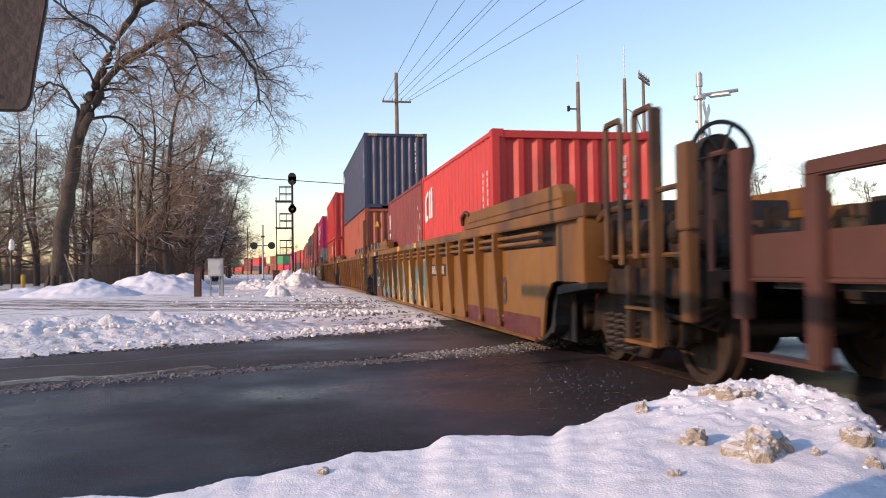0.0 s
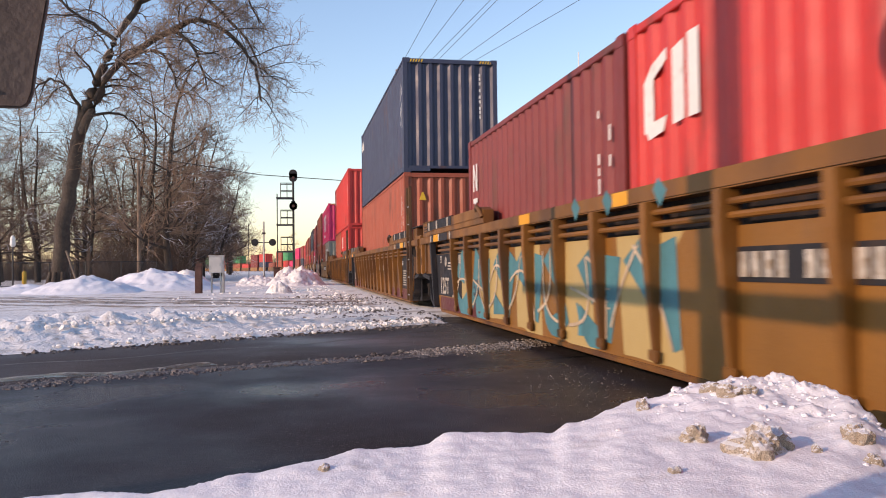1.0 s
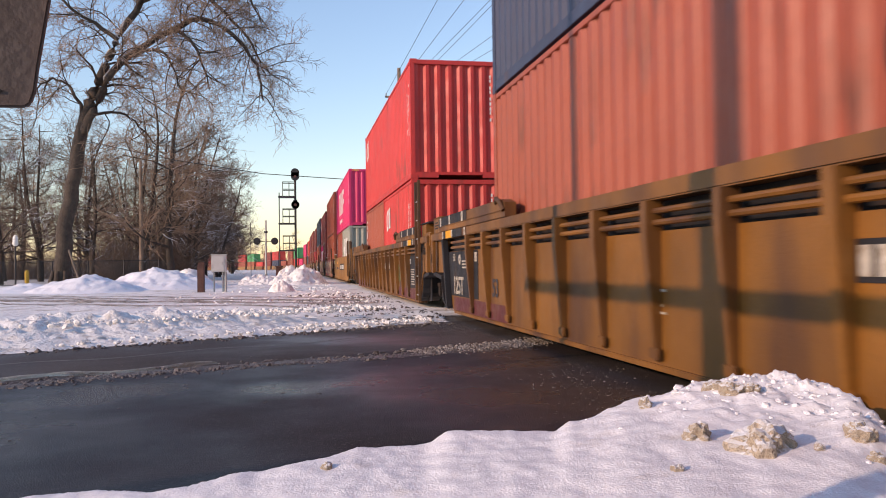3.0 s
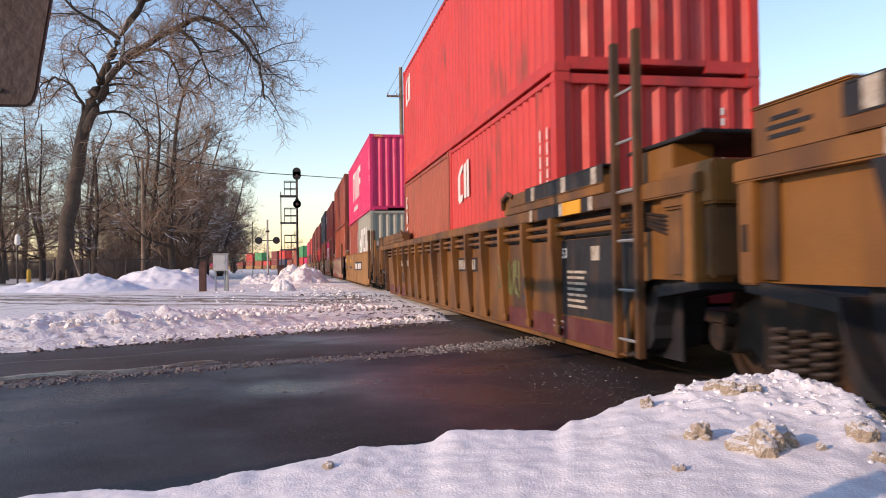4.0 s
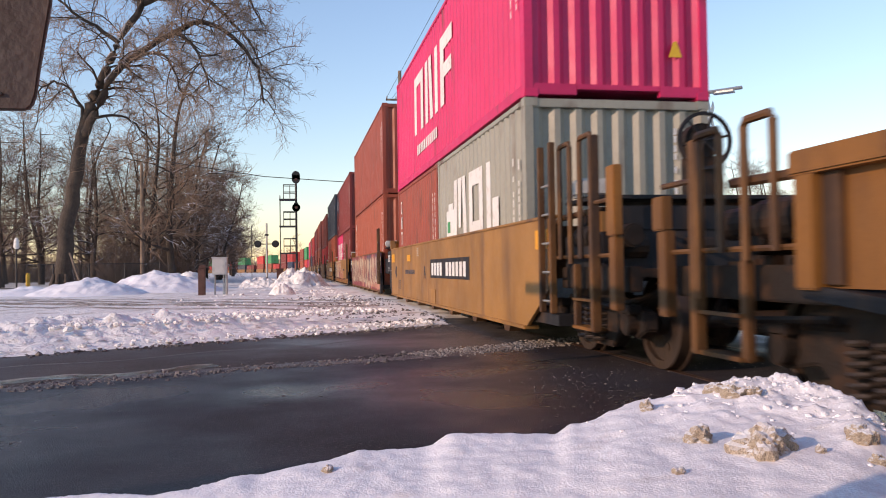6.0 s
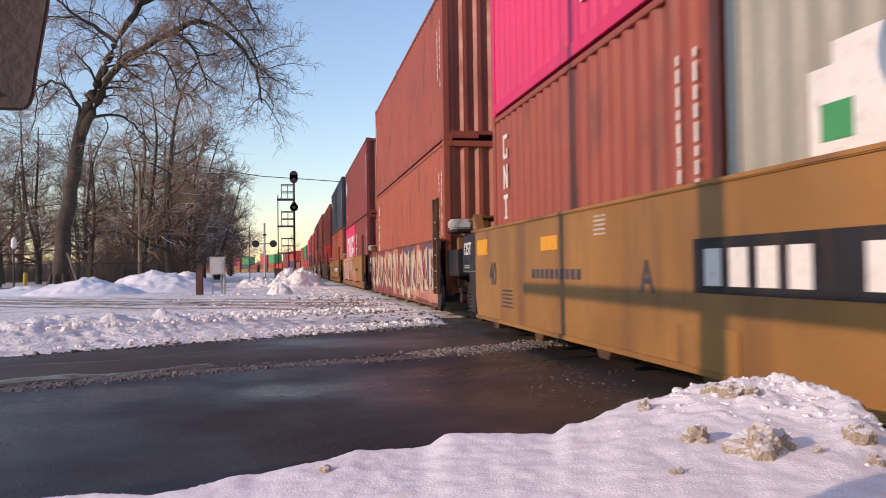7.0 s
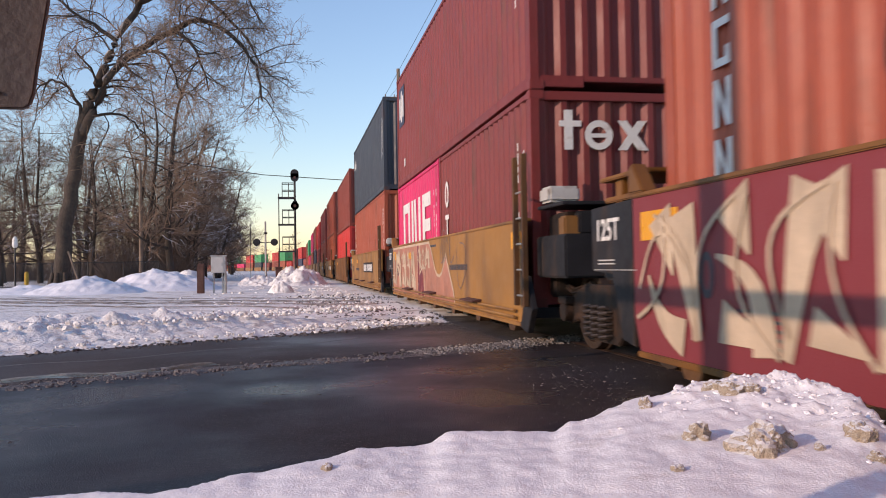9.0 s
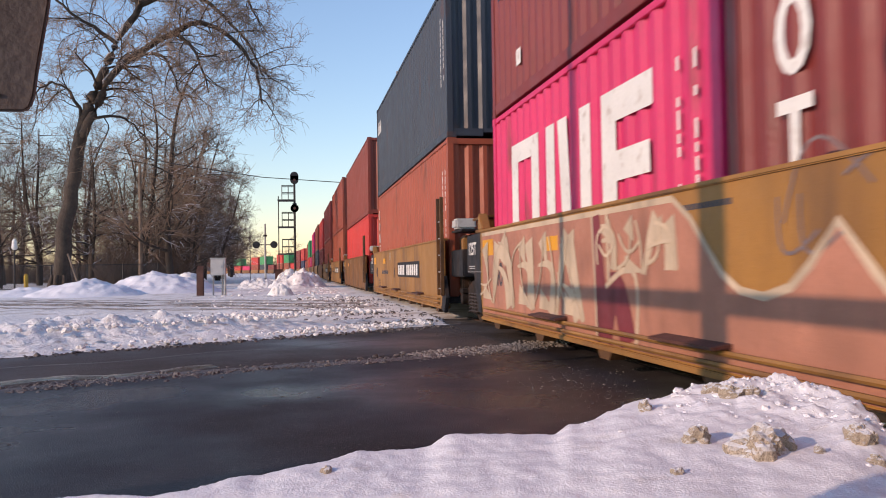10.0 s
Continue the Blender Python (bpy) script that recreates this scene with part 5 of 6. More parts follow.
        ladder(car, SIDE - 0.06, y0 - 0.05, 0.45, 2.2, DIRTY, 0.36, 5)
    if front_end:
        end_platform(car, y0 + 0.35, -1, YELLOW, (0.15, 2.2))
        truck(car, -7.9, spin)
    truck(car, 7.85 if not rear_end else y1 + 1.4, spin)
    TRAIN.append((car, s))
    return car


TRAIN = []


def load(ob, s, z):
    LOADS.append((ob, s, z))
    return ob


LOADS = []
FLOOR = 0.42


def train():
    rng = random.Random(77)
    # the rusty empty car ahead
    rust_car("rust-brown empty low car with a pipe rail", -6.2)
    # three joined 53-foot wells
    first = well_53(YELLOW, TEALSIDE, "faded yellow well car with teal spray paint", 16.4, front_end=True)
    a = load(container("red", 6.058, 2.591, "bright red corrugated steel container, twenty feet long"), 13.82, 0.31)
    house_mark(a, "hook", 2.75, 1.6, 0.6, 1.3)
    id_marks(a, 1)
    a = load(container("maroon", 6.058, 2.591, "dull maroon corrugated steel container, twenty feet long"), 19.97, 0.31)
    vertical_marks(a, 2.75, 2.3, 0.42, 3)
    id_marks(a, 2)
    well_53(YELLOW, YELLOW, "dirty yellow well car with a ribbed side", 36.48)
    a = load(container("orange", 12.192, 2.896, "faded orange-red corrugated steel container"), 36.48, FLOOR)
    id_marks(a, 3)
    warning_label(a, -0.75, 2.2)
    a = load(container("blue", 12.192, 2.896, "dark blue corrugated container stacked on a red one"), 36.48, FLOOR + 2.9)
    house_mark(a, "bars", 5.9, 2.2, 0.35)
    id_marks(a, 4)
    hazard_stripes(a)
    warning_label(a)
    third = well_53(BROWNED, BROWNED, "soot-browned yellow well car with a green tag", 56.62, rear_end=True)
    tag_letters(third, -5.0, -4.3, 0.5, 1.0, 0.36, 3, SIDE, MOSS, MOSS, "faded green sprayed scrawl")
    a = load(container("red", 6.058, 2.591, "bright red corrugated steel container, twenty feet long"), 53.6, FLOOR)
    house_mark(a, "hook", 2.3, 1.55, 0.6, 1.3)
    id_marks(a, 5)
    a = load(container("orange", 6.058, 2.591, "weathered orange container with white column lettering"), 59.73, FLOOR)
    vertical_marks(a, 2.75, 2.3, 0.3, 5)
    a = load(container("red", 12.192, 2.896, "bright red corrugated container on the upper tier"), 56.66, FLOOR + 2.595)
    house_mark(a, "hook", 5.65, 1.9, 0.64)
    id_marks(a, 6)
    strokes(first, "spray_line", "teal and cream bands sprayed on the chord", [([(y, 1.39), (y + 0.12, 1.51)], 0.16, 0.12) for y in (-0.6, 0.35, 1.1)], SIDE - 0.0905, TEAL)
    strokes(first, "spray_fill", "yellow and cream patches sprayed on the chord", [([(0.0, 1.45), (0.3, 1.45)], 0.11, 0.11), ([(2.6, 1.45), (3.0, 1.45)], 0.11, 0.11)], SIDE - 0.092, REFLECT)
    tag_letters(first, -0.6, 6.2, 0.25, 1.1, 1.25, 12, SIDE, TEAL, CREAM, "teal and white sprayed letters")
    # five joined 40-foot wells
    well_40(TAN, TAN, "plain yellow well car with smooth sides", 78.45, front_end=True, spin=True)
    a = load(container("grey", 6.058, 2.591, "pale grey container with large white marks"), 75.4, FLOOR)
    side_shapes([[(0, 0), (0.25, 0), (0.35, 1.05), (0.1, 1.05)], [(0.45, 0.2), (0.62, 0.2), (0.72, 1.05), (0.4, 1.05)], [(0.85, 0), (1.1, 0), (1.0, 1.05), (0.75, 1.05)]] +
                ring_shape(1.3, 0, 0.95, 1.05, 0.24) + [rect(2.5, 0, 2.75, 1.05), rect(2.85, 0, 3.2, 0.5)], -1.21, 1.55, 1.0, WHITE, "company_mark", a, "large white company mark")
    side_shapes([rect(0, 0, 0.7, 0.5), rect(0.2, 0.5, 0.6, 0.62)], -1.21, 2.2, 1.05, WHITE, "emblem", a)
    side_shapes([rect(0.1, 0.1, 0.35, 0.3)], -1.214, 2.2, 1.05, PAINT["green"], "emblem_spot", a)
    id_marks(a, 7)
    a = load(container("brick", 6.058, 2.591, "brick red container with white column lettering"), 81.53, FLOOR)
    vertical_marks(a, 2.5, 2.35, 0.32, 5)
    id_marks(a, 8)
    a = load(container("pink", 12.192, 2.896, "bright magenta corrugated container on the upper tier"), 78.45, FLOOR + 2.595)
    house_mark(a, "blocks", 2.95, 1.0, 1.2, 1.3)
    side_shapes([rect(0.24 * i, 0, 0.24 * i + 0.15, 0.22) for i in range(11)], -1.21, 2.6, 0.5, WHITE, "company_print", a)
    hazard_stripes(a)
    warning_label(a)
    id_marks(a, 9)
    sprayed = well_40(YELLOW, MAROONSIDE, "well car covered in maroon and white spray paint", 94.3, spin=True)
    tag_letters(sprayed, -6.0, 6.1, 0.36, 1.36, 0.85, 29, SIDE, CREAM, CREAM, "cream wedges and outlines of sprayed letters")
    strokes(sprayed, "spray_fill", "salmon fade along the sill", [([(-6.0, 0.36), (-2.0, 0.42), (-0.6, 0.3)], 0.2, 0.1)], SIDE - 0.002, SALMON)
    a = load(container("orange", 12.192, 2.896, "faded orange container with white column lettering"), 94.3, FLOOR)
    vertical_marks(a, 5.4, 2.6, 0.32, 6)
    id_marks(a, 10)
    a = load(container("brick", 12.192, 2.896, "brick red corrugated container on the upper tier"), 94.3, FLOOR + 2.9)
    vertical_marks(a, 5.95, 2.4, 0.2, 4)
    id_marks(a, 11)
    tagged_car = well_40(TAN, PINKSIDE, "yellow well car with salmon and white spray paint", 109.93, spin=True, pipes=True)
    hill = [(6.3, 1.40), (0.5, 1.40), (0.25, 1.25), (-0.15, 0.87), (-0.35, 0.77), (-0.6, 0.74), (-0.85, 0.80), (-1.02, 0.92), (-1.25, 1.14), (-1.5, 0.88), (-1.9, 0.52), (-2.05, 0.26)]
    part("spray_fill", Build().prism(hill + [(6.3, 0.26)], 0, SIDE - 0.004, SIDE - 0.001).mesh("spray_fill", SALMON), tagged_car, "salmon field of sprayed paint")
    strokes(tagged_car, "spray_line", "cream outline of the sprayed field", [(hill, 0.05, 0.06)], SIDE - 0.0055, CREAM)
    strokes(tagged_car, "spray_fill", "maroon upright of a sprayed letter", [([(1.95, 1.38), (1.9, 0.9), (1.8, 0.28)], 0.16, 0.3), (bow((1.8, 0.3), (1.3, 0.3), -0.9), 0.3, 0.3)], SIDE - 0.006, MAROONINK)
    strokes(tagged_car, "spray_line", "cream outline of a sprayed letter", [(bow((1.75, 0.75), (1.15, 0.28), -0.6), 0.05, 0.05), ([(2.05, 1.38), (2.0, 0.9), (1.97, 0.3)], 0.04, 0.04), ([(1.7, 1.38), (1.68, 0.8)], 0.05, 0.05)], SIDE - 0.0075, CREAM)
    tag_letters(tagged_car, 2.3, 6.0, 0.4, 1.3, 0.9, 8, SIDE - 0.0035, CREAM, CREAM, "cream sprayed letters")
    tag_letters(tagged_car, 0.45, 1.5, 0.85, 1.3, 0.5, 5, SIDE - 0.0035, CREAM, CREAM, "cream sprayed letters")
    strokes(tagged_car, "spray_line", "grey scribbled tag", [(bow((-0.75 + dy, 1.3), (-1.1 + dy, 1.1), 0.6), 0.022, 0.022) for dy in (0.0, -0.2, -0.9)] + [(bow((-0.8, 1.15), (-1.5, 1.3), -0.5), 0.022, 0.02), (bow((-1.3, 1.36), (-1.6, 1.12), -0.7), 0.022, 0.022), (bow((-2.2, 1.2), (-3.0, 0.9), 0.6), 0.02, 0.02), (bow((-2.5, 1.3), (-2.8, 0.8), -0.5), 0.02, 0.02)], SIDE - 0.004, SMOKE)
    side_shapes([rect(0.06 * i, 0, 0.06 * i + 0.045, 0.04) for i in range(14)], SIDE, 0.55, 1.3, INK, "faded_print", tagged_car)
    side_shapes([rect(0.12 * i, 0, 0.12 * i + 0.09, 0.09) for i in range(12)], SIDE, -1.6, 0.86, INK, "faded_print", tagged_car)
    a = load(container("maroon", 6.058, 2.591, "dark maroon twenty-foot container with white letters"), 106.88, FLOOR)
    end_mark(a)
    vertical_marks(a, 2.5, 2.2, 0.5, 3)
    id_marks(a, 12)
    a = load(container("pink", 6.058, 2.591, "bright magenta twenty-foot container with a white mark"), 113.01, FLOOR)
    house_mark(a, "blocks", 2.1, 0.75, 1.2, 1.18)
    id_marks(a, 13)
    a = load(container("maroon", 12.192, 2.896, "dark red corrugated container on the upper tier"), 109.93, FLOOR + 2.595)
    side_shapes([rect(0, 0, 0.95, 1.0)], -1.208, 5.75, 1.55, PAINT["blue"], "company_mark", a, "small blue company mark")
    side_shapes([rect(0.12, 0.2, 0.32, 0.75), rect(0.4, 0.1, 0.58, 0.9), rect(0.66, 0.2, 0.84, 0.75)], -1.212, 5.75, 1.55, WHITE, "company_mark", a)
    side_shapes([rect(0, 0, 0.2, 0.2)], -1.21, 4.9, 0.45, WHITE, "white_patch", a)
    id_marks(a, 14)
    well_40(TAN, TAN, "yellow well car carrying two stacked containers", 125.45, spin=True, pipes=True)
    a = load(container("orange", 12.192, 2.896, "faded orange-red corrugated steel container"), 125.45, FLOOR)
    vertical_marks(a, 5.8, 2.5, 0.3, 6)
    id_marks(a, 15)
    a = load(container("slate", 12.192, 2.896, "dark slate blue container on the upper tier"), 125.45, FLOOR + 2.9)
    house_mark(a, "bars", 5.8, 2.0, 0.4)
    id_marks(a, 16)
    # the cars further up the line
    s, i = 141.1, 0
    tops = ("brown", "brick", "maroon", "red", "brick", "pink", "maroon", "orange", "brick", "slate", "red", "maroon", "brown", "brick", "red", "maroon", "green", "red", "brick", "orange", "blue", "maroon")
    lows = ("red", "orange", "brick", "maroon", "slate", "brick", "pink", "red", "orange", "brick", "blue", "maroon")
    while s < 505:
        car = well_40(TAN if i % 3 else YELLOW, TAN if i % 3 else YELLOW, "yellow well car far up the line", s, near=i < 3)
        low, top = PAINT and lows[i % len(lows)], tops[i % len(tops)]
        if s > 250 and i % 6 == 1:
            top = "green"
        load(container(low, 12.192, 2.591 if i % 3 == 0 else 2.896, low + " corrugated container low in its well", i < 3, "containers far up the train"), s, FLOOR)
        if not (s > 235 and i % 3 == 0):
            load(container(top, 12.192, 2.896, top + " corrugated container on the upper tier", i < 3, "containers far up the train"), s, FLOOR + (2.595 if i % 3 == 0 else 2.9))
        i += 1
        s += 15.65 if i % 5 else 18.0


train()

# ---- trees ----


def limb(b, rng, pts, r0, r1, sides):
    n = len(pts)
    b.tube(pts, [r0 + (r1 - r0) * (i / (n - 1)) for i in range(n)], sides, False)


def grow(wood, twigs, rng, start, way, length, radius, depth, droop):
    """A wandering branch with side branches, down to fine twigs."""
    steps = 5 if depth > 1 else 4 if depth == 1 else 3
    pts, p, d = [start], Vector(start), Vector(way).normalized()
    for i in range(steps):
        d = (d + Vector((rng.gauss(0, 0.24), rng.gauss(0, 0.24), rng.gauss(0, 0.16) + droop * (i / steps - 0.25)))).normalized()
        p = p + d * (length / steps)
        pts.append(p.copy())
    tip = radius * (0.35 if depth else 0.5)
    if depth >= 2:
        limb(wood, rng, pts, radius, tip, 6)
    else:
        limb(twigs, rng, pts, radius, tip, 3)
    if depth == 0:
        return
    kids = {3: 7, 2: 10, 1: 8}[min(depth, 3)]
    for k in range(kids):
        f = 0.22 + 0.78 * (k + rng.random()) / kids
        i = min(int(f * steps), steps - 1)
        q = pts[i].lerp(pts[i + 1], f * steps - i)
        along = (pts[i + 1] - pts[i]).normalized()
        side = along.cross(Vector((rng.gauss(0, 1), rng.gauss(0, 1), rng.gauss(0, 1)))).normalized()
        grow(wood, twigs, rng, q, along * rng.uniform(0.5, 0.9) + side * rng.uniform(0.5, 1.0) + Vector((0, 0, 0.12 if droop >= 0 else 0.0)),
             length * rng.uniform(0.34, 0.58), max(0.011, radius * rng.uniform(0.32, 0.5)), depth - 1, droop)


def smooth_line(pts, k=4):
    pts = [Vector(p) for p in pts]
    out = []
    for i in range(len(pts) - 1):
        a, b, c, d = pts[max(i - 1, 0)], pts[i], pts[i + 1], pts[min(i + 2, len(pts) - 1)]
        for j in range(k):
            t = j / k
            out.append(0.5 * ((2 * b) + (c - a) * t + (2 * a - 5 * b + 4 * c - d) * t * t + (3 * b - a - 3 * c + d) * t ** 3))
    return out + [pts[-1]]


def great_tree():
    rng = random.Random(4)
    ob = thing("tree", "tall leaning bare tree with arching drooping limbs", "tree", at=(-12.65, 47, 0))
    wood, twigs = Build(), Build()
    lines = (([(0, 0, -0.2), (0.25, 0, 3.3), (0.7, 0.1, 6.4), (1.35, 0.1, 9.5), (1.8, 0.1, 11.0), (2.4, 0, 12.4), (3.2, -0.2, 14.1), (4.9, 0, 17.0), (6.2, 0.2, 19.6)], 0.46, 0.12, 0.4, 12),
             ([(0.95, 0, 7.8), (1.8, -0.3, 9.8), (3.0, -0.5, 12.0), (5.4, -0.8, 13.9), (8.0, -1.2, 14.8), (10.2, -1.6, 13.9), (11.6, -1.8, 12.2), (12.1, -2, 10.2)], 0.27, 0.05, 0.3, 24),
             ([(4.4, -0.4, 16.0), (5.9, 0.2, 16.9), (7.4, 0.8, 17.0), (9.4, 1.2, 16.0), (11.2, 1.4, 14.2), (12.0, 1.6, 12.6)], 0.20, 0.04, 0.15, 20),
             ([(5.2, 0, 17.4), (6.8, 0.6, 18.6), (8.8, 1.2, 18.8), (10.6, 1.6, 17.6), (11.8, 1.8, 15.8)], 0.18, 0.04, 0.15, 18),
             ([(3.1, -0.2, 13.8), (2.0, -0.4, 14.6), (0.8, -0.8, 15.2), (-0.4, -1.2, 16.4)], 0.15, 0.04, 0.2, 10),
             ([(4.2, 0, 15.9), (3.4, 0.4, 17.6), (2.2, 0.8, 18.6)], 0.15, 0.04, 0.2, 10),
             ([(6.0, -1.0, 14.2), (7.2, -2.0, 13.6), (8.2, -2.4, 12.2), (8.7, -2.6, 10.6)], 0.13, 0.03, 0.15, 12),
             ([(4.0, -0.6, 12.8), (5.4, -1.4, 13.0), (6.4, -1.8, 11.8), (6.9, -2.0, 10.4)], 0.11, 0.03, 0.15, 10),
             ([(1.7, -0.2, 9.5), (3.0, 0.5, 9.8), (4.0, 1.2, 9.2), (4.8, 1.6, 8.2)], 0.09, 0.03, 0.2, 6),
             ([(1.3, 0, 9.4), (0.7, -0.3, 10.9), (-0.2, -0.6, 11.4), (-1.2, -0.8, 10.6)], 0.11, 0.03, 0.2, 9),
             ([(4.9, 0, 17.0), (4.9, 0.8, 18.8), (4.6, 1.2, 20.4)], 0.13, 0.05, 0.2, 8))
    for pts, r0, r1, start, kids in lines:
        line = [Vector((p.x - max(0.0, p.x - 6) * 0.17, p.y, p.z)) for p in smooth_line(pts)]
        kids = int(kids * 1.35)
        line = [p + Vector((rng.gauss(0, 0.05), rng.gauss(0, 0.05), rng.gauss(0, 0.04))) if 0 < i < len(line) - 1 else p for i, p in enumerate(line)]
        limb(wood, rng, line, r0, r1, 12 if r0 > 0.3 else 8)
        for k in range(kids):
            f = start + (1 - start) * (k + rng.random()) / kids
            i = min(int(f * (len(line) - 1)), len(line) - 2)
            along = (line[i + 1] - line[i]).normalized()
            side = along.cross(Vector((rng.gauss(0, 1), rng.gauss(0, 1), rng.gauss(0, 1)))).normalized()
            grow(wood, twigs, rng, line[i], along * 0.6 + side, rng.uniform(1.4, 3.1), max(0.035, (r0 + (r1 - r0) * f) * 0.3), 2, -0.55)
    for k in range(7):
        a = k * 0.9
        wood.tube([(0.75 * math.cos(a), 0.75 * math.sin(a), -0.1), (0.5 * math.cos(a), 0.5 * math.sin(a), 0.25), (0.42 * math.cos(a) + 0.06, 0.42 * math.sin(a), 0.9)], [0.12, 0.16, 0.1], 6, False)
    part("trunk", wood.mesh("trunk", BARK, 0, True), ob, "leaning grey-brown trunk and limbs")
    part("crown", twigs.mesh("crown", TWIG), ob, "fine bare twigs")


def wood_tree(seed, h, lean, mats):
    rng = random.Random(seed)
    ob = thing("tree", "bare winter tree with snow on its branches", "tree", "bare trees of the woods")
    wood, twigs = Build(), Build()
    stems = 1 if seed % 2 else 2
    for s in range(stems):
        tilt = rng.uniform(-0.16, 0.16) + (0.12 if s else -0.05)
        line = smooth_line([(0.25 * s, 0, -0.3), (h * 0.15 * tilt + 0.3 * s, 0.1 * s, h * 0.2), (h * 0.5 * tilt + lean * h * 0.1, 0.3, h * 0.45), (h * 0.9 * tilt + lean * h * 0.25, 0.2, h * 0.72), (h * tilt + lean * h * 0.45, 0, h * 0.95)])
        r0 = h * 0.016
        limb(wood, rng, line, r0, 0.03, 8)
        for k in range(18):
            f = 0.2 + 0.8 * (k + rng.random()) / 18
            i = min(int(f * (len(line) - 1)), len(line) - 2)
            a = rng.random() * 6.28
            grow(wood, twigs, rng, line[i], Vector((math.cos(a), math.sin(a), rng.uniform(0.2, 0.9))), h * rng.uniform(0.2, 0.36) * (1.15 - 0.55 * f), max(0.03, r0 * 0.42 * (1.1 - f)), 2, 0.15)
    part("trunk", wood.mesh("trunk", mats[0], 0, True), ob)
    part("crown", twigs.mesh("crown", mats[1]), ob)
    return ob


def woods():
    rng = random.Random(21)
    kinds = [wood_tree(3, 15, 0.2, (BARK, TWIG)), wood_tree(4, 12, -0.2, (BARK, FARTWIG)), wood_tree(7, 18, 0.5, (BARK, TWIG)), wood_tree(10, 11, 0.3, (BARK, FARTWIG))]
    first = [(-8.6, 60, 1, 1.0, 10), (-19.5, 58, 2, 0.9, 70), (-11.0, 62, 0, 1.05, 200), (-8.2, 66, 3, 1.1, 0)]
    for ob, (x, y, k, s, a) in zip((kinds[2], kinds[1], kinds[0], kinds[3]), first):
        ob.matrix_basis = Matrix.LocRotScale((x, y, 0), Euler((0, 0, radians(a))), (s, s, s))
    spots = [(-23, 60, 0, 0.8), (-27, 64, 3, 0.95), (-15.5, 66, 1, 1.05), (-13.5, 72, 0, 1.0), (-10.2, 70, 3, 1.15), (-8.8, 75, 0, 0.85), (-17.5, 74, 2, 0.8), (-21, 72, 1, 1.1), (-25, 76, 0, 0.9),
             (-30, 72, 2, 0.75), (-12, 82, 1, 1.2), (-16, 86, 0, 1.0), (-9.5, 88, 3, 1.1), (-22, 88, 2, 0.85), (-28, 90, 1, 1.2), (-34, 86, 0, 1.0), (-7.5, 84, 1, 0.9), (-13, 98, 2, 0.9), (-19, 102, 0, 1.1),
             (-9, 105, 3, 1.2), (-26, 108, 1, 1.3), (-34, 106, 2, 0.9), (-11, 118, 0, 1.0), (-16, 122, 3, 1.4), (-22, 126, 2, 1.0), (-10, 134, 1, 1.2), (-14, 150, 0, 1.1), (-19, 160, 3, 1.4), (-13, 172, 1, 1.3),
             (-17, 190, 2, 1.0), (-15, 210, 0, 1.1), (-20, 232, 3, 1.5), (-24, 262, 1, 1.3), (44, 72, 1, 0.95), (50, 78, 3, 1.05), (58, 80, 1, 1.0), (38, 84, 3, 0.9), (64, 90, 0, 0.8), (52, 64, 3, 0.8)]
    for x, y, k, s in spots:
        s *= rng.uniform(0.9, 1.1)
        copy_thing(kinds[k], Matrix.LocRotScale((x, y, 0), Euler((0, 0, rng.random() * 6.28)), None)).scale = (s, s, s)
    for i in range(8):
        y = rng.uniform(80, 130)
        s = rng.uniform(0.8, 1.2)
        copy_thing(kinds[(1, 3, 0, 1)[i % 4]], Matrix.LocRotScale((rng.uniform(-0.4 * y, -0.12 * y - 1), y, 0), Euler((0, 0, rng.random() * 6.28)), None)).scale = (s, s, s)
    for i in range(26):
        s = rng.uniform(0.7, 1.25)
        copy_thing(kinds[i % 4], Matrix.LocRotScale((-75 + i * 4.3 + rng.uniform(-2, 2), 470 + rng.uniform(-25, 40), 0), Euler((0, 0, rng.random() * 6.28)), None)).scale = (s, s, s)


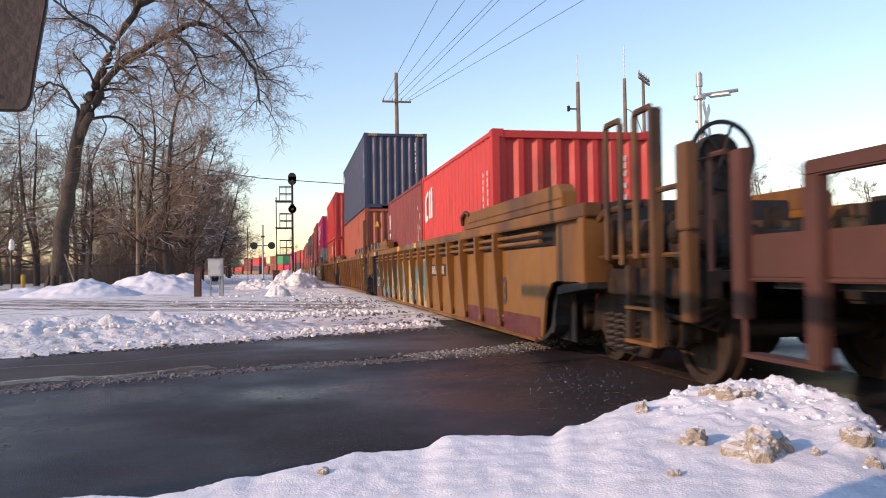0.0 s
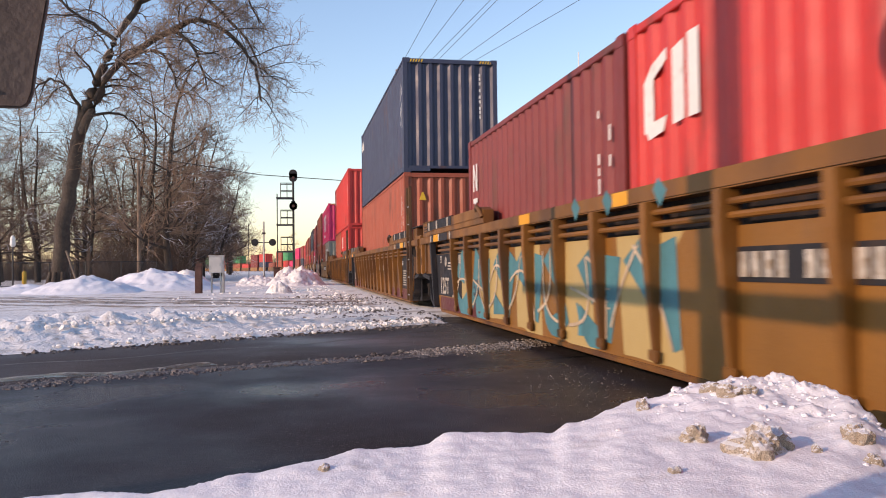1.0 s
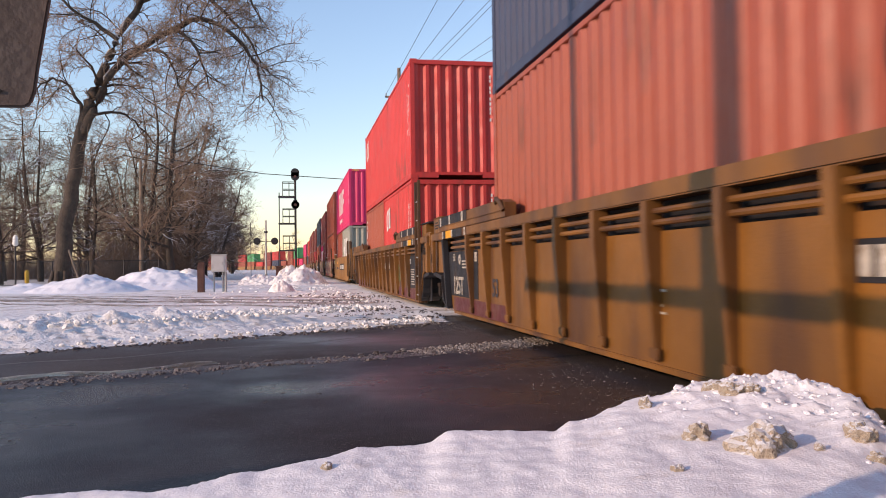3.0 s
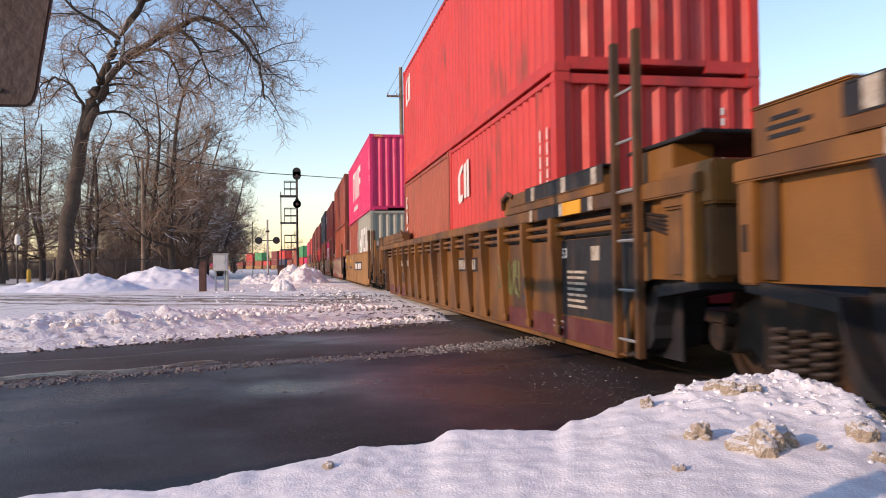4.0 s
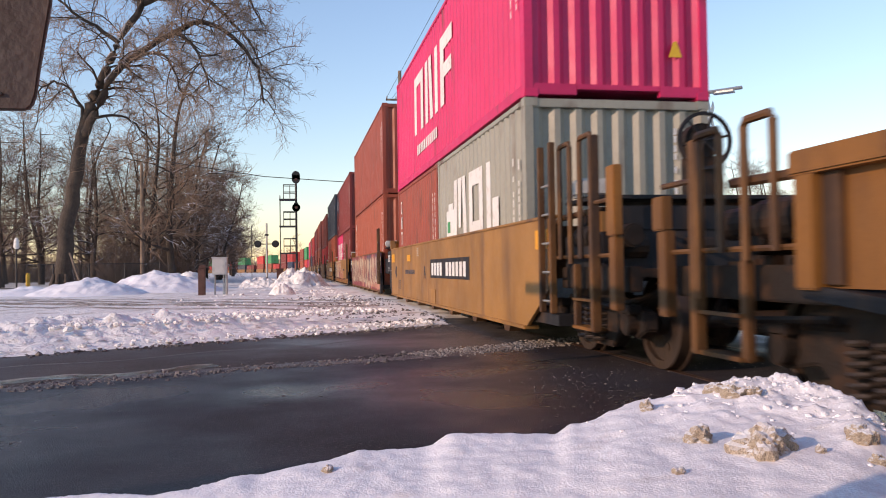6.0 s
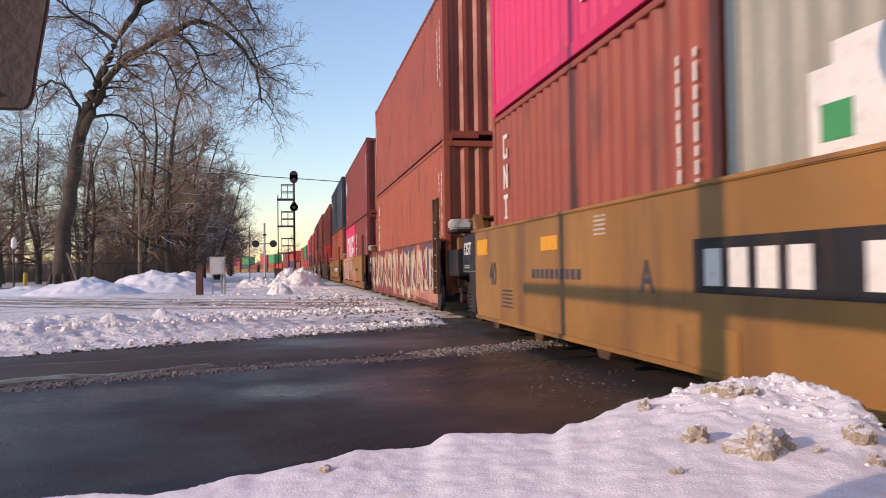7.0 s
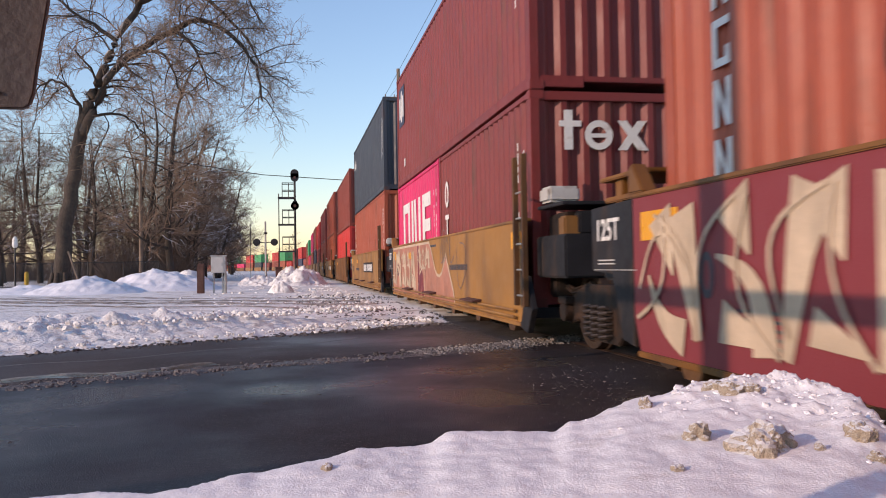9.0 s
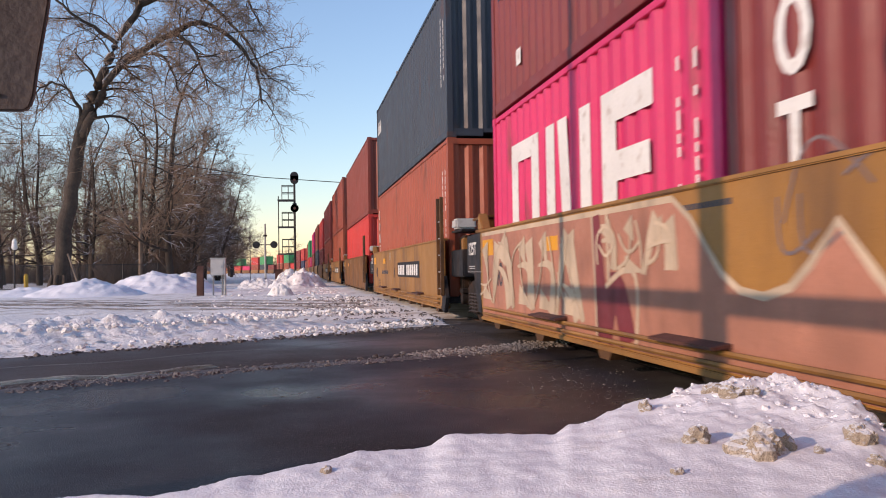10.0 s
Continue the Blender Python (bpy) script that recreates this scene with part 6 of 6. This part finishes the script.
def brush():
    """The thicket under the trees: too many stems to count."""
    rng = random.Random(8)
    b = Build()
    for i in range(11000):
        y = 61 + 50 * rng.random() ** 1.5
        x0, x1 = -0.36 * y - 2, -0.105 * y - 1.2
        x = rng.uniform(x0, x1)
        if x < -0.225 * y and y < 88:
            continue
        h = rng.uniform(1.0, 4.4) * (1.15 if rng.random() < 0.2 else 0.8)
        p, d = Vector((x, y, 0)), Vector((rng.gauss(0, 0.25), rng.gauss(0, 0.25), 1))
        pts = [p]
        for k in range(3):
            d = (d + Vector((rng.gauss(0, 0.3), rng.gauss(0, 0.3), 0))).normalized()
            p = p + d * h / 3
            pts.append(p)
        b.tube(pts, [0.02, 0.016, 0.011, 0.005], 3, False)
        for k in range(3):
            q = pts[1].lerp(pts[3], rng.random())
            e = q + Vector((rng.gauss(0, 0.35), rng.gauss(0, 0.35), rng.uniform(0.1, 0.6)))
            b.tube([q, q.lerp(e, 0.5) + Vector((0, 0, 0.06)), e], [0.009, 0.007, 0.004], 3, False)
    tagged(new("undergrowth", b.mesh("undergrowth", FARTWIG)), "dense brown undergrowth at the edge of the woods", "undergrowth", kind="stuff")
    b = Build()
    for i in range(2600):
        x, y = rng.uniform(-120, 60), rng.uniform(430, 520)
        h = rng.uniform(3, 7)
        p = Vector((x, y, 0))
        b.tube([p, p + Vector((rng.gauss(0, 0.4), 0, h * 0.5)), p + Vector((rng.gauss(0, 0.9), 0, h))], [0.16, 0.11, 0.05], 3, False)
        for k in range(4):
            q = p + Vector((0, 0, h * rng.uniform(0.3, 0.8)))
            b.tube([q, q + Vector((rng.gauss(0, 1.2), 0, rng.uniform(0.6, 1.8)))], [0.07, 0.03], 3, False)
    tagged(new("far_woods", b.mesh("far_woods", TWIG)), "far bare woods along the horizon", "woods", kind="stuff")


great_tree()
woods()
brush()

# ---- lineside things ----


def relay_case():
    ob = thing("relay_case", "small grey signal case on steel posts in the snow", "signal case", at=(-2.85, 31.8, 0))
    part("cabinet", Build().box((-0.27, -0.22, 0.80), (0.27, 0.22, 1.44)).box((-0.30, -0.25, 1.44), (0.30, 0.25, 1.475)).mesh("cabinet", CASE, 0.012), ob)
    part("door", Build().box((-0.25, -0.236, 0.83), (0.20, -0.222, 1.41)).mesh("door", CASE, 0.004), ob)
    part("latch", Build().box((0.12, -0.25, 1.08), (0.15, -0.237, 1.18)).mesh("latch", GALV, 0.004), ob)
    for x in (-0.19, 0.14, 0.24):
        part("post", Build().tube([(x, 0, -0.1), (x, 0, 0.8)], 0.03 if x < 0.2 else 0.055, 10).mesh("post", GALV), ob)
    p = thing("marker_post", "squat rust-brown steel post beside the signal case", "post", at=(-3.5, 31.6, 0))
    part("shaft", Build().box((-0.13, -0.12, -0.1), (0.13, 0.12, 1.05)).mesh("shaft", BROWNPOST, 0.02), p)
    part("cap", Build().box((-0.10, -0.14, 1.05), (0.15, 0.14, 1.17)).mesh("cap", BROWNPOST, 0.02), p)


def signal_mast():
    ob = thing("railway_signal", "black railway signal mast with two round heads", "railway signal", at=(0.12, 56, 0))
    part("mast", Build().tube([(0, 0, -0.1), (0, 0, 7.1)], 0.075, 12).box((-0.2, -0.2, 0), (0.2, 0.2, 0.4)).mesh("mast", BLACK), ob)
    for z, tall in ((7.2, 0.52), (5.25, 0.36)):
        head = part("signal_head", Build().disc((0, -0.1, z), 0.28, 1, 0.03, 24).disc((0, -0.1, z + (0.3 if tall > 0.5 else 0)), 0.28, 1, 0.03, 24).box((-0.28, -0.13, z), (0.28, -0.07, z + (0.3 if tall > 0.5 else 0.01))).box((-0.14, -0.07, z - 0.2), (0.14, 0.22, z + 0.35)).mesh("signal_head", BLACK), ob, "black round signal target")
        part("lens", Build().disc((0, -0.14, z), 0.1, 1, 0.02, 16).mesh("lens", LENS), head)
    side = part("ladder", Build().tube([(-1.1, 0, 0), (-1.1, 0, 6.1)], 0.035, 6).tube([(-1.1, 0.5, 0), (-1.1, 0.5, 6.1)], 0.035, 6).mesh("ladder", BLACK), ob, "black access ladder")
    for k in range(18):
        part("rung", cached("rung", lambda: Build().tube([(-1.1, 0, 0), (-1.1, 0.5, 0)], 0.015, 5).mesh("rung", BLACK)), side, "", (0, 0, 0.3 + k * 0.33))
    for z in (5.75, 3.9, 2.05):
        b = Build().box((-1.15, -0.4, z), (0.0, 0.5, z + 0.09))
        for x in (-0.85, -0.42, -0.02):
            b.tube([(x, -0.4, z), (x, -0.4, z + 1.05)], 0.03, 6)
        for zz in (0.55, 1.05):
            b.tube([(-0.87, -0.4, z + zz), (0.0, -0.4, z + zz)], 0.03, 6)
            b.tube([(-0.87, 0.5, z + zz), (0.0, 0.5, z + zz)], 0.03, 6)
        part("platform", b.mesh("platform", BLACK), ob, "railed maintenance platform")


def flasher(at, facing, tall, name_label, arms):
    """A crossing signal: mast, flashing lamps on a cross arm, a crossbuck."""
    ob = thing("crossing_signal", name_label, "crossing signal", at=at @ pose(0, 0, 0, 0, 0, facing))
    part("mast", Build().tube([(0, 0, -0.1), (0, 0, tall)], 0.06, 12).mesh("mast", GALV), ob)
    part("base", Build().tube([(0, 0, -0.05), (0, 0, 0.15), (0, 0, 0.5)], [0.2, 0.16, 0.08], 12).mesh("base", BLACK), ob)
    for z, half in arms:
        arm = part("lamp_arm", Build().tube([(-half, 0, z), (half, 0, z)], 0.03, 8).mesh("lamp_arm", BLACK), ob)
        for x in (-half, half):
            part("lamp_target", Build().disc((x, -0.08, z), 0.23, 1, 0.012, 24).disc((x, -0.16, z), 0.13, 1, 0.08, 16).disc((x, 0.05, z), 0.13, 1, 0.09, 14).mesh("lamp_target", BLACK), arm, "black lamp target with a hood")
            part("lens", Build().disc((x, -0.2, z), 0.1, 1, 0.01, 16).mesh("lens", LENS), arm)
    return ob


def far_crossing():
    ob = flasher(Matrix.Translation((-1.76, 52, 0)), 0, 3.95, "distant crossing signal with two black lamps", ((2.62, 0.55),))
    part("bell", Build().disc((0, 0, 3.2), 0.12, 2, 0.06, 12).mesh("bell", BLACK), ob)
    post = thing("marker_post", "thin black marker rod behind the crossing signal", "post", at=(-2.8, 54, 0))
    part("rod", Build().tube([(0, 0, -0.1), (0, 0, 3.9)], 0.025, 6).mesh("rod", BLACK), post)
    b = thing("marker_post", "short rust-brown box post in the snow", "post", at=(-0.98, 54, 0))
    part("shaft", Build().box((-0.22, -0.2, -0.1), (0.22, 0.2, 0.95)).box((-0.26, -0.24, 0.95), (0.26, 0.24, 1.05)).mesh("shaft", BROWNPOST, 0.03), b)
    b = thing("marker_post", "short orange-brown bollard by the track", "post", at=(-0.15, 50, 0))
    part("shaft", Build().tube([(0, 0, -0.1), (0, 0, 0.75), (0, 0, 0.82)], [0.15, 0.15, 0.1], 14).mesh("shaft", PAINT["brick"]), b)


def near_crossing():
    ob = flasher(Matrix.Translation((11.03, 20, 0)), 48, 6.25, "galvanised crossing signal mast with crossbuck across the tracks", ((2.6, 0.55),))
    cb = part("crossbuck", Build().tube([(0, 0.05, 4.9), (0, 0.12, 4.9)], 0.04, 8).mesh("crossbuck", GALV), ob, "white crossbuck boards seen edge on")
    for a in (-45, 45):
        b = Build().box((-0.62, -0.012, -0.11), (0.62, 0.012, 0.11))
        part("board", b.mesh("board", WHITE, 0.004), cb, "", Matrix.Translation((0, -0.16 - 0.03 * (a > 0), 4.9)) @ pose(0, 0, 0, 0, a, 0))
    part("bracket", Build().disc((0, 0, 5.55), 0.16, 2, 0.05, 14).mesh("bracket", GALV), ob)
    part("cantilever", Build().tube([(0, 0, 5.6), (0.45, -0.92, 5.72)], 0.05, 8).box((0.1, -0.75, 5.58), (0.4, -0.2, 5.63)).mesh("cantilever", GALV), ob)
    part("collar", Build().tube([(0, 0, 5.85), (0, 0, 6.2)], 0.09, 12).mesh("collar", GALV), ob)


def utility_pole(x, y, h, label, arms=(), mast=0.0, r=0.16):
    ob = thing("utility_pole", label, "utility pole", "wooden poles along the line", at=(x, y, 0))
    part("shaft", Build().tube([(0, 0, -0.3), (0.02, 0, h * 0.5), (0, 0, h)], [r, r * 0.85, r * 0.65], 12).mesh("shaft", TIMBER), ob)
    for z, half, turn in arms:
        arm = part("crossarm", Build().box((-half, -0.06, -0.07), (half, 0.06, 0.07)).mesh("crossarm", TIMBER, 0.01), ob, "", Matrix.Translation((0, -0.15, z)) @ pose(0, 0, 0, 0, 0, turn))
        k = max(2, int(half * 2 / 0.5))
        for i in range(k):
            part("insulator", cached("insul", lambda: Build().tube([(0, 0, 0), (0, 0, 0.08), (0, 0, 0.16), (0, 0, 0.2)], [0.03, 0.055, 0.06, 0.02], 8).mesh("insulator", GALV)), arm, "", (-half + 0.08 + i * (2 * half - 0.16) / (k - 1), 0, 0.07))
    if mast:
        part("antenna", Build().tube([(0, 0, h - 0.4), (0, 0, h + mast)], 0.035, 6).mesh("antenna", WHITE), ob, "thin white whip antenna")
    return ob


def poles():
    utility_pole(8.0, 60, 16.0, "tall dark pole with one crossarm above the train", ((13.75, 1.1, 0),), r=0.2)
    p = utility_pole(15.8, 42, 11.3, "bare wooden pole with a white whip antenna", (), 1.5)
    part("side_bracket", Build().box((-0.6, -0.05, 9.75), (0, 0.05, 9.82)).box((-0.62, -0.08, 9.65), (-0.5, 0.08, 9.95)).mesh("side_bracket", BLACK), p)
    utility_pole(20.35, 46, 12.6, "wooden pole with a low crossarm and whip antenna", ((8.0, 1.2, 35),), 2.1)
    utility_pole(24.4, 52, 14.3, "wooden pole with a double crossarm on top", ((14.2, 1.35, 50), (13.95, 1.35, 50)))
    b = thing("overhead_cable", "short looped cable between two wooden poles", "cable")
    part("span", Build().tube([Vector((20.4, 46, 10.7)).lerp(Vector((24.3, 52, 10.2)), k / 8) + Vector((0, 0, 0.5 * math.sin(k / 8 * math.pi))) for k in range(9)], 0.03, 5).mesh("span", CABLE), b)
    for (ax, az), (bx, bz) in zip(((6.95, 13.9), (7.4, 13.9), (7.8, 13.9), (8.3, 13.9), (8.7, 13.9), (9.05, 13.9)), ((7.46, 14.83), (8.89, 14.9), (10.34, 14.98), (10.7, 15.0), (13.23, 15.12), (15.28, 15.23))):
        a, e = Vector((ax, 60, az)), Vector((bx, 40, bz))
        pts = [a + (e - a) * (3.2 * k / 16) - Vector((0, 0, 0.9 * math.sin(k / 16 * math.pi) * 0.15)) for k in range(17)]
        w = thing("power_line", "thin dark overhead wire to the tall pole", "wire", "overhead wires")
        part("wire", Build().tube(pts, 0.014, 5).mesh("wire", CABLE), w)
    w = thing("signal_cable", "sagging cable from the woods over the track", "cable")
    part("wire", Build().tube([(8.0, 60, 7.0), (3.54, 56, 7.05), (-2.05, 56, 7.4), (-8, 56, 8.3), (-14, 56, 9.6)], 0.028, 5).mesh("wire", CABLE), w)
    w = utility_pole(-10.4, 58, 8.5, "slim pale wooden pole before the woods", (), 0, 0.14)
    w = thing("leaning_pole", "broken pale pole leaning by the fence", "pole", at=(-11.3, 44, 0))
    part("shaft", Build().tube([(0.5, 0, -0.05), (-0.15, 0, 2.0)], 0.05, 8).mesh("shaft", TIMBER), w)


def fence():
    ob = thing("chain_link_fence", "black chain-link fence in the snow", "fence")
    me = Build().tube([(0, 0, -0.05), (0, 0, 1.5)], 0.035, 8).mesh("post", BLACK)
    for i in range(14):
        part("post", me, ob, "", (-34 + i * 2.0, 50.5 - 0.02 * i, 0))
    for z in (1.48, 0.1):
        part("rail", Build().tube([(-34, 50.5, z), (-8, 50.3, z)], 0.025, 6).mesh("rail", BLACK), ob)
    b = Build()
    k = 0
    while k < 26:
        for s in (1, -1):
            x0 = -34 + k + (0 if s > 0 else 1.4)
            b.tube([(x0, 50.45, 0.1), (x0 + 1.4 * s, 50.45, 1.48)], 0.009, 3, False)
        k += 0.14
    tagged(part("wire_mesh", b.mesh("wire_mesh", BLACK), ob), kind="stuff")


def park_things():
    ob = thing("lamp_post", "small park lamp post with a white lantern", "lamp post", at=(-15.9, 50, 0))
    part("pole", Build().tube([(0, 0, -0.1), (0, 0, 2.4)], 0.05, 8).mesh("pole", BLACK), ob)
    part("lantern", Build().tube([(0, 0, 2.4), (0, 0, 2.5), (0, 0, 2.9), (0, 0, 3.05)], [0.08, 0.16, 0.13, 0.05], 10).mesh("lantern", WHITE), ob)
    for x, y, h in ((-16.2, 53, 1.0), (-14.3, 54, 1.15)):
        p = thing("bollard", "yellow painted steel bollard in the snow", "bollard", "yellow bollards", at=(x, y, 0))
        part("shaft", Build().tube([(0, 0, -0.1), (0, 0, h - 0.1), (0, 0, h)], [0.13, 0.13, 0.06], 12).mesh("shaft", BOLLARD), p)
    shed = thing("shelter", "small white-roofed open shelter beyond the tracks", "shelter", at=(10.45, 30, 0))
    part("roof", Build().prism([(-0.9, 5.05), (0.9, 5.05), (0.75, 5.22), (-0.75, 5.3)], 1, -1.2, 1.2).mesh("roof", ROOFSNOW, 0.02), shed)
    for x in (-0.6, 0.6):
        part("post", Build().box((x - 0.1, -0.1, -0.1), (x + 0.1, 0.1, 5.05)).mesh("post", GRIME, 0.01), shed)


def crossing_gate():
    """The near gate and its lamps: they stand beside the camera and shade the passing cars."""
    up, slant = math.tan(radians(SUN_UP)), SUN_WAY.y / SUN_WAY.x

    def back(y, z, k):
        return Vector((2.65 - k, y - k * slant, z + up * k * math.hypot(1, slant)))

    tip = back(9.0, 0.68, 6.3)
    root = tip + Vector((0.45, -0.89, 0)) * 8.2
    root.z = 0.68 + up * (2.65 - root.x) * math.hypot(1, slant)
    ob = thing("crossing_gate", "grey-brown steel crossing gate with a lowered arm", "crossing gate")
    part("gate_arm", Build().tube([root, tip], [0.08, 0.065], 8).mesh("gate_arm", WHITE), ob, "lowered white gate arm")
    part("mechanism", Build().box((root.x - 0.25, root.y - 0.2, -0.1), (root.x + 0.1, root.y + 0.2, root.z + 0.3)).mesh("mechanism", HULL, 0.03), ob)
    w = Build().prism([(-0.40, 1.32), (-0.40, 1.0655), (-0.2155, 1.066), (-0.211, 1.0692), (-0.2076, 1.079), (-0.2051, 1.099), (-0.196, 1.155), (-0.184, 1.32)], 1, 0.70, 0.706)
    weight = part("counterweight", w.mesh("counterweight", HULL, 0.0015), ob, "worn grey-brown counterweight plate")
    part("slot", Build().box((-0.253, 0.698, 1.078), (-0.233, 0.6995, 1.0802)).mesh("slot", BLACK), weight)
    part("weight_arm", Build().tube([(-0.37, 0.715, 1.3), tuple(root + Vector((0, 0, 0.1)))], 0.05, 8).mesh("weight_arm", HULL), ob)
    lamp = back(3.05, 2.0, 3.6)
    fl = thing("crossing_signal", "galvanised crossing signal with round black lamps", "crossing signal")
    m = lamp + Vector((0.3, -0.5, 0))
    part("mast", Build().tube([(m.x, m.y, -0.1), (m.x, m.y, 4.2)], 0.06, 12).mesh("mast", GALV), fl)
    part("lamp_arm", Build().tube([lamp, lamp + Vector((0.6, -1.0, 0))], 0.03, 8).mesh("lamp_arm", GALV), fl)
    for c in (lamp, lamp + Vector((0.6, -1.0, 0))):
        part("lamp_target", Build().disc((c.x, c.y, c.z), 0.27, 0, 0.012, 28).disc((c.x, c.y, c.z), 0.13, 0, 0.16, 16).mesh("lamp_target", BLACK), fl, "black lamp target with a hood")
    for y, k, r, h, label in ((7.63, 7.5, 0.065, 8.0, "slim steel post standing beside the road"), (4.72, 9.5, 0.17, 9.0, "thick wooden pole standing beside the road")):
        p = back(y, 0, k)
        post = thing("roadside_pole", label, "pole", at=(p.x, p.y, 0))
        part("shaft", Build().tube([(0, 0, -0.2), (0, 0, h)], [r, r * 0.9], 12).mesh("shaft", TIMBER if r > 0.1 else GALV), post)


relay_case()
signal_mast()
far_crossing()
near_crossing()
poles()
fence()
park_things()
crossing_gate()

# ---- movement ----
WHEEL_R = 0.42


# seconds, metres run since the start
RUN = ((0, 0.0), (1, 10.61), (1.5, 15.98), (2, 20.98), (3, 31.7), (4, 42.34), (4.5, 47.47), (5, 52.93), (5.5, 57.97), (6.25, 65.8), (7, 73.7), (7.5, 79.12), (8, 84.42), (8.5, 89.58), (9, 94.79), (9.5, 100.07), (10, 105.18))


def run(t):
    for (a, m), (b, n) in zip(RUN, RUN[1:]):
        if t <= b:
            return m + (n - m) * (t - a) / (b - a)


def motions():
    for ob, s, z in [(c, s, 0.0) for c, s in TRAIN] + LOADS:
        times = [t for t, m in RUN]
        walk(ob, [(t, Matrix.Translation((0, 0, z)) @ track(s - run(t))) for t in times])
    for wheel, (x, y, z) in SPIN:
        walk(wheel, [(i / FPS, pose(x, y, z, math.degrees(run(i / FPS) / WHEEL_R))) for i in range(10 * FPS + 1)])


motions()
